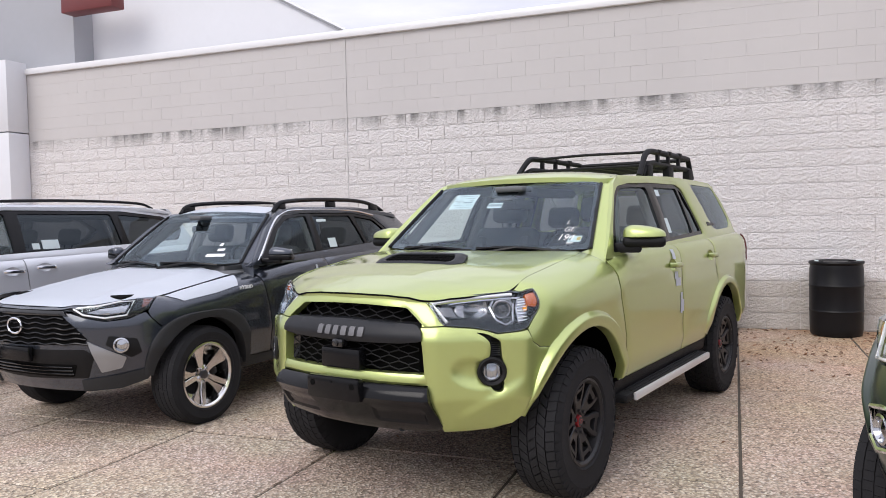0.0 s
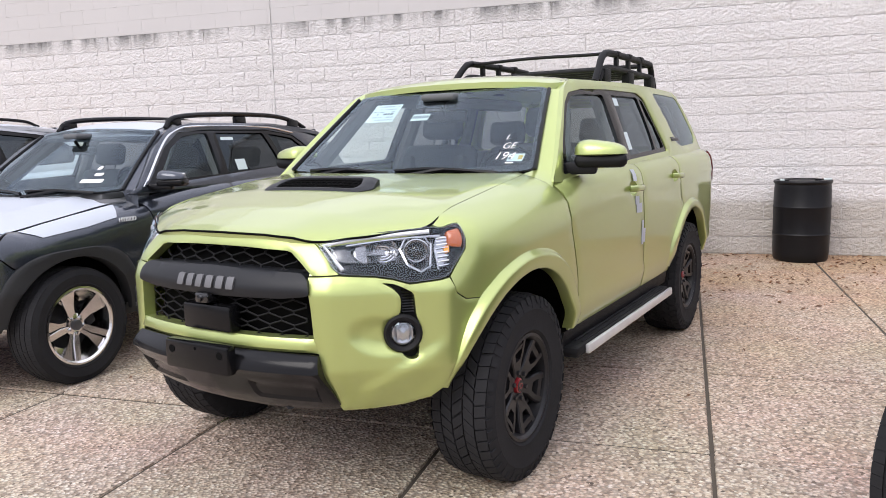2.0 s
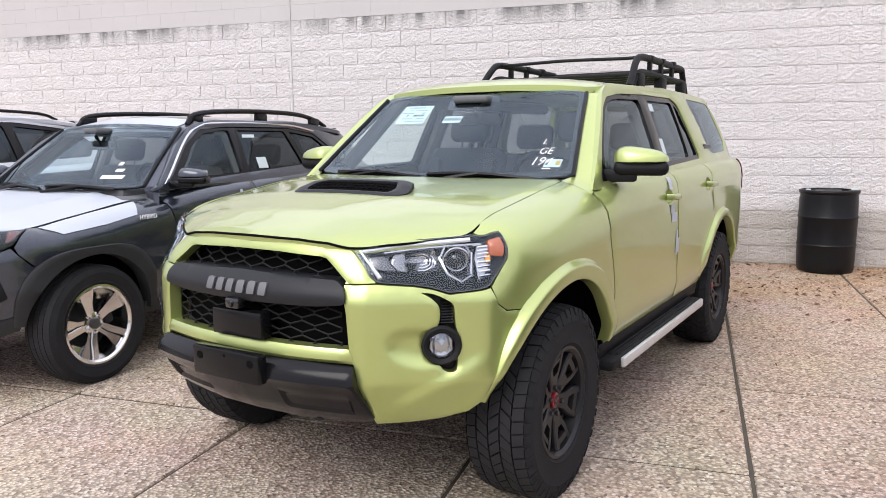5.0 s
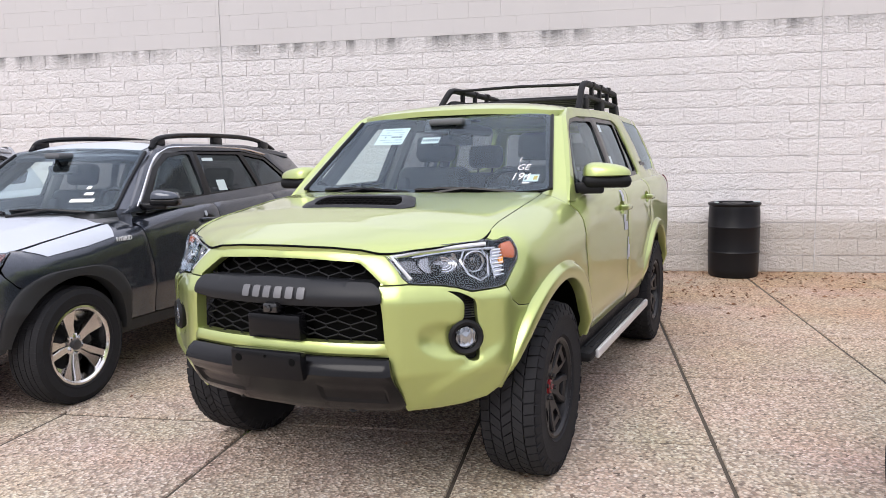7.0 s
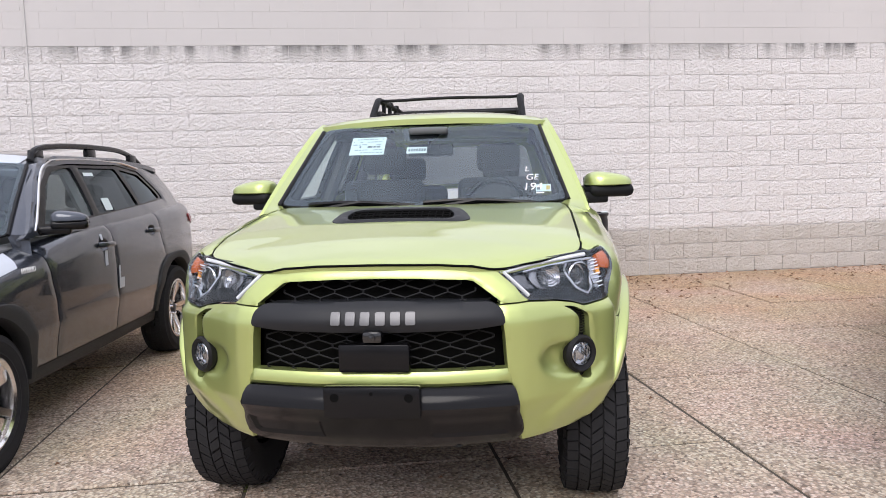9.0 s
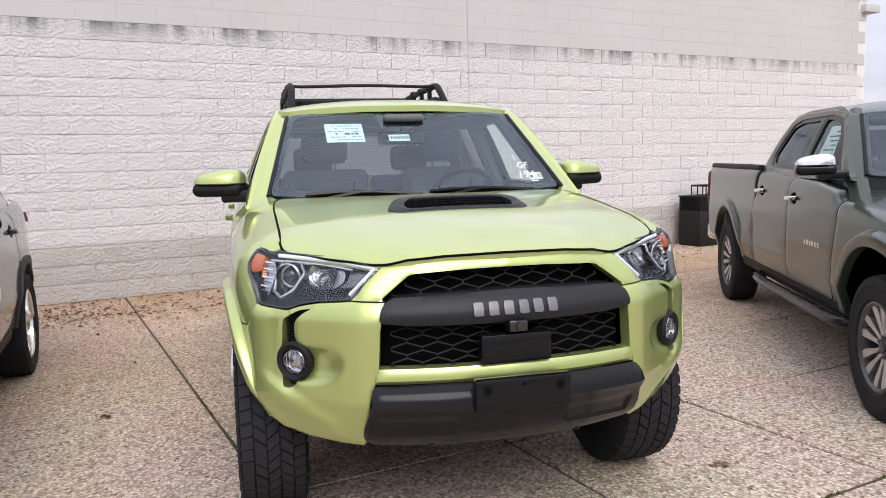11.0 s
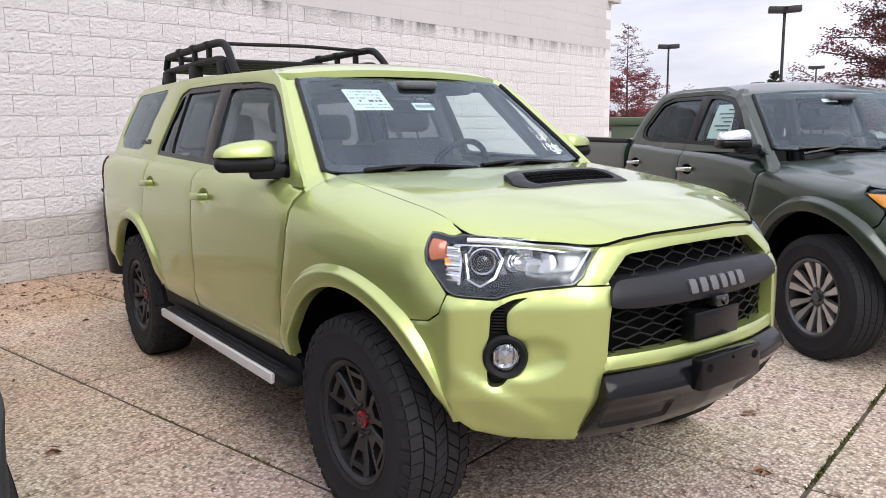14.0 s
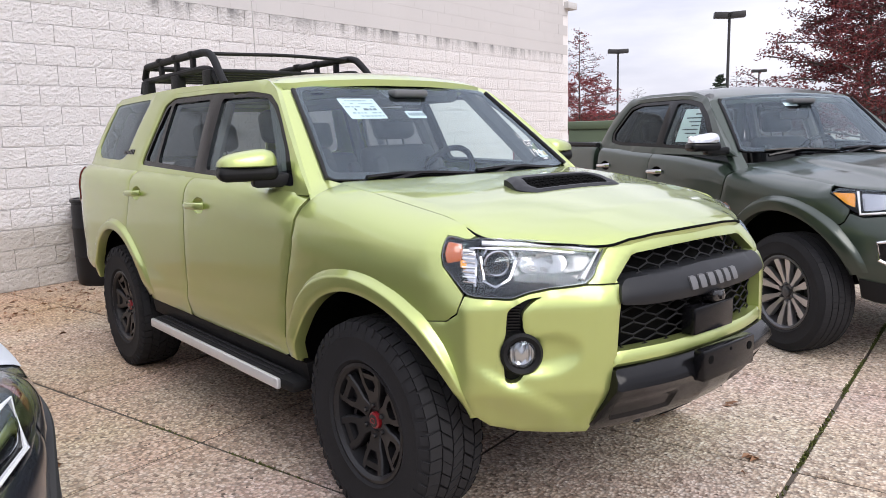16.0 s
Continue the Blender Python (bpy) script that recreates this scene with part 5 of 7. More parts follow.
    crown = lambda u, z, off: surf(u, z, off + 0.028 * max(0.0, 1 - ((z - 0.935) / 0.062) ** 2) ** 0.5)
    part("grille_bar", patch(crown, bar, step=0.02, thick=0.08, edge=0.004, off=-0.012), MATTE_GREY, root, "charcoal grille bar")
    for k in range(6):
        bm = bmesh.new()
        u = -0.131 + 0.0524 * k
        patch(crown, rounded([(u - 0.017, 0.913), (u + 0.017, 0.913), (u + 0.017, 0.957), (u - 0.017, 0.957)], 0.006, 3), step=0.02, thick=0.012, off=-0.004, edge=0.001, bm=bm)
        part("emblem_block", bm, LETTER, root, "raised grey emblem block")
    # radar cover and camera
    bm = bmesh.new()
    box(bm, -0.125, 0.125, -0.882, -0.82, 0.745, 0.845, 0.008)
    part("radar_cover", bm, SATIN_BLACK, root)
    bm = bmesh.new()
    box(bm, -0.035, 0.035, -0.902, -0.84, 0.852, 0.895, 0.012)
    lathe(bm, [(0, 0.012), (0.012, 0.010), (0.014, 0)], 16, pose(0, -0.902, 0.873, 0, 0, -90))
    part("front_camera", bm, GLOSS_BLACK, root)
    # black lower guard
    guard = rounded([(-0.562, 0.472), (-0.50, 0.452), (-0.20, 0.440), (0.20, 0.440), (0.50, 0.452), (0.562, 0.472), (0.504, 0.585), (0.486, 0.686), (0.30, 0.689), (-0.30, 0.689), (-0.486, 0.686), (-0.504, 0.585)], 0.012, 3)

    def lip(u, z, off):
        k = lerp(z, (0.44, 0.50, 0.60, 0.625, 0.66, 0.69), (-0.02, 0.015, 0.035, 0.050, 0.040, 0.012))
        step = 0.012 if (0.20 < abs(u) < 0.47 and 0.50 < z < 0.575) else 0
        return surf(u, z, off + k - step)
    part("lower_guard", patch(lip, guard, step=0.016, thick=0.09, edge=0.008), SATIN_BLACK, root, "satin black bumper guard", angle=24)
    bm = bmesh.new()
    for s in (-1, 1):
        tube(bm, [lip(s * 0.30, 0.455, -0.02), lip(s * 0.20, 0.43, -0.12)], 0.02, 6)
    box(bm, -0.36, 0.36, -0.60, -0.25, 0.41, 0.46, 0.02)
    part("skid_plate", bm, MATTE_GREY, root, "grey skid plate")
    # number plate bracket, empty
    bm = bmesh.new()
    box(bm, -0.168, 0.168, -0.946, -0.90, 0.600, 0.712, 0.010)
    br = part("plate_bracket", bm, SATIN_BLACK, root, "empty black plate bracket")
    # flat near-black discs, the shade of the holes painted on
    for x, z, r in ((-0.128, 0.676, 0.015), (0.128, 0.676, 0.015), (0.0, 0.690, 0.006)):
        bm = bmesh.new()
        lathe(bm, [(0, 0.001), (r, 0.001), (r, -0.006)], 14, pose(x, -0.9465, z, 0, 0, -90))
        part("bolt_hole", bm, CAVITY_SHADE, br)
    # headlamps
    lamp = [(0.456, 1.076), (0.573, 0.973), (0.70, 0.962), (0.765, 0.951), (0.822, 0.933), (0.945, 0.941), (0.976, 0.949), (1.058, 1.035), (1.066, 1.065), (1.069, 1.140), (1.030, 1.146), (0.925, 1.128), (0.80, 1.116), (0.667, 1.103)]
    flat = surf

    def swollen(u, z, off):
        # the lens bulges outwards at its outer end
        f = min(1.0, max(0.0, (abs(u) - 0.78) / 0.27))
        return flat(u, z, off + 0.010 * f * f * (3 - 2 * f))
    lamp_r = rounded(lamp, 0.012, 4)
    inner = [(0.991 * (u - 0.77) + 0.77, 1.025 + (z - 1.025) * 0.972) for u, z in lamp]
    lower = [(0.590, 0.979), (0.70, 0.968), (0.765, 0.957), (0.822, 0.939), (0.943, 0.947), (0.972, 0.955), (1.050, 1.037), (1.040, 1.045), (0.975, 0.985), (0.945, 0.964), (0.880, 0.966), (0.825, 0.990), (0.780, 0.998), (0.70, 0.994), (0.62, 0.992)]
    surf = swollen
    for mir in (False, True):
        s = -1 if mir else 1
        body = part("headlamp", patch(surf, lamp_r, step=0.03, thick=0.0, off=-0.075, mirror=mir), LAMP_GREY, root, "clear headlamp with chrome reflectors")
        bm = patch(surf, lamp_r, [rounded(inner, 0.015, 3)], step=0.025, thick=0.07, off=-0.004, edge=0.003, mirror=mir)
        part("lamp_bezel", bm, LAMP_GREY, body)
        part("lamp_foot", patch(surf, rounded(lower, 0.006, 3), step=0.03, thick=0.02, off=-0.024, edge=0.002, mirror=mir), SATIN_BLACK, body)
        bm = patch(surf, lamp_r, step=0.03, thick=0.0, off=0.002, edge=0.004, mirror=mir)
        part("lamp_lens", bm, LENS, body).visible_shadow = False
        P3 = lambda u, z, o: tuple(c * (s if i == 0 else 1) for i, c in enumerate(surf(u, z, o)))
        bm = bmesh.new()
        tube(bm, [P3(u, z, -0.012) for u, z in ((0.582, 0.984), (0.484, 1.068), (0.66, 1.088), (0.80, 1.100), (0.93, 1.111))], 0.0080, 8)
        part("light_guide", bm, LAMP_WHITE, body)
        bm = bmesh.new()
        tube(bm, [P3(u, z, -0.024) for u, z in ((0.60, 1.062), (0.72, 1.074), (0.86, 1.088), (0.985, 1.102))], 0.0055, 6)
        part("chrome_strip", bm, REFLECTOR, body)
        # projector in its six-sided bezel
        x, y, z = surf(0.868, 1.032, -0.050)
        m = Matrix.Diagonal((s, 1, 1, 1)) @ pose(x, y, z, 0, 0, -56)
        bm = bmesh.new()
        lathe(bm, [(0.050, 0.034), (0.046, 0.038), (0.040, 0.012), (0.034, 0.010)], 36, m)
        proj = part("projector_ring", bm, REFLECTOR, body)
        bm = bmesh.new()
        lathe(bm, [(0.034, 0.012), (0.028, 0.026), (0.016, 0.034), (0.0, 0.037)], 30, m)
        part("projector_lens", bm, GLOSS_BLACK, proj, "dark projector lens")
        bm = bmesh.new()
        six = [(0.800, 1.045), (0.826, 0.988), (0.872, 0.962), (0.918, 0.985), (0.932, 1.060), (0.905, 1.090), (0.826, 1.082), (0.800, 1.045)]
        tube(bm, [P3(u, z, -0.026) for u, z in six], 0.0075, 6)
        part("projector_bezel", bm, REFLECTOR, body)
        # inner reflector bowl, its shade and its outer rings
        bowl = lambda u, v, o: surf(u, v, o - 0.045 * max(0.0, 1 - ((u - 0.735) / 0.075) ** 2 - ((v - 1.028) / 0.048) ** 2))
        part("reflector_bowl", patch(bowl, rounded([(0.655, 1.000), (0.780, 1.002), (0.796, 1.040), (0.782, 1.074), (0.640, 1.058), (0.625, 1.030)], 0.02, 4), step=0.014, thick=0.01, off=-0.030, edge=0.002, mirror=mir), LAMP_BOWL, body)
        part("reflector_shade", patch(surf, rounded([(0.555, 1.010), (0.645, 1.000), (0.615, 1.034), (0.625, 1.056), (0.535, 1.045)], 0.01, 3), step=0.02, thick=0.02, off=-0.036, mirror=mir), LAMP_GREY, body)
        for k in range(3):
            bm = bmesh.new()
            tube(bm, [P3(0.735 + (0.045 - 0.012 * k) * math.cos(t), 1.030 + (0.032 - 0.009 * k) * math.sin(t), -0.058) for t in np.linspace(-1.9, 1.9, 13)], 0.0028, 5)
            part("reflector_ring", bm, CHROME, body)
        # ribbed corner reflector and amber marker
        part("corner_reflector", patch(surf, rounded([(0.945, 0.962), (0.970, 0.972), (1.000, 1.010), (1.012, 1.100), (0.968, 1.100), (0.950, 1.040)], 0.008, 3), step=0.02, thick=0.02, off=-0.024, mirror=mir), REFLECTOR, body)
        for k in range(8):
            bm = bmesh.new()
            zz = 0.980 + 0.015 * k
            tube(bm, [P3(0.950 + 0.002 * k, zz, -0.020), P3(min(0.992 + 0.004 * k, 1.006), zz + 0.004, -0.020)], 0.0026, 5)
            part("reflector_rib", bm, LAMP_WHITE if k % 2 else CHROME, body)
        # small orange patch painting the glint by the side marker
        part("orange_glint", patch(surf, rounded([(0.990, 1.022), (1.010, 1.028), (1.012, 1.052), (0.992, 1.048)], 0.006, 3), step=0.02, thick=0.01, off=-0.016, mirror=mir), YELLOW_LENS, body, "orange glint painted in the lamp corner")
        part("side_marker", patch(surf, rounded([(1.008, 1.048), (1.050, 1.040), (1.060, 1.070), (1.060, 1.122), (1.010, 1.120)], 0.008, 3), step=0.02, thick=0.02, off=-0.010, mirror=mir), AMBER, body, "amber side marker")
    surf = flat
    # bonnet scoop
    bm = bmesh.new()
    Z = lambda x, y, off: (x, y, lime_bonnet(x, y) + 0.034 * max(0.0, min(1.0, (y + 0.27) / 0.12, (-0.02 - y) / 0.06)) * max(0.0, 1 - (abs(x) / 0.315) ** 8) + 0.004 + off)
    ring = rounded([(-0.305, -0.20), (-0.27, -0.262), (0.27, -0.262), (0.305, -0.20), (0.235, -0.045), (-0.235, -0.045)], 0.03, 4)
    mouth = rounded([(-0.235, -0.19), (-0.222, -0.232), (0.222, -0.232), (0.235, -0.19), (0.19, -0.105), (-0.19, -0.105)], 0.02, 4)
    scoop = part("bonnet_scoop", patch(Z, ring, [mouth], step=0.025, thick=0.03, edge=0.006), MATTE_GREY, root, "charcoal bonnet scoop")
    # scoop floor and mesh are near-black, the shade inside put into the colour
    part("scoop_mouth", patch(Z, mouth, step=0.03, thick=0, off=-0.022), CAVITY_SHADE, scoop)
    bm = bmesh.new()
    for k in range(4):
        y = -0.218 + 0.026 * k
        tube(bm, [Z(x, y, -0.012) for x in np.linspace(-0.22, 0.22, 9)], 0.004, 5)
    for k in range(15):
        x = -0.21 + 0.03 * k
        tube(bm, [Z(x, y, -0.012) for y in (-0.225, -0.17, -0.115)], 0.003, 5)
    part("scoop_mesh", bm, CAVITY_SHADE, scoop)


def lime_rack(root):
    """Tubular roof rack: two bowed side tubes, a rear basket part and cross bars."""
    rack = thing("roof_rack", Matrix(), "matte black tubular off-road roof rack", "roof rack")
    rack.matrix_world = root.matrix_world
    for s in (1, -1):
        x = s * 0.515
        bm = bmesh.new()
        tube(bm, [tuple(p) for p in curve([(x * 1.03, 1.895, 1.765), (x * 1.02, 1.975, 1.845), (x, 2.065, 1.925), (x, 2.150, 1.962), (x, 2.35, 1.968), (x, 3.08, 1.956), (x, 3.165, 1.940), (x, 3.205, 1.885), (x * 1.02, 3.235, 1.775)], 6)], 0.023, 10)
        part("side_tube", bm, BLACK_PLASTIC, rack)
        bm = bmesh.new()
        tube(bm, [tuple(p) for p in curve([(x, 2.00, 1.775), (x, 2.075, 1.842), (x, 2.17, 1.870), (x, 2.4, 1.872), (x, 3.20, 1.858)], 6)], 0.021, 8)
        part("lower_tube", bm, BLACK_PLASTIC, rack)
        for y in (2.36, 2.62, 2.89):
            bm = bmesh.new()
            box(bm, x - 0.013, x + 0.013, y - 0.024, y + 0.024, 1.865, 1.962, 0.006)
            box(bm, x - 0.027, x + 0.027, y - 0.034, y + 0.034, 1.954, 1.990, 0.010)
            part("post", bm, BLACK_PLASTIC, rack)
        for y in (2.12, 2.62, 3.16):
            bm = bmesh.new()
            box(bm, x - 0.030, x + 0.030, y - 0.06, y + 0.06, 1.752, 1.862, 0.012)
            part("rack_foot", bm, BLACK_PLASTIC, rack)
    for y in (2.16, 2.36, 2.56, 2.76, 2.96, 3.14):
        bm = bmesh.new()
        box(bm, -0.51, 0.51, y - 0.032, y + 0.032, 1.846, 1.868, 0.007)
        part("cross_bar", bm, BLACK_PLASTIC, rack)
    bm = bmesh.new()
    tube(bm, [tuple(p) for p in curve([(-0.515, 2.20, 1.972), (-0.42, 2.17, 1.962), (0, 2.12, 1.965), (0.42, 2.17, 1.962), (0.515, 2.20, 1.972)], 5)], 0.011, 8)
    part("front_bar", bm, BLACK_PLASTIC, rack)
    bm = bmesh.new()
    tube(bm, [(-0.515, 3.14, 1.945), (0.515, 3.14, 1.945)], 0.018, 8)
    part("rear_bar", bm, BLACK_PLASTIC, rack)
    return rack


def lime_wagon(m):
    root = thing("off_road_wagon", m, "lime green metallic off-road wagon with black grille and guard", "car")
    surf, U, G, W, H, S = vehicle(LIME_CAR, root)
    lime_front(root, surf, U, W, H, G)
    wheel_set(root, [(0.805, 0, 12), (0.805, 2.79, 40), (-0.805, 0, 0), (-0.805, 2.79, 25)], 0.398, 0.265, 0.222, "off-road", True)
    mirrors(root, (0.845, 0.765, 1.345), (0.252, 0.18, 0.165), LIME, BLACK_PLASTIC, 18, "lime mirror cap")
    # side steps
    for s in (1, -1):
        bm = bmesh.new()
        box(bm, s * 0.70, s * 0.955, 0.50, 2.16, 0.380, 0.436, 0.022)
        st = part("side_step", bm, BLACK_PLASTIC, root, "ribbed black running board")
        bm = bmesh.new()
        box(bm, s * 0.952, s * 0.975, 0.60, 2.14, 0.384, 0.432, 0.008)
        part("step_trim", bm, BRUSHED, st, "brushed aluminium edge strip")
        bm = bmesh.new()
        for k in range(5):
            box(bm, s * (0.78 + 0.035 * k), s * (0.795 + 0.035 * k), 0.62, 2.08, 0.434, 0.442, 0.003)
        part("step_tread", bm, RUBBER, st)
        bm = bmesh.new()
        # brackets in the same near-black, shade below the step as colour
        for y in (0.9, 1.9):
            box(bm, s * 0.5, s * 0.74, y - 0.05, y + 0.05, 0.36, 0.43, 0.01)
        part("step_bracket", bm, CAVITY_SHADE, st)
    # side script
    for s in (1, -1):
        for k in range(7):
            bm = bmesh.new()
            y = 2.63 + 0.030 * k
            patch(G, [(y, 1.372), (y + 0.020, 1.372), (y + 0.020, 1.402 if k < 3 else 1.394), (y, 1.402 if k < 3 else 1.394)], step=0.03, thick=0.004, off=0.004, edge=0.0, bm=bm, mirror=s < 0)
            part("side_emblem_block", bm, SATIN_BLACK, root)
    # tail lamps, spoiler, rear bumper
    both("tail_lamp", material("smoked_red_lens", (0.10, 0.008, 0.010), 0.15, coat=1.0), root, surf, rounded([(U(3.64), 1.29), (U(3.72), 1.29), (U(3.86), 1.20), (U(3.86), 1.0), (U(3.72), 1.04)], 0.03), "smoked red tail lamp", off=0.012, thick=0.05)
    bm = bmesh.new()
    box(bm, -0.57, 0.57, 3.50, 3.70, 1.685, 1.725, 0.02)
    part("roof_spoiler", bm, LIME, root)
    part("tailgate", patch(surf, [(U(3.86), 0.60), (4.0 + 2.0, 0.60), (4.0 + 2.0, 1.30), (U(3.86), 1.30)], step=0.08), LIME, root)
    part("tailgate", patch(surf, [(U(3.86), 0.60), (4.0 + 2.0, 0.60), (4.0 + 2.0, 1.30), (U(3.86), 1.30)], step=0.08, mirror=True), LIME, root)
    bm = bmesh.new()
    box(bm, -0.74, 0.74, 3.78, 4.05, 0.48, 0.68, 0.05)
    part("rear_bumper", bm, BLACK_PLASTIC, root)
    return root, surf, U, G, W, H




# ---- dark grey crossover ----
def grey_bonnet(x, y):
    zc = lerp(y, (-0.95, -0.88, -0.78, -0.6, -0.2, 0.2, 0.6), (0.888, 0.925, 0.955, 0.985, 1.050, 1.100, 1.135))
    a = abs(x)
    return zc - lerp(y, (-0.6, 0.3), (0.062, 0.045)) * (a / 0.74) ** 2.2 + 0.010 * math.exp(-((a - 0.42) / 0.05) ** 2)


GREY_V1 = ((-0.9, -0.4, 0.0, 0.4, 1.0, 3.4), (0.88, 0.850, 0.875, 0.955, 1.03, 1.12))
GREY_CAR = dict(
    plan=[(0, -0.955), (0.25, -0.94), (0.5, -0.88), (0.66, -0.77), (0.78, -0.61), (0.86, -0.42), (0.895, -0.2), (0.905, 0.05), (0.91, 0.5), (0.915, 1.3), (0.91, 2.4), (0.89, 3.0), (0.82, 3.36), (0.6, 3.56), (0.0, 3.62)],
    flank=winged(flank(*GREY_V1, 0.115, 0.10, 0.030, 0.35, 0.84), *GREY_V1, lambda y: (lerp(y, (-0.4, -0.1, 0.2, 0.46), (0.750, 0.766, 0.766, 0.750)), grey_bonnet(0.756, y)), -0.42, 0.56),
    wing_v=GREY_V1, axle=-0.09, wheelbase=2.67, hub=0.36, arch=0.435, sill=0.42, rear_low=0.50, tail=3.42, nose=-0.95, paint=GREY_PAINT,
    top_y=(-0.45, -0.4, 0.0, 0.4, 0.5), top_v=(1.050, 1.050, 1.075, 1.155, 1.18), handles=((1.28, 1.02), (2.16, 1.05)), seams=(0.50, 1.45, 2.34), lamp_y=-0.44,
    fender_nose=[(1.205, 0.742), (1.130, 0.742), (1.065, 0.775), (1.000, 0.840), (0.985, 0.880), (1.028, 0.945), (1.083, 1.010), (1.085, 1.045)],
    fender_arc=116, belt_y=(0.4, 1.6, 2.6, 3.5), belt_v=(1.165, 1.185, 1.22, 1.28), rear_door_foot=2.2, rear_door_arc=118,
    flare_mat=CLADDING, flare_front=(2, 172), flare_rear=(4, 174), flare_w=0.070, flare_square=0.060, flare_flat=True, flare_off=0.018, flare_label="black plastic wheel arch cladding", rocker_mat=CLADDING,
    floor_top=0.98, bonnet=grey_bonnet,
    bonnet_edge=[(0, -0.905), (0.25, -0.888), (0.42, -0.845), (0.55, -0.74), (0.68, -0.55), (0.745, -0.36), (0.76, -0.1), (0.76, 0.2), (0.745, 0.46), (0.55, 0.34), (0.3, 0.27), (0, 0.245)],
    screen=lambda x, z: 0.26 + (z - 1.12) * 1.42 + 0.30 * x * x - 0.25 * (z - 1.12) * (1.56 - z), screen_edge=((0.735, 1.150), (0.60, 1.555)),
    cabin=lambda y, z: 0.855 - (z - 1.15) * 0.40 - 0.2 * (z - 1.15) ** 2 - 0.10 * max(0.0, (y - 2.2) / 1.1) ** 2 - 0.05 * max(0.0, (1.0 - y)) ** 2,
    cabin_out=rounded([(0.42, 1.13), (0.50, 1.155), (0.82, 1.44), (1.02, 1.565), (1.30, 1.61), (2.3, 1.61), (3.05, 1.545), (3.30, 1.35), (3.40, 1.15), (2.0, 1.13)], 0.03, 3),
    dlo=rounded([(0.60, 1.165), (0.90, 1.43), (1.10, 1.535), (1.35, 1.565), (2.15, 1.56), (2.55, 1.51), (2.82, 1.33), (2.84, 1.275)], 0.03, 4), dlo_mat=SATIN_BLACK,
    panes=[rounded([(0.72, 1.195), (0.96, 1.42), (1.13, 1.505), (1.35, 1.532), (1.42, 1.530), (1.38, 1.215)], 0.02, 4), rounded([(1.47, 1.217), (1.52, 1.532), (2.12, 1.528), (2.20, 1.250)], 0.02, 4), rounded([(2.25, 1.255), (2.19, 1.522), (2.52, 1.480), (2.75, 1.32), (2.76, 1.288)], 0.02, 4)],
    quarter_glass=None,
    roof=lambda x, y: 1.648 - 0.05 * (abs(x) / 0.64) ** 2.4 - 0.085 * max(0.0, (1.45 - y) / 0.5) ** 2 - 0.07 * max(0.0, (y - 2.2) / 0.9) ** 2,
    roof_edge=[(-0.655, 1.02), (-0.58, 0.93), (-0.3, 0.865), (0, 0.845), (0.3, 0.865), (0.58, 0.93), (0.655, 1.02), (0.655, 3.05), (0.40, 3.20), (-0.40, 3.20), (-0.655, 3.05)],
    rear_glass=(3.42, 3.15, 1.15, 1.50, 0.58), dash=(0.30, 0.80, 1.09), seat_y=1.30, seat_w=0.36, row=0.88, seat_top=1.28, mirror_in=(0.80, 1.42), housing=0.07,
    pillars=[(0.62, 1.15, 1.1, 1.56), (1.42, 1.1, 1.46, 1.58), (2.3, 1.1, 2.3, 1.56), (1.1, 1.57, 2.9, 1.53)])


def layer(name, mat, root, surf, poly, off, label="", thick=0.03, mirror=None, r=0.01, step=0.03, holes=()):
    """A piece set into or onto a nose."""
    obs = []
    for mir in ((False, True) if mirror is None else (mirror,)):
        obs.append(part(name, patch(surf, rounded(poly, r, 3), holes, step=step, thick=thick, off=off, edge=0.003, mirror=mir), mat, root, label))
    return obs


def pads(root, surf, places, mirror=False):
    """Papers and films stuck to a flank: (u0, u1, z0, z1)."""
    for u0, u1, z0, z1 in places:
        part("protective_film", patch(surf, rounded([(u0, z0), (u1, z0), (u1, z1), (u0, z1)], 0.006, 2), step=0.04, thick=0.0015, edge=0.0, off=0.0035, mirror=mirror), WHITE_FILM, root, "white protective film strip")


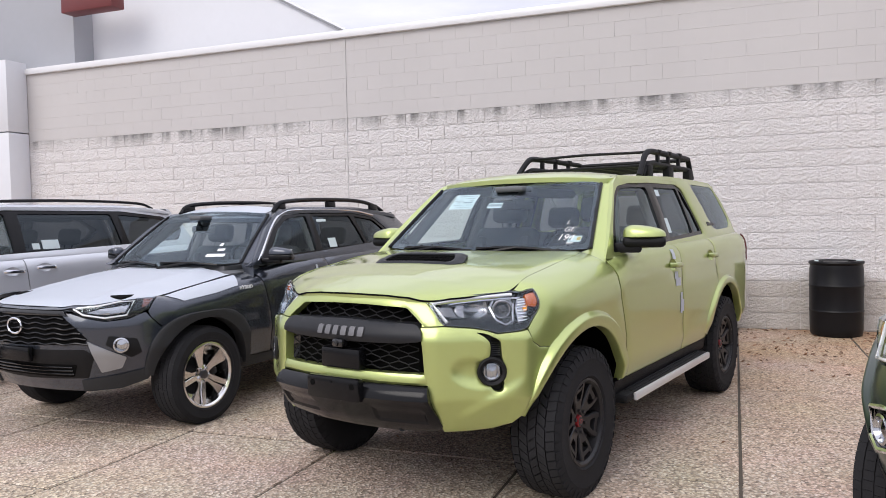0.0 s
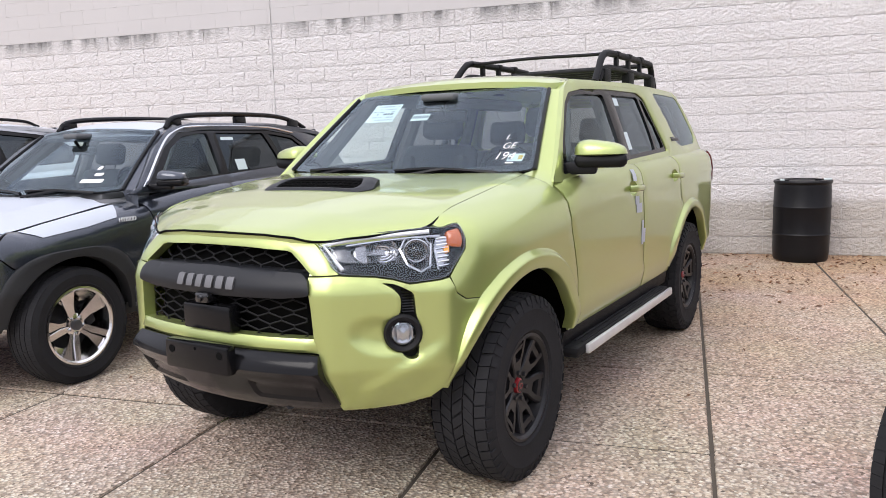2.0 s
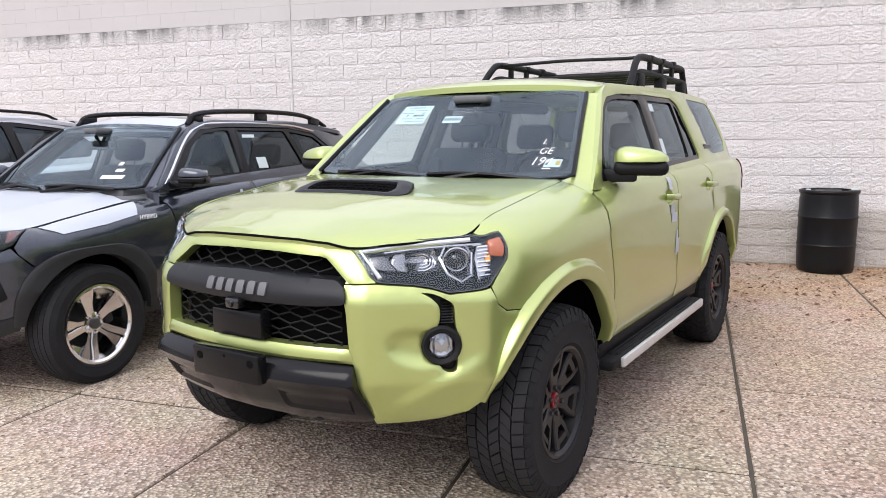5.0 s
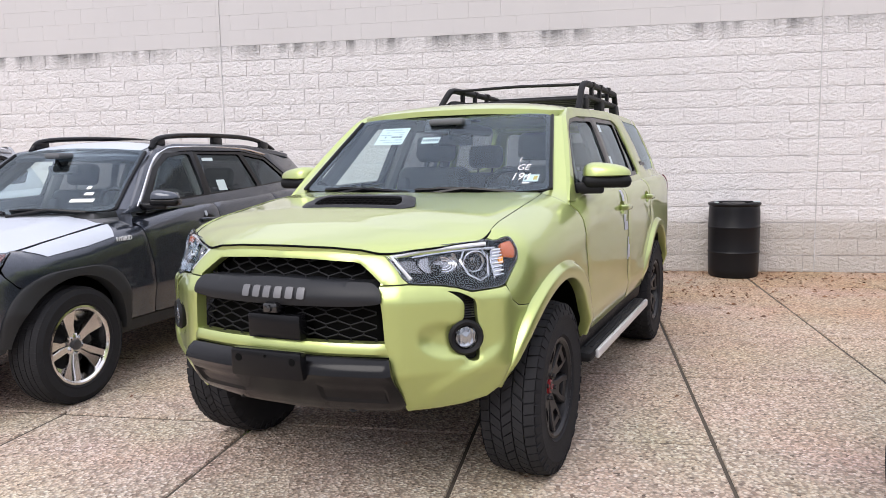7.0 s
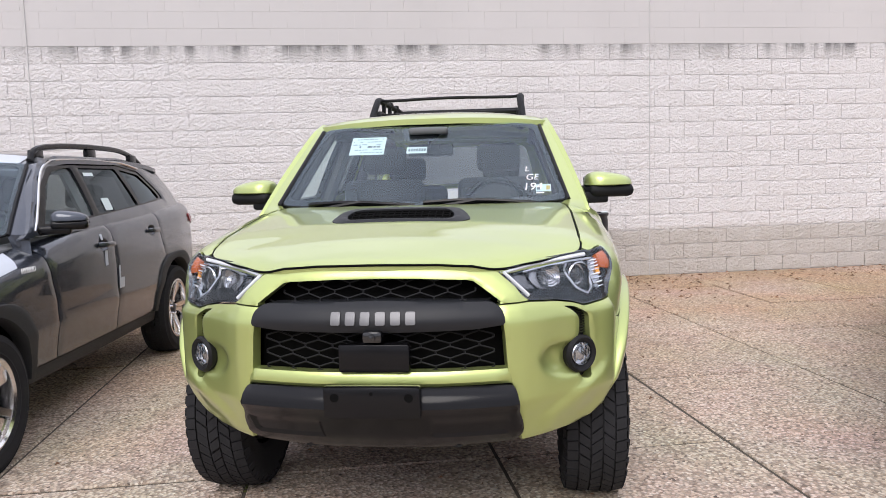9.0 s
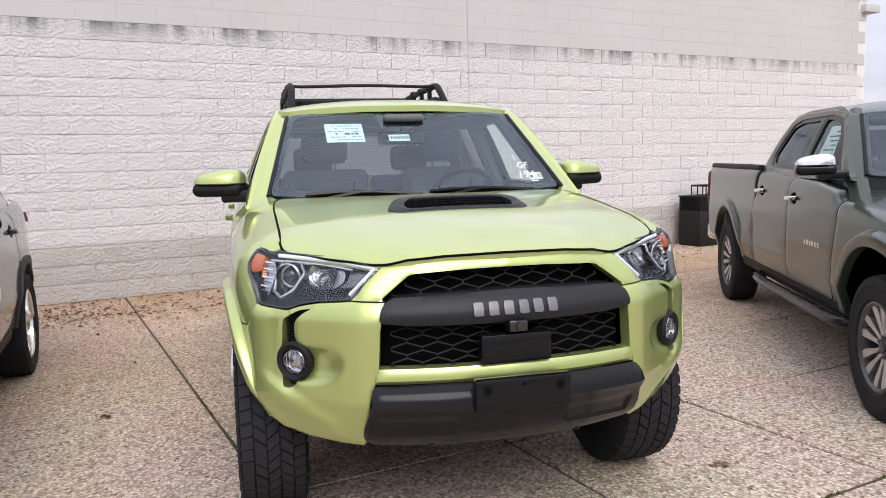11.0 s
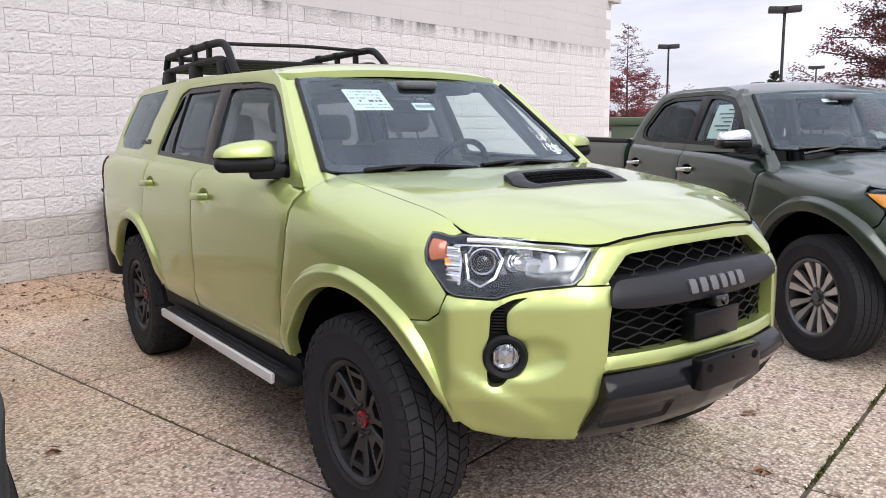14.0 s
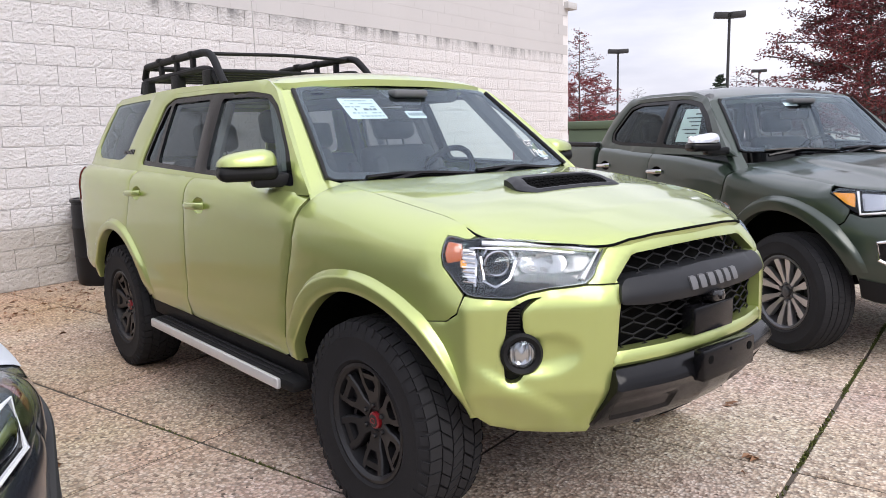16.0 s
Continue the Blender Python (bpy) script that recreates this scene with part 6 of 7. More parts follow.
def grey_crossover(m):
    root = thing("crossover", m, "dark grey hybrid crossover with white film on its bonnet", "car")
    surf, U, G, W, H, S = vehicle(GREY_CAR, root)
    wheel_set(root, [(0.80, -0.09, 20), (0.80, 2.67, 50), (-0.80, -0.09, 0), (-0.80, 2.67, 10)], 0.362, 0.225, 0.236, "five", False)
    mirrors(root, (0.885, 0.68, 1.215), (0.20, 0.11, 0.135), GREY_PAINT, SATIN_BLACK, 16)
    # nose
    sym = lambda h: h + [(-u, z) for u, z in h[::-1]]
    skin = sym([(0.0, 0.905), (0.30, 0.895), (0.46, 0.885), (0.56, 0.855), (0.70, 0.825), (0.85, 0.835), (0.965, 0.875), (0.996, 0.835), (1.060, 0.768), (1.125, 0.735), (1.20, 0.735), (1.095, 0.64), (1.022, 0.50), (0.985, 0.40), (0.80, 0.355), (0.50, 0.345), (0.0, 0.345)])[:-1]
    skin = [p for i, p in enumerate(skin) if i == 0 or abs(p[0] - skin[i - 1][0]) + abs(p[1] - skin[i - 1][1]) > 1e-6]
    part("front_bumper", patch(surf, skin, step=0.03, thick=0.05), GREY_PAINT, root)
    grille = sym([(0.0, 0.885), (0.40, 0.870), (0.50, 0.80), (0.585, 0.715), (0.60, 0.68), (0.0, 0.665)])
    # near-black sheet laid on the skin, painting the shade of the opening
    part("grille_backing", patch(surf, grille[:-1], step=0.04, thick=0.0, off=0.004), CAVITY_SHADE, root)
    bm = bmesh.new()
    for k in range(6):
        z = 0.685 + 0.034 * k
        lim = lerp(z, (0.66, 0.72, 0.80, 0.87), (0.60, 0.58, 0.50, 0.40))
        tube(bm, [surf(u, z + 0.006 * math.sin(40 * u), 0.014) for u in np.linspace(-lim, lim, 41)], 0.006, 5)
    part("grille_mesh", bm, SATIN_BLACK, root)
    layer("grille_frame", GLOSS_BLACK, root, surf, [(-0.44, 0.875), (0.44, 0.875), (0.40, 0.905), (-0.40, 0.905)], 0.016, mirror=False)
    x, y, z = surf(0, 0.80, 0.02)
    bm = bmesh.new()
    ring = [(0.075 * math.cos(t), 0, 0.052 * math.sin(t)) for t in np.linspace(0, 2 * math.pi, 29)]
    tube(bm, ring, 0.009, 6, pose(0, y - 0.005, z))
    part("oval_emblem", bm, CHROME, root, "chrome oval emblem")
    low = sym([(0.0, 0.64), (0.56, 0.645), (0.63, 0.60), (0.56, 0.44), (0.0, 0.425)])
    part("lower_intake", patch(surf, low[:-1], step=0.04, thick=0.02, off=0.006), BLACK_PLASTIC, root)
    part("plate_bracket", box(bmesh.new(), -0.16, 0.16, -1.00, -0.955, 0.56, 0.66, 0.01), SATIN_BLACK, root, "empty black plate bracket")
    # no opening here: a near-black sheet paints its shade on the intake
    part("intake_shade", patch(surf, rounded([(-0.45, 0.45), (0.45, 0.45), (0.50, 0.54), (-0.50, 0.54)], 0.02), step=0.04, thick=0.0, off=0.012), CAVITY_SHADE, root)
    bm = bmesh.new()
    for k in range(3):
        tube(bm, [surf(u, 0.47 + 0.025 * k, 0.016) for u in np.linspace(-0.46, 0.46, 21)], 0.005, 5)
    part("intake_slat", bm, SATIN_BLACK, root)
    layer("chin_trim", material("silver_bumper_trim", (0.34, 0.35, 0.37), 0.4, 0.6, vary=0.06), root, surf, [(0.585, 0.70), (0.66, 0.66), (0.83, 0.575), (0.80, 0.50), (0.66, 0.475), (0.63, 0.56)], 0.014, "silver bumper corner trim")
    layer("chin_trim", CLADDING, root, surf, [(0.50, 0.425), (0.80, 0.455), (1.010, 0.490), (0.985, 0.400), (0.80, 0.352), (0.5, 0.342)], 0.012, "charcoal plastic bumper foot")
    layer("fog_recess", BLACK_PLASTIC, root, surf, [(0.72, 0.73), (0.90, 0.70), (0.93, 0.60), (0.86, 0.57), (0.70, 0.67)], 0.008)
    for s in (1, -1):
        x, y, z = surf(0.80, 0.665, 0.0)
        mm = Matrix.Diagonal((s, 1, 1, 1)) @ pose(x, y, z, 0, 0, -48)
        bm = bmesh.new()
        lathe(bm, [(0.050, 0.0), (0.052, 0.026), (0.042, 0.030), (0.036, 0.012), (0.0, 0.022)], 28, mm)
        part("fog_lamp", bm, REFLECTOR, root)
    lamp = [(0.450, 0.920), (0.53, 0.868), (0.70, 0.832), (0.86, 0.845), (0.98, 0.893), (1.022, 0.948), (1.076, 1.008), (1.00, 1.005), (0.80, 0.975), (0.60, 0.942)]
    for mir in (False, True):
        s = -1 if mir else 1
        body = part("headlamp", patch(surf, rounded(lamp, 0.01, 3), step=0.03, thick=0.03, off=0.004, mirror=mir), SATIN_BLACK, root, "slim headlamp with white light guide")
        P3 = lambda u, z, o: tuple(c * (s if i == 0 else 1) for i, c in enumerate(surf(u, z, o)))
        bm = bmesh.new()
        tube(bm, [P3(u, z, 0.012) for u, z in ((0.490, 0.915), (0.56, 0.878), (0.70, 0.852), (0.84, 0.865), (0.895, 0.955), (0.80, 0.955), (0.66, 0.930), (0.51, 0.920))], 0.0065, 6)
        part("light_guide", bm, LAMP_WHITE, body)
        bm = patch(surf, rounded([(0.58, 0.890), (0.72, 0.868), (0.83, 0.882), (0.86, 0.93), (0.68, 0.912)], 0.01, 3), step=0.02, thick=0.01, off=0.008, mirror=mir)
        part("reflector", bm, REFLECTOR, body)
        bm = patch(surf, rounded([(0.94, 0.905), (0.98, 0.920), (1.045, 0.985), (0.97, 0.985)], 0.008, 3), step=0.02, thick=0.01, off=0.008, mirror=mir)
        part("side_marker", bm, DARK_AMBER, body, "dark amber side marker")
        bm = patch(surf, rounded(lamp, 0.01, 3), step=0.03, thick=0.0, off=0.020, edge=0.012, mirror=mir)
        part("lamp_lens", bm, LENS, body).visible_shadow = False
    # films: bonnet, wings, roof front
    film = curve([(0, -0.880), (0.25, -0.865), (0.42, -0.822), (0.545, -0.722), (0.672, -0.545), (0.736, -0.36), (0.752, -0.1), (0.752, 0.2), (0.742, 0.36)], 5)
    loop = [tuple(p) for p in film] + [(-p[0], p[1]) for p in film[::-1][:-1]]
    part("bonnet_film", patch(H, loop, step=0.05, thick=0.0015, edge=0.0, off=0.0045), WHITE_FILM, root, "white protective film over the bonnet")
    both("wing_film", WHITE_FILM, root, surf, S([(-0.37, 1.042), (-0.27, 0.930), (0.02, 0.945), (0.26, 0.990), (0.34, 1.130), (0.15, 1.092), (0.0, 1.068), (-0.2, 1.054)]), "white protective film on the wing", step=0.04, thick=0.0015, edge=0.0, off=0.0045)
    RR = lambda x, y, off: (x, y, GREY_CAR["roof"](x, y) + off)
    part("roof_film", patch(RR, [(-0.54, 0.99), (0, 0.90), (0.54, 0.99), (0.52, 1.20), (-0.52, 1.20)], step=0.05, thick=0.0015, edge=0.0, off=0.0045), WHITE_FILM, root, "white protective film on the roof front")
    # chrome line over the windows
    for s in (1, -1):
        bm = bmesh.new()
        line = curve([(0.56, 1.162), (0.88, 1.445), (1.09, 1.552), (1.35, 1.582), (2.15, 1.577), (2.55, 1.527)], 6)
        tube(bm, [(s * (G(p[0], p[1], 0.004)[0]), p[0], p[1]) for p in line], 0.008, 6)
        part("chrome_moulding", bm, CHROME, root)
        # roof rails
        bm = bmesh.new()
        rr = lambda y: GREY_CAR["roof"](0.56, y)
        tube(bm, [tuple(p) for p in curve([(s * 0.57, 1.08, rr(1.08) + 0.005), (s * 0.565, 1.20, rr(1.20) + 0.060), (s * 0.56, 1.7, rr(1.7) + 0.070), (s * 0.555, 2.4, rr(2.4) + 0.070), (s * 0.55, 2.75, rr(2.75) + 0.045), (s * 0.55, 2.92, rr(2.92) + 0.004)], 6)], 0.020, 8)
        for y in (1.18, 1.95, 2.72):
            box(bm, s * 0.56 - 0.02, s * 0.56 + 0.02, y - 0.07, y + 0.07, rr(y) - 0.01, rr(y) + 0.055, 0.012)
        part("roof_rail", bm, SATIN_BLACK, root, "black raised roof rail")
    # papers and strips on the driver's flank
    pads(root, surf, [(U(1.24), U(1.27), 1.05, 1.09), (U(1.27), U(1.31), 0.88, 0.98), (U(1.475), U(1.50), 0.70, 0.86), (U(1.49), U(1.56), 0.70, 0.77)])
    for y0, y1, z0, z1 in ((1.55, 1.70, 1.475, 1.500), (1.60, 1.72, 1.235, 1.320)):
        part("window_label", patch(G, [(y0, z0), (y1, z0), (y1 + 0.01, z1), (y0 + 0.01, z1)], step=0.06, thick=0.0, edge=0, off=-0.0165), PAPER, root, "white paper label on the window")
    # word on the wing
    txt = bpy.data.curves.new("wing_word", "FONT")
    txt.body, txt.size, txt.extrude, txt.align_x = "HYBRID", 0.042, 0.002, "CENTER"
    tob = new("wing_word", txt)
    me = bpy.data.meshes.new_from_object(tob)
    bpy.data.objects.remove(tob)
    ob = new("wing_word", me)
    # plain white instead of chrome: the mirrored sky is put into the colour
    me.materials.append(LAMP_WHITE)
    ob.parent = root
    p = surf(U(0.33), 0.955, 0.006)
    ob.matrix_basis = Matrix.Translation(p) @ pose(0, 0, 0, 90, 0, 90)
    ob["label"] = "chrome word on the wing, its sky reflection painted white"
    # writing at the foot of the windscreen, too blurred to read
    marks = [(0.40, 1.20, 0.16, 0.022), (0.46, 1.245, 0.06, 0.018), (0.44, 1.285, 0.03, 0.02)]
    for x0, z0, w, h in marks:
        part("windscreen_mark", patch(W, [(x0, z0), (x0 + w, z0), (x0 + w, z0 + h), (x0, z0 + h)], step=0.05, thick=0, edge=0, off=0.003), CHALK, root, "white paint pen mark")
    part("tailgate", patch(surf, [(U(3.30), 0.55), (6.0, 0.55), (6.0, 1.18), (U(3.30), 1.18)], step=0.08), GREY_PAINT, root)
    part("tailgate", patch(surf, [(U(3.30), 0.55), (6.0, 0.55), (6.0, 1.18), (U(3.30), 1.18)], step=0.08, mirror=True), GREY_PAINT, root)
    both("tail_lamp", RED, root, surf, rounded([(U(3.16), 1.13), (U(3.40), 1.10), (U(3.40), 1.02), (U(3.18), 1.06)], 0.02), off=0.015)
    part("rear_bumper", box(bmesh.new(), -0.80, 0.80, 3.40, 3.64, 0.38, 0.62, 0.05), BLACK_PLASTIC, root)
    return root


# ---- army green pickup ----
def green_bonnet(x, y):
    zc = lerp(y, (-0.86, -0.80, -0.7, -0.5, -0.2, 0.2, 0.7), (1.03, 1.085, 1.115, 1.150, 1.195, 1.235, 1.275))
    a = abs(x)
    return zc - 0.060 * (a / 0.74) ** 2.2 - 0.020 * min(1.0, max(0.0, (a - 0.36) / 0.10)) ** 2


GREEN_V1 = ((-0.9, -0.3, 0.4, 1.0, 2.3, 2.5, 4.5), (1.02, 1.00, 1.08, 1.14, 1.19, 1.22, 1.22))
GREEN_CAR = dict(
    plan=[(0, -0.93), (0.25, -0.915), (0.5, -0.86), (0.68, -0.75), (0.80, -0.60), (0.875, -0.42), (0.915, -0.22), (0.925, 0.0), (0.925, 0.4), (0.925, 1.4), (0.925, 2.6), (0.925, 3.6), (0.92, 4.3), (0.88, 4.46), (0.70, 4.50), (0.0, 4.50)],
    flank=winged(flank(*GREEN_V1, 0.10, 0.09, 0.022, 0.35), *GREEN_V1, lambda y: (lerp(y, (-0.4, -0.2, 0.1, 0.35, 0.52), (0.756, 0.776, 0.776, 0.761, 0.746)), green_bonnet(0.765, y)), -0.44, 0.58),
    wing_v=GREEN_V1, axle=-0.09, wheelbase=3.44, hub=0.425, arch=0.50, sill=0.50, rear_low=0.56, tail=4.48, nose=-0.93, paint=GREEN_PAINT,
    # handle cups are near-black, the shade in them painted as colour
    top_y=(-0.45, -0.3, 0.4, 0.5), top_v=(1.20, 1.20, 1.28, 1.29), handles=((1.35, 1.10), (2.20, 1.12)), handle_mat=CHROME, cup_mat=CAVITY_SHADE, seams=(0.46, 1.50, 2.34), lamp_y=-0.47,
    fender_nose=[(1.105, 0.874), (1.06, 0.856), (1.03, 0.862), (1.005, 0.880), (0.982, 0.935), (0.985, 0.955), (1.105, 1.045), (1.11, 1.09)],
    fender_arc=118, belt_y=(0.4, 1.6, 2.4, 4.5), belt_v=(1.262, 1.282, 1.315, 1.33), rear_door_foot=2.30, rear_door_arc=163,
    flare_mat=GREEN_PAINT, flare_front=(4, 164), flare_rear=(4, 174), flare_w=0.085, flare_off=0.040, flare_label="green wheel arch flare", rocker_mat=BLACK_PLASTIC,
    floor_top=1.06, bonnet=green_bonnet, quarter=False,
    bonnet_edge=[(0, -0.85), (0.25, -0.83), (0.45, -0.78), (0.58, -0.67), (0.70, -0.52), (0.75, -0.40), (0.77, -0.2), (0.77, 0.1), (0.755, 0.35), (0.74, 0.52), (0.60, 0.45), (0.35, 0.38), (0, 0.355)],
    screen=lambda x, z: 0.37 + (z - 1.24) * 1.15 + 0.26 * x * x - 0.2 * (z - 1.24) * (1.68 - z), screen_edge=((0.735, 1.275), (0.625, 1.670)),
    cabin=lambda y, z: 0.865 - (z - 1.27) * 0.36 - 0.2 * (z - 1.27) ** 2 - 0.05 * max(0.0, (1.0 - y)) ** 2,
    cabin_out=rounded([(0.46, 1.25), (0.55, 1.28), (0.88, 1.56), (1.03, 1.68), (1.25, 1.735), (1.9, 1.740), (2.18, 1.715), (2.34, 1.55), (2.44, 1.27), (1.8, 1.24)], 0.04, 3),
    dlo=rounded([(0.66, 1.283), (0.92, 1.54), (1.08, 1.645), (1.30, 1.682), (1.98, 1.680), (2.13, 1.64), (2.275, 1.415), (2.24, 1.330), (2.06, 1.305)], 0.03, 4), dlo_mat=SATIN_BLACK,
    panes=[rounded([(0.76, 1.310), (0.97, 1.52), (1.11, 1.615), (1.30, 1.648), (1.41, 1.650), (1.40, 1.322)], 0.03, 4), rounded([(1.50, 1.325), (1.53, 1.650), (1.95, 1.648), (2.10, 1.615), (2.235, 1.41), (2.20, 1.350), (2.06, 1.335)], 0.025, 4)],
    quarter_glass=None,
    roof=lambda x, y: 1.775 - 0.055 * (abs(x) / 0.66) ** 2.4 - 0.085 * max(0.0, (1.40 - y) / 0.45) ** 2 - 0.05 * max(0.0, (y - 1.8) / 0.5) ** 2,
    roof_edge=[(-0.675, 1.10), (-0.61, 0.985), (-0.33, 0.92), (0, 0.90), (0.33, 0.92), (0.61, 0.985), (0.675, 1.10), (0.675, 2.20), (0.45, 2.29), (-0.45, 2.29), (-0.675, 2.20)],
    rear_glass=(2.42, 2.27, 1.30, 1.62, 0.60), rear_dark=True, dash=(0.40, 0.86, 1.17), seat_y=1.40, seat_w=0.37, row=0.74, seat_top=1.38, mirror_in=(0.86, 1.53),
    pillars=[(0.66, 1.25, 1.05, 1.68), (1.45, 1.2, 1.48, 1.70), (2.25, 1.2, 2.15, 1.68), (1.1, 1.69, 2.2, 1.69)])


def green_pickup(m):
    root = thing("pickup_truck", m, "army green double cab pickup truck with chrome mirrors", "pickup")
    P = GREEN_CAR
    surf, U, G, W, H, S = vehicle(P, root)
    wheel_set(root, [(-0.812, -0.13, 8), (-0.812, 3.44, 30), (0.812, -0.13, 0), (0.812, 3.44, 10)], 0.388, 0.250, 0.236, "many", False)
    mirrors(root, (0.905, 0.60, 1.345), (0.23, 0.13, 0.16), CHROME, SATIN_BLACK, 6, "chrome mirror cap")
    # bed
    hub, ra, wb = P["hub"], P["arch"], P["wheelbase"]
    arc_r = arc(wb, hub, ra, 180 - math.degrees(math.asin((0.5 - hub) / ra)), math.degrees(math.asin((0.56 - hub) / ra)), 26)
    side = [(2.425, 1.30), (2.425, 0.50)] + arc_r + [(4.40, 0.58), (4.46, 0.8), (4.46, 1.31), (3.5, 1.315)]
    both("bed_side", P["paint"], root, surf, S(side), "green cargo bed side", step=0.04, thick=0.05)
    for s in (1, -1):
        bm = bmesh.new()
        tube(bm, [surf(U(y), 1.318, 0.0) for y in (2.44, 3.0, 3.6, 4.44)], 0.028, 8, Matrix.Diagonal((s, 1, 1, 1)))
        part("bed_rail", bm, BLACK_PLASTIC, root, "black bed rail cap")
    bm = bmesh.new()
    box(bm, -0.72, 0.72, 2.46, 4.42, 0.66, 0.70)
    for s in (1, -1):
        box(bm, s * 0.70, s * 0.76, 2.46, 4.42, 0.66, 1.27)
    box(bm, -0.76, 0.76, 2.44, 2.49, 0.66, 1.27)
    part("bed_liner", bm, BLACK_PLASTIC, root)
    bm = bmesh.new()
    box(bm, -0.76, 0.76, 4.40, 4.47, 0.66, 1.29, 0.02)
    part("tailgate", bm, P["paint"], root)
    bm = bmesh.new()
    box(bm, -0.88, 0.88, 4.42, 4.66, 0.48, 0.66, 0.04)
    part("rear_bumper", bm, CHROME, root)
    both("tail_lamp", RED, root, surf, rounded([(U(4.40), 1.24), (U(4.46) + 0.06, 1.24), (U(4.46) + 0.06, 0.90), (U(4.42), 0.90)], 0.02), off=0.02)
    # step bars
    for s in (1, -1):
        bm = bmesh.new()
        tube(bm, [tuple(p) for p in curve([(s * 0.80, 0.36, 0.43), (s * 0.92, 0.46, 0.405), (s * 0.935, 1.3, 0.40), (s * 0.93, 2.2, 0.40), (s * 0.80, 2.32, 0.43)], 6)], 0.048, 10, None, 0.7)
        part("step_bar", bm, SATIN_BLACK, root, "black oval step bar")
    # letters on the door as plain blocks
    for mir in (False, True):
        for k in range(6):
            y = 0.78 + 0.052 * k
            part("door_emblem_block", patch(surf, [(U(y), 0.805), (U(y + 0.036), 0.805), (U(y + 0.036), 0.838), (U(y), 0.838)], step=0.04, thick=0.006, edge=0.001, off=0.006, mirror=mir), CHROME, root, "chrome emblem block")
    # nose
    skin = [(0.0, 1.03), (0.30, 1.02), (0.50, 0.995), (0.60, 0.955), (0.72, 0.925), (0.90, 0.905), (0.975, 0.928), (0.998, 0.874), (1.025, 0.854), (1.06, 0.848), (1.085, 0.858), (0.990, 0.72), (0.935, 0.62), (0.905, 0.52), (0.895, 0.42), (0.80, 0.395), (0.55, 0.385), (0.0, 0.385)]
    full = skin + [(-u, z) for u, z in skin[::-1] if u]
    part("front_bumper", patch(surf, full, step=0.03, thick=0.05), GREEN_PAINT, root)
    g = [(0.0, 1.0), (0.36, 0.985), (0.50, 0.90), (0.54, 0.76), (0.44, 0.66), (0.0, 0.655)]
    # near-black sheet on the bumper paints the shade behind the slats
    part("grille_backing", patch(surf, g + [(-u, z) for u, z in g[::-1] if u], step=0.04, thick=0.02, off=0.006), CAVITY_SHADE, root)
    bm = bmesh.new()
    for k in range(7):
        z = 0.69 + 0.042 * k
        lim = lerp(z, (0.66, 0.76, 0.90, 1.0), (0.43, 0.53, 0.49, 0.34))
        tube(bm, [surf(u, z, 0.016) for u in np.linspace(-lim, lim, 15)], 0.010, 6)
    part("grille_slat", bm, GLOSS_BLACK, root)
    bm = bmesh.new()
    gg = curve(g, 4)
    tube(bm, [surf(u, z, 0.012) for u, z in gg], 0.012, 6)
    tube(bm, [surf(-u, z, 0.012) for u, z in gg], 0.012, 6)
    part("grille_frame", bm, CHROME, root)
    low = [(0.0, 0.60), (0.50, 0.605), (0.64, 0.58), (0.60, 0.47), (0.0, 0.46)]
    part("lower_intake", patch(surf, low + [(-u, z) for u, z in low[::-1] if u], step=0.04, thick=0.02, off=0.006), BLACK_PLASTIC, root)
    layer("fog_recess", SATIN_BLACK, root, surf, [(0.57, 0.785), (0.69, 0.795), (0.81, 0.77), (0.80, 0.67), (0.73, 0.635), (0.61, 0.655)], 0.006)
    for s in (1, -1):
        bm = bmesh.new()
        tube(bm, [tuple(c * (s if i == 0 else 1) for i, c in enumerate(surf(u, z, 0.012))) for u, z in ((0.57, 0.785), (0.69, 0.795), (0.81, 0.77), (0.80, 0.67), (0.73, 0.635), (0.61, 0.655), (0.57, 0.785))], 0.011, 6)
        part("fog_bezel", bm, CHROME, root, "chrome fog lamp bezel")
        x, y, z = surf(0.695, 0.715, 0.0)
        bm = bmesh.new()
        lathe(bm, [(0.052, 0.0), (0.055, 0.020), (0.046, 0.024), (0.040, 0.008), (0.0, 0.018)], 28, Matrix.Diagonal((s, 1, 1, 1)) @ pose(x, y, z, 0, 0, -52))
        part("fog_lamp", bm, REFLECTOR, root)
    layer("bumper_foot", BLACK_PLASTIC, root, surf, [(0.62, 0.50), (0.905, 0.545), (0.888, 0.425), (0.80, 0.402), (0.60, 0.392)], 0.008)
    lamp = [(0.50, 1.005), (0.60, 0.960), (0.72, 0.935), (0.90, 0.915), (0.98, 0.955), (1.10, 1.045), (1.06, 1.075), (0.80, 1.065), (0.60, 1.040)]
    for mir in (False, True):
        s = -1 if mir else 1
        body = part("headlamp", patch(surf, rounded(lamp, 0.01, 3), step=0.03, thick=0.03, off=0.004, mirror=mir), SATIN_BLACK, root, "headlamp with amber corner")
        part("side_marker", patch(surf, rounded([(0.95, 0.965), (1.0, 0.985), (1.085, 1.048), (0.96, 1.045)], 0.01, 3), step=0.02, thick=0.01, off=0.010, mirror=mir), YELLOW_LENS, body, "amber side marker")
        part("reflector", patch(surf, rounded([(0.72, 0.965), (0.90, 0.945), (0.925, 1.045), (0.76, 1.04)], 0.015, 3), step=0.02, thick=0.01, off=0.010, mirror=mir), REFLECTOR, body)
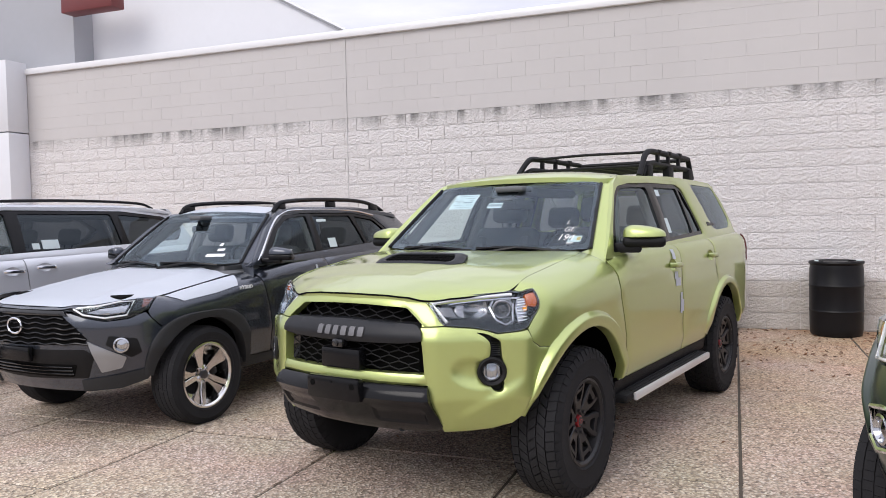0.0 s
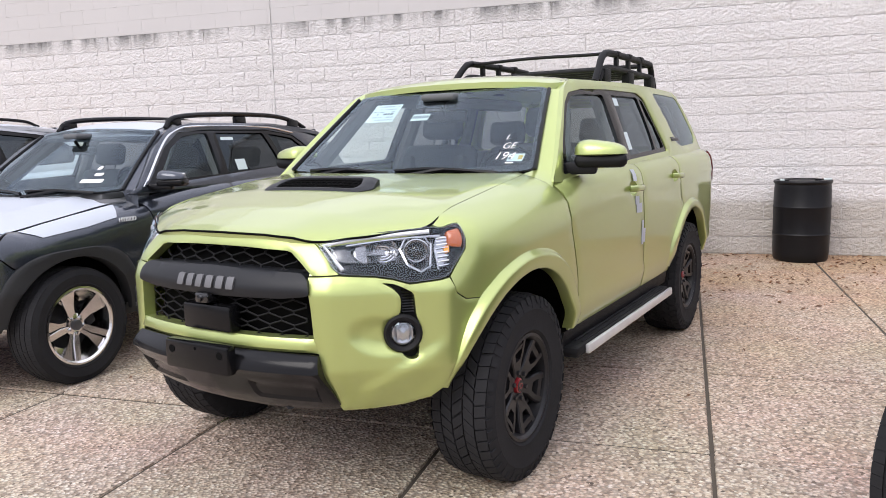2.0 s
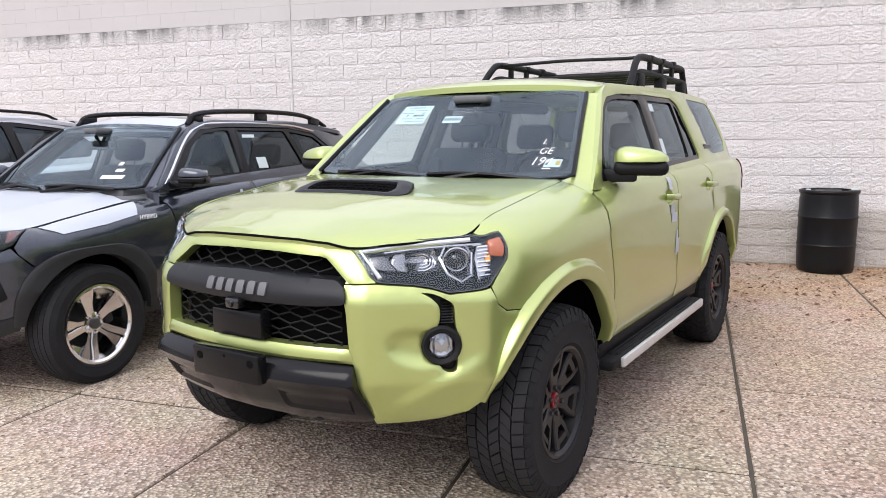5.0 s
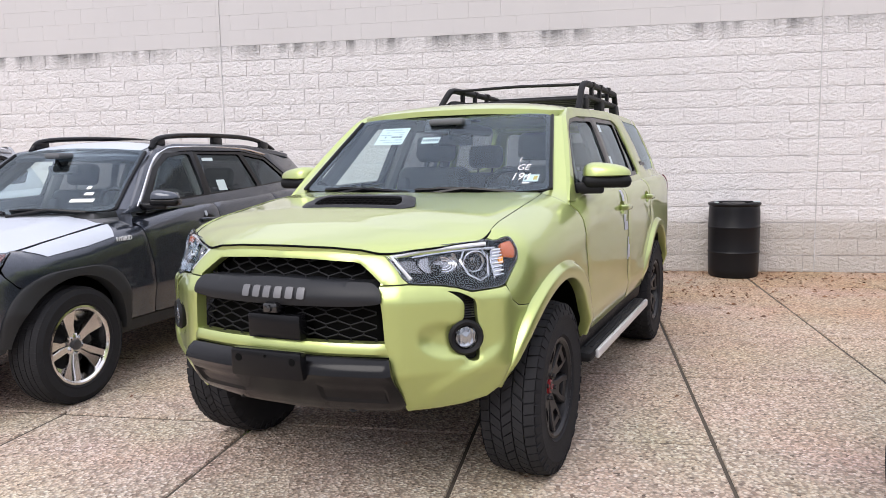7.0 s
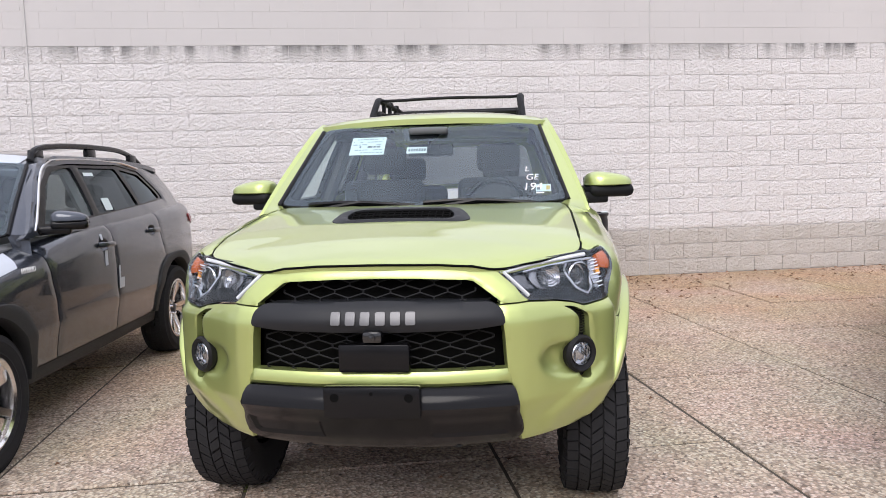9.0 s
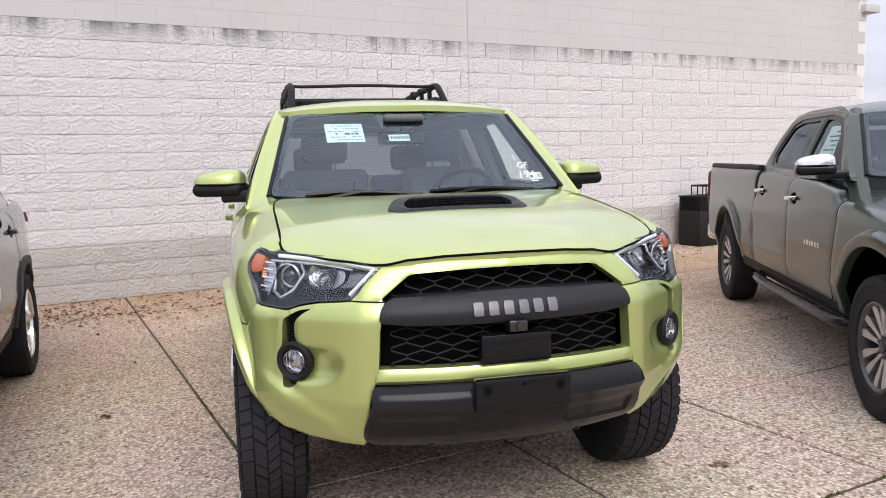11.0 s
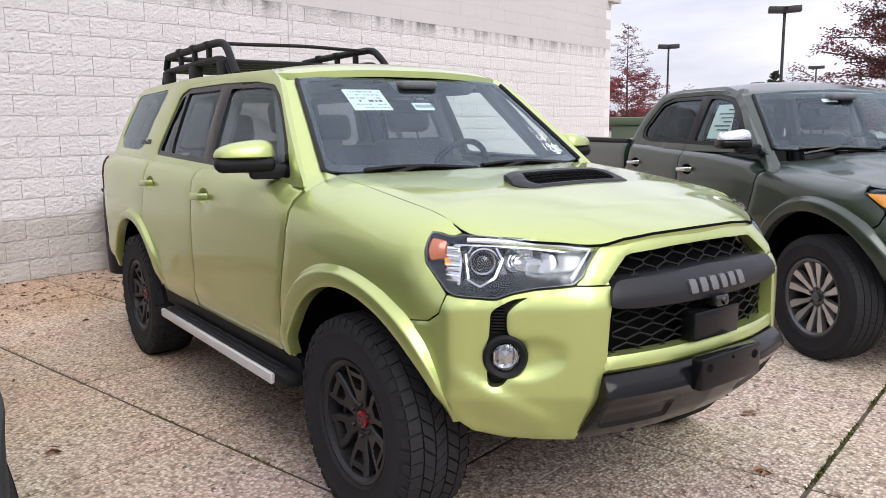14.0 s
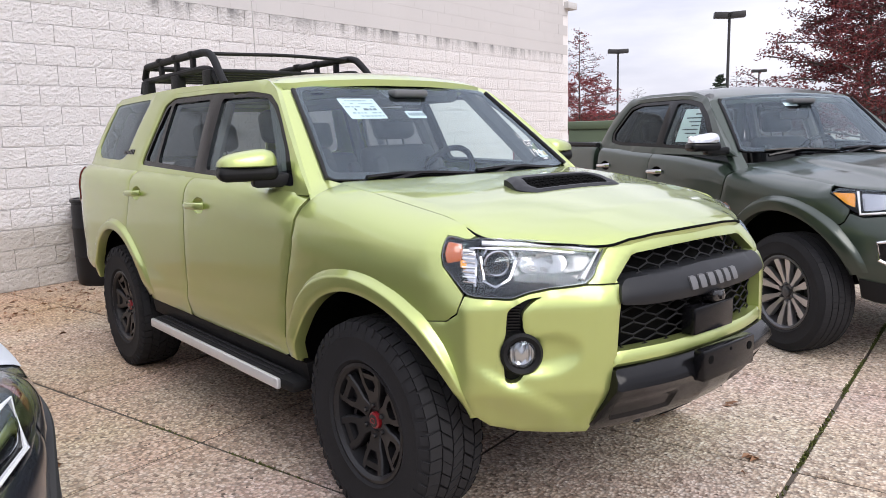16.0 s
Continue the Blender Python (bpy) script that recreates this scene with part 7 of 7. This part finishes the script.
        part("reflector", patch(surf, rounded([(0.57, 0.995), (0.69, 0.965), (0.72, 1.04), (0.60, 1.022)], 0.015, 3), step=0.02, thick=0.01, off=0.010, mirror=mir), REFLECTOR, body)
        bm = bmesh.new()
        tube(bm, [tuple(c * (s if i == 0 else 1) for i, c in enumerate(surf(u, z, 0.014))) for u, z in ((0.56, 1.012), (0.62, 0.965), (0.74, 0.945), (0.915, 0.928), (0.945, 1.055))], 0.008, 6)
        part("light_guide", bm, LAMP_WHITE, body)
        part("lamp_lens", patch(surf, rounded(lamp, 0.01, 3), step=0.03, thick=0.0, off=0.022, edge=0.012, mirror=mir), LENS, body).visible_shadow = False
    # papers
    for y0, y1, z0, z1, mat in ((0.95, 1.25, 1.345, 1.60, PAPER),):
        part("window_sticker", patch(G, [(y0, z0), (y1, z0), (y1 + 0.02, z1), (y0 + 0.10, z1)], step=0.06, thick=0, edge=0, off=-0.023, mirror=True), mat, root, "pale green price paper inside the window")
        for k in range(7):
            zz = z0 + 0.03 + 0.03 * k
            part("print_bar", patch(G, [(y0 + 0.06, zz), (y0 + 0.06 + 0.10 + 0.05 * (k % 3), zz), (y0 + 0.06 + 0.10 + 0.05 * (k % 3), zz + 0.010), (y0 + 0.06, zz + 0.010)], step=0.06, thick=0, edge=0, off=-0.0215, mirror=True), INK, root)
    part("window_label", patch(W, [(-0.16, 1.60), (-0.04, 1.60), (-0.04, 1.625), (-0.16, 1.625)], step=0.05, thick=0, edge=0, off=-0.003), PAPER, root, "white paper label on the windscreen")
    bm = bmesh.new()
    box(bm, -0.03, 0.03, 1.72, 1.86, 1.765, 1.80, 0.014)
    part("roof_antenna", bm, GREEN_PAINT, root)
    return root


# ---- silver van ----
VAN = dict(
    plan=[(0, -0.98), (0.3, -0.96), (0.6, -0.86), (0.82, -0.6), (0.93, -0.3), (0.97, 0.0), (0.98, 0.5), (0.985, 1.5), (0.985, 2.8), (0.97, 3.5), (0.92, 3.9), (0.7, 4.13), (0.0, 4.18)],
    flank=flank((-0.9, -0.4, 0.4, 1.0, 3.8), (0.93, 0.95, 1.02, 1.08, 1.13), 0.10, 0.10, 0.030, 0.35, 0.84),
    wheelbase=3.06, hub=0.355, arch=0.42, sill=0.40, rear_low=0.48, tail=3.95, nose=-0.98, paint=SILVER_PAINT,
    top_y=(-0.45, 0.0, 0.5), top_v=(1.07, 1.12, 1.20), handles=((1.34, 1.06), (1.68, 1.08)), handle_mat=CHROME, seams=(0.35, 1.50, 2.72), lamp_y=-0.44,
    fender_nose=[(1.25, 0.74), (1.10, 0.77), (1.02, 0.84), (1.0, 0.90), (1.05, 0.99), (1.10, 1.06)],
    fender_arc=116, belt_y=(0.2, 1.6, 2.6, 4.0), belt_v=(1.18, 1.20, 1.23, 1.30), rear_door_foot=2.5, rear_door_arc=118,
    flare_mat=SILVER_PAINT, flare_front=(6, 172), flare_rear=(6, 172), flare_w=0.03, flare_off=0.010, flare_label="", rocker_mat=SILVER_PAINT,
    floor_top=0.98, bonnet=lambda x, y: lerp(y, (-0.95, -0.8, -0.4, 0.1, 0.5), (0.90, 0.98, 1.06, 1.13, 1.18)) - 0.045 * (abs(x) / 0.8) ** 2.2,
    bonnet_edge=[(0, -0.905), (0.25, -0.888), (0.45, -0.845), (0.62, -0.70), (0.76, -0.50), (0.80, -0.2), (0.80, 0.1), (0.60, 0.0), (0.3, -0.06), (0, -0.08)],
    screen=lambda x, z: -0.06 + (z - 1.14) * 1.75 + 0.30 * x * x - 0.25 * (z - 1.14) * (1.66 - z), screen_edge=((0.78, 1.165), (0.66, 1.655)),
    cabin=lambda y, z: 0.925 - (z - 1.18) * 0.28 - 0.25 * (z - 1.18) ** 2 - 0.10 * max(0.0, (y - 2.6) / 1.2) ** 2,
    cabin_out=rounded([(0.12, 1.15), (0.22, 1.18), (0.70, 1.50), (1.00, 1.66), (1.35, 1.70), (2.8, 1.70), (3.50, 1.655), (3.75, 1.50), (3.92, 1.18), (2.0, 1.15)], 0.03, 3),
    dlo=rounded([(0.45, 1.20), (0.80, 1.50), (1.05, 1.62), (1.35, 1.645), (2.8, 1.635), (3.45, 1.57), (3.72, 1.42), (3.60, 1.29)], 0.04, 4), dlo_mat=SATIN_BLACK,
    panes=[rounded([(0.60, 1.225), (0.86, 1.48), (1.08, 1.59), (1.42, 1.612), (1.42, 1.235)], 0.02, 4), rounded([(1.54, 1.238), (1.56, 1.614), (2.66, 1.605), (2.70, 1.265)], 0.03, 4), rounded([(2.80, 1.270), (2.76, 1.600), (3.42, 1.540), (3.64, 1.41), (3.54, 1.315)], 0.03, 4)],
    quarter_glass=None,
    roof=lambda x, y: 1.735 - 0.05 * (abs(x) / 0.74) ** 2.4 - 0.085 * max(0.0, (1.5 - y) / 0.6) ** 2 - 0.06 * max(0.0, (y - 2.6) / 1.0) ** 2,
    roof_edge=[(-0.74, 1.05), (-0.62, 0.90), (-0.3, 0.82), (0, 0.80), (0.3, 0.82), (0.62, 0.90), (0.74, 1.05), (0.73, 3.55), (0.5, 3.72), (-0.5, 3.72), (-0.73, 3.55)],
    rear_glass=(3.98, 3.70, 1.20, 1.60, 0.66), dash=(0.1, 0.7, 1.10), seat_y=1.35, seat_w=0.38, row=1.0, seat_top=1.32, mirror_in=(0.75, 1.50),
    pillars=[(0.5, 1.2, 1.05, 1.62), (1.48, 1.1, 1.5, 1.66), (2.75, 1.1, 2.72, 1.65), (1.1, 1.65, 3.5, 1.60)])


def silver_van(m):
    root = thing("minivan", m, "silver minivan with dark windows and black roof rails", "van")
    surf, U, G, W, H, S = vehicle(VAN, root)
    wheel_set(root, [(0.85, 0, 20), (0.85, 3.06, 50), (-0.85, 0, 0), (-0.85, 3.06, 10)], 0.352, 0.235, 0.225, "five", False)
    mirrors(root, (0.955, 0.55, 1.22), (0.2, 0.11, 0.14), SILVER_PAINT, SATIN_BLACK, 6)
    skin = [(0.0, 0.92), (0.46, 0.90), (0.70, 0.83), (0.955, 0.82), (1.02, 0.73), (0.97, 0.48), (0.93, 0.40), (0.50, 0.33), (0.0, 0.33)]
    part("front_bumper", patch(surf, skin + [(-u, z) for u, z in skin[::-1] if u], step=0.04, thick=0.05), SILVER_PAINT, root)
    g = [(0.0, 0.72), (0.60, 0.70), (0.66, 0.50), (0.0, 0.45)]
    part("grille", patch(surf, g + [(-u, z) for u, z in g[::-1] if u], step=0.05, thick=0.02, off=0.008), SATIN_BLACK, root)
    both("headlamp", REFLECTOR, root, surf, rounded([(0.50, 0.90), (0.72, 0.83), (0.98, 0.85), (1.10, 1.0), (0.80, 0.95)], 0.02), off=0.01)
    for s in (1, -1):
        bm = bmesh.new()
        rr = lambda y: VAN["roof"](0.66, y)
        tube(bm, [tuple(p) for p in curve([(s * 0.67, 1.10, rr(1.10) + 0.003), (s * 0.665, 1.25, rr(1.25) + 0.04), (s * 0.66, 2.2, rr(2.2) + 0.05), (s * 0.655, 3.1, rr(3.1) + 0.045), (s * 0.65, 3.35, rr(3.35) + 0.003)], 6)], 0.016, 8)
        part("roof_rail", bm, SATIN_BLACK, root, "black roof rail")
    for y0, y1, z0, z1 in ((1.62, 1.70, 1.26, 1.32), (1.73, 1.92, 1.26, 1.35)):
        part("window_label", patch(G, [(y0, z0), (y1, z0), (y1, z1), (y0, z1)], step=0.06, thick=0.0, edge=0, off=-0.0165), PAPER, root, "white paper label on the window")
    part("tailgate", patch(surf, [(U(3.90), 0.5), (6.4, 0.5), (6.4, 1.22), (U(3.90), 1.22)], step=0.08), SILVER_PAINT, root)
    part("tailgate", patch(surf, [(U(3.90), 0.5), (6.4, 0.5), (6.4, 1.22), (U(3.90), 1.22)], step=0.08, mirror=True), SILVER_PAINT, root)
    both("tail_lamp", RED, root, surf, rounded([(U(3.65), 1.16), (U(3.92), 1.14), (U(3.92), 1.0), (U(3.70), 1.05)], 0.02), off=0.015)
    return root


wagon, wsurf, wU, wG, wW, wH = lime_wagon(pose(-1.632, 4.183, 0, 0, 0, -13.5))
lime_rack(wagon)
grey_crossover(pose(-4.54, 4.81, 0, 0, 0, -6.8))
green_pickup(pose(1.472, 3.210, 0, 0, 0, -36.4))
silver_van(pose(-7.45, 4.0, 0, 0, 0, -5))


# ---- black drum and planter stand at the wall ----
DRUM = material("black_drum_plastic", (0.008, 0.008, 0.0095), 0.40, vary=0.25, scale=5, bump=0.05, bump_scale=60, spec=0.22)
drum = thing("plastic_drum", pose(1.11, 10.055, 0.0), "black plastic drum standing at the block wall", "drum", "drums at the wall")
bm = bmesh.new()
UPR = pose(0, 0, 0, 0, -90, 0)
lathe(bm, [(0.0, 0.0), (0.262, 0.0), (0.280, 0.02), (0.286, 0.10), (0.289, 0.275), (0.292, 0.285), (0.296, 0.295), (0.292, 0.305), (0.289, 0.315), (0.291, 0.57), (0.295, 0.58), (0.298, 0.59), (0.295, 0.60),
           (0.290, 0.61), (0.288, 0.78), (0.280, 0.835), (0.292, 0.845), (0.299, 0.860), (0.294, 0.876), (0.276, 0.880), (0.270, 0.866), (0.0, 0.860)], 48, UPR)
part("drum_body", bm, DRUM, drum)
for a in (0.5, 3.5):
    bm = bmesh.new()
    lathe(bm, [(0, 0.884), (0.034, 0.884), (0.036, 0.858)], 16, pose(0.19 * math.cos(a), 0.19 * math.sin(a), 0) @ UPR)
    part("bung", bm, DRUM, drum)
part("paper_scrap", box(bmesh.new(), 0.20, 0.27, -0.08, -0.03, 0.878, 0.892, 0.004), PAPER, drum, "white scrap on the drum lid")
part("paper_scrap", box(bmesh.new(), -0.24, -0.20, -0.15, -0.05, 0.878, 0.889, 0.004), PAPER, drum, "white scrap on the drum lid")
copy_thing(drum, pose(-0.33, 10.03, 0.0, 0, 0, 70))

IRON = material("black_painted_iron", (0.012, 0.012, 0.012), 0.5, 0.4, vary=0.2)
stand = thing("mesh_bin", pose(6.15, 9.98, 0.0), "black metal mesh bin with a small frame on top", "bin")
bm = bmesh.new()
box(bm, -0.32, 0.36, -0.22, 0.22, 0.0, 0.56, 0.015)
part("bin_body", bm, IRON, stand)
bm = bmesh.new()
for k in range(13):
    xx = -0.31 + 0.055 * k
    tube(bm, [(xx, -0.215, 0.55), (xx + 0.03, -0.215, 0.77)], 0.006, 4)
    tube(bm, [(xx + 0.03, -0.215, 0.55), (xx, -0.215, 0.77)], 0.006, 4)
part("mesh_side", bm, IRON, stand)
bm = bmesh.new()
box(bm, -0.33, 0.37, -0.23, 0.23, 0.765, 0.79, 0.008)
box(bm, -0.32, 0.36, 0.19, 0.21, 0.55, 0.77)
part("bin_lid", bm, IRON, stand)
bm = bmesh.new()
box(bm, -0.13, 0.28, -0.16, 0.16, 0.925, 0.955, 0.006)
part("frame_top", bm, IRON, stand)
for xx in (-0.12, 0.01, 0.13, 0.27):
    for yy in (-0.15, 0.15):
        part("frame_leg", tube(bmesh.new(), [(xx, yy, 0.785), (xx, yy, 0.93)], 0.010, 6), IRON, stand)


# ---- papers and writing on the lime wagon ----
def on_glass(name, x0, x1, z0, z1, mat, label="", off=-0.004):
    return part(name, patch(wW, [(x0, z0), (x1, z0), (x1, z1), (x0, z1)], step=0.06, thick=0, edge=0, off=off), mat, wagon, label)


on_glass("shipping_label", -0.432, -0.234, 1.540, 1.640, PAPER, "white printed label inside the windscreen")
rl = random.Random(8)
for row in range(6):
    x = -0.422
    while x < -0.255:
        w = rl.uniform(0.008, 0.030)
        if rl.random() < 0.72:
            on_glass("print_bar", x, min(x + w, -0.244), 1.625 - 0.0152 * row, 1.625 - 0.0152 * row + (0.010 if row == 3 else 0.006), INK if row == 3 else PALE_INK, off=-0.0025)
        x += w + 0.007
on_glass("windscreen_tag", -0.108, 0.004, 1.541, 1.576, PAPER, "small white tag inside the windscreen")
for k in range(7):
    on_glass("print_bar", -0.098 + 0.0145 * k, -0.089 + 0.0145 * k, 1.551, 1.567, INK, off=-0.0025)
on_glass("inspection_sticker", 0.588, 0.666, 1.324, 1.359, PAPER, "small white inspection sticker")
on_glass("print_bar", 0.640, 0.661, 1.332, 1.352, material("gold_sticker_ink", (0.5, 0.36, 0.06), 0.6), off=-0.0025)
on_glass("print_bar", 0.595, 0.612, 1.332, 1.352, INK, off=-0.0025)
part("camera_shade", patch(wW, rounded([(-0.165, 1.712), (0.130, 1.712), (0.035, 1.610), (-0.130, 1.610)], 0.02, 4), step=0.04, thick=0, edge=0, off=-0.005), SATIN_BLACK, wagon, "black shade round the windscreen camera")


def writing(text, x, z, size):
    txt = bpy.data.curves.new("windscreen_writing", "FONT")
    txt.body, txt.size, txt.shear, txt.offset = text, size, 0.15, -0.0004
    tmp = new("windscreen_writing", txt)
    me = bpy.data.meshes.new_from_object(tmp)
    bpy.data.objects.remove(tmp)
    for v in me.vertices:
        v.co = Vector(wW(x + v.co.x, z + v.co.y * 0.75, 0.003))
    me.materials.append(CHALK)
    ob = new("windscreen_writing", me)
    ob.parent = wagon
    ob["label"] = "white paint pen writing"


writing("L", 0.532, 1.424, 0.050)
writing("GE", 0.536, 1.380, 0.055)
writing("194", 0.520, 1.329, 0.068)
on_glass("pen_dash", 0.590, 0.630, 1.311, 1.316, CHALK, "white paint pen dash", off=0.003)

# strips and papers on the driver's side
for y0, y1, z0, z1 in ((1.430, 1.490, 1.170, 1.235), (1.450, 1.520, 1.035, 1.080), (1.470, 1.570, 0.985, 1.035), (1.585, 1.640, 0.80, 0.88), (1.570, 1.605, 0.79, 0.93)):
    part("door_film", patch(wsurf, [(wU(y0), z0), (wU(y1), z0 - 0.004), (wU(y1), z1), (wU(y0), z1 + 0.004)], step=0.04, thick=0.002, edge=0, off=0.004), WHITE_FILM, wagon, "white protective film strip")
for y0, y1, z0, z1 in ((1.73, 1.81, 1.61, 1.655), (1.68, 1.75, 1.345, 1.45)):
    part("window_label", patch(wG, [(y0, z0), (y1, z0), (y1 + 0.012, z1), (y0 + 0.012, z1)], step=0.05, thick=0, edge=0, off=-0.017), PAPER, wagon, "white paper label on the rear window")

# ---- dead leaves and moss ----
LEAF = leaf_material("dry_brown_leaves", (0.10, 0.045, 0.022), (0.32, 0.17, 0.09))
rl = random.Random(31)
vs, fs = [], []


def leaf(x, y, s):
    a, h = rl.uniform(0, 6.28), rl.uniform(0.004, 0.022)
    k = len(vs)
    c, d = math.cos(a) * s, math.sin(a) * s
    vs.extend([(x - c, y - d, 0.003), (x - d * 0.45, y + c * 0.45, 0.003 + h), (x + c, y + d, 0.004 + h * rl.random()), (x + d * 0.45, y - c * 0.45, 0.003 + h * rl.random())])
    fs.extend([(k, k + 1, k + 2), (k, k + 2, k + 3)])


for cx, cy, sx, sy, n in ((-3.0, 9.35, 0.55, 0.22, 260), (-3.2, 9.8, 0.5, 0.2, 140), (-1.6, 9.5, 1.0, 0.45, 220), (0.6, 8.9, 0.7, 0.5, 130), (1.6, 9.0, 0.8, 0.5, 120), (2.6, 9.9, 2.0, 0.2, 140), (0.0, 10.2, 4.0, 0.08, 200), (5.0, 9.6, 1.5, 0.4, 110), (0.2, 8.0, 0.8, 0.5, 30)):
    for _ in range(n):
        x, y = rl.gauss(cx, sx), min(10.33, rl.gauss(cy, sy))
        leaf(x, y, rl.uniform(0.012, 0.036))
for _ in range(70):
    leaf(rl.uniform(-4, 4), rl.uniform(3, 9), rl.uniform(0.008, 0.022))
for x, y in ((-2.95, 5.95), (-1.2, 3.35), (-0.55, 3.6), (-0.9, 5.1)):
    for _ in range(4):
        leaf(x + rl.uniform(-0.03, 0.03), y + rl.uniform(-0.03, 0.03), 0.03)
me = bpy.data.meshes.new("leaf_litter")
me.from_pydata(vs, [], fs)
me.materials.append(LEAF)
tagged(new("leaf_litter", me), "dry brown leaves scattered on the pavement by the wall", "leaves", kind="stuff")

MOSS = leaf_material("joint_moss", (0.045, 0.055, 0.012), (0.13, 0.15, 0.03))
vs, fs = [], []


def tuft(x, y, s):
    for _ in range(5):
        a, h, k = rl.uniform(0, 6.28), rl.uniform(0.3, 1.0) * s, len(vs)
        dx, dy = math.cos(a) * s * 0.35, math.sin(a) * s * 0.35
        ox, oy = rl.uniform(-s, s) * 0.4, rl.uniform(-s, s) * 0.25
        vs.extend([(x + ox - dx, y + oy - dy, -0.008), (x + ox + dx, y + oy + dy, -0.008), (x + ox + rl.uniform(-s, s) * 0.3, y + oy + rl.uniform(-s, s) * 0.3, -0.004 + h * 0.6)])
        fs.append((k, k + 1, k + 2))


for _ in range(1500):
    x = rl.uniform(-2.6, 3.4)
    if math.sin(x * 5.3) + math.sin(x * 12.1 + 1) + rl.uniform(-1, 1) > -0.2:
        tuft(x, Y0 + rl.gauss(0, 0.007), rl.uniform(0.008, 0.022))
for _ in range(260):
    y = rl.uniform(4.2, 6.2)
    if math.sin(y * 7.7) + rl.uniform(-1, 1) > 0.3:
        tuft(X0 - 2 * PITCH + rl.gauss(0, 0.006), y, rl.uniform(0.006, 0.018))
me = bpy.data.meshes.new("joint_moss")
me.from_pydata(vs, [], fs)
me.materials.append(MOSS)
tagged(new("joint_moss", me), "green moss and grass in the pavement joints", "moss", kind="stuff")


# ---- pieces of the pavement and the wall ----
def slab_mesh(k):
    bm = bmesh.new()
    h = PITCH / 2 - 0.009
    box(bm, -h, h, -h, h, -0.03, 0.0, 0.006, None, 1)
    me = bpy.data.meshes.new("slab")
    bm.to_mesh(me)
    bm.free()
    me.materials.append(AGG)
    return me


rng = random.Random(4)
slab_me = slab_mesh(0)
for i in range(-12, 12):
    for j in range(-6, 6):
        ob = new("slab", slab_me)
        ob.parent = pavement
        ob.matrix_world = pose(X0 + (i + 0.5) * PITCH, Y0 + (j + 0.5) * PITCH, rng.uniform(-0.003, 0.002), rng.uniform(-0.1, 0.1), rng.uniform(-0.1, 0.1), 0)
        if j == 5:
            ob.scale = (1, (10.39 - (Y0 + 5 * PITCH)) / PITCH, 1)
            ob.location.y = (10.39 + Y0 + 5 * PITCH) / 2


def block_mesh(seed, depth):
    r = random.Random(seed)
    bm = bmesh.new()
    nx, nz = 9, 5
    gap = 0.0065 if depth > 0.002 else 0.0014
    w, h = BLOCK - gap, COURSE - gap
    g = {}
    for i in range(nx + 1):
        for j in range(nz + 1):
            rim = i in (0, nx) or j in (0, nz)
            y = -r.uniform(0, depth * 0.4) if rim else -r.uniform(depth * 0.25, depth)
            g[i, j] = bm.verts.new((w * (i / nx - 0.5), y, h * (j / nz - 0.5)))
    for i in range(nx):
        for j in range(nz):
            bm.faces.new((g[i, j], g[i + 1, j], g[i + 1, j + 1], g[i, j + 1]))
    loop = [g[i, 0] for i in range(nx + 1)] + [g[nx, j] for j in range(1, nz + 1)] + [g[i, nz] for i in range(nx - 1, -1, -1)] + [g[0, j] for j in range(nz - 1, 0, -1)]
    back = [bm.verts.new((v.co.x, 0.02, v.co.z)) for v in loop]
    for k in range(len(loop)):
        bm.faces.new((loop[k], back[k], back[(k + 1) % len(loop)], loop[(k + 1) % len(loop)]))
    bmesh.ops.recalc_face_normals(bm, faces=bm.faces)
    me = bpy.data.meshes.new("block")
    bm.to_mesh(me)
    bm.free()
    me.materials.append(SPLIT)
    return me


blocks = [block_mesh(k, 0.007) for k in range(8)]
flat = block_mesh(99, 0.0005)
flat.materials[0] = SMOOTH
rest = {"split": [], "smooth": []}
single = 0
for c in range(SPLIT_N + TOP_N):
    shift = 0.5 * (c % 2)
    n_x = int((W_RIGHT - W_LEFT) / BLOCK) + 1
    for i in range(n_x):
        xc = W_LEFT + (i + 0.5 + shift - 0.5) * BLOCK + 0.2
        if xc - BLOCK / 2 < W_LEFT - 0.02 or xc + BLOCK / 2 > W_RIGHT + 0.01:
            continue
        me = blocks[rng.randrange(8)] if c < SPLIT_N else flat
        m = pose(xc, WALL_Y, (c + 0.5) * COURSE + 0.002)
        if c < SPLIT_N and -1.6 < xc < 6.2:
            ob = new("block", me)
            ob.parent = wall
            ob.matrix_world = m
        else:
            rest["split" if c < SPLIT_N else "smooth"].append((me, m))
for key, mat in (("split", SPLIT), ("smooth", SMOOTH)):
    vs, fs = [], []
    for me, m in rest[key]:
        s = len(vs)
        vs += [tuple(m @ v.co) for v in me.vertices]
        fs += [[s + k for k in p.vertices] for p in me.polygons]
    me = bpy.data.meshes.new("block_courses")
    me.from_pydata(vs, [], fs)
    me.materials.append(mat)
    ob = new("block_courses", me)
    ob.parent = wall
    ob["kind"] = "stuff"
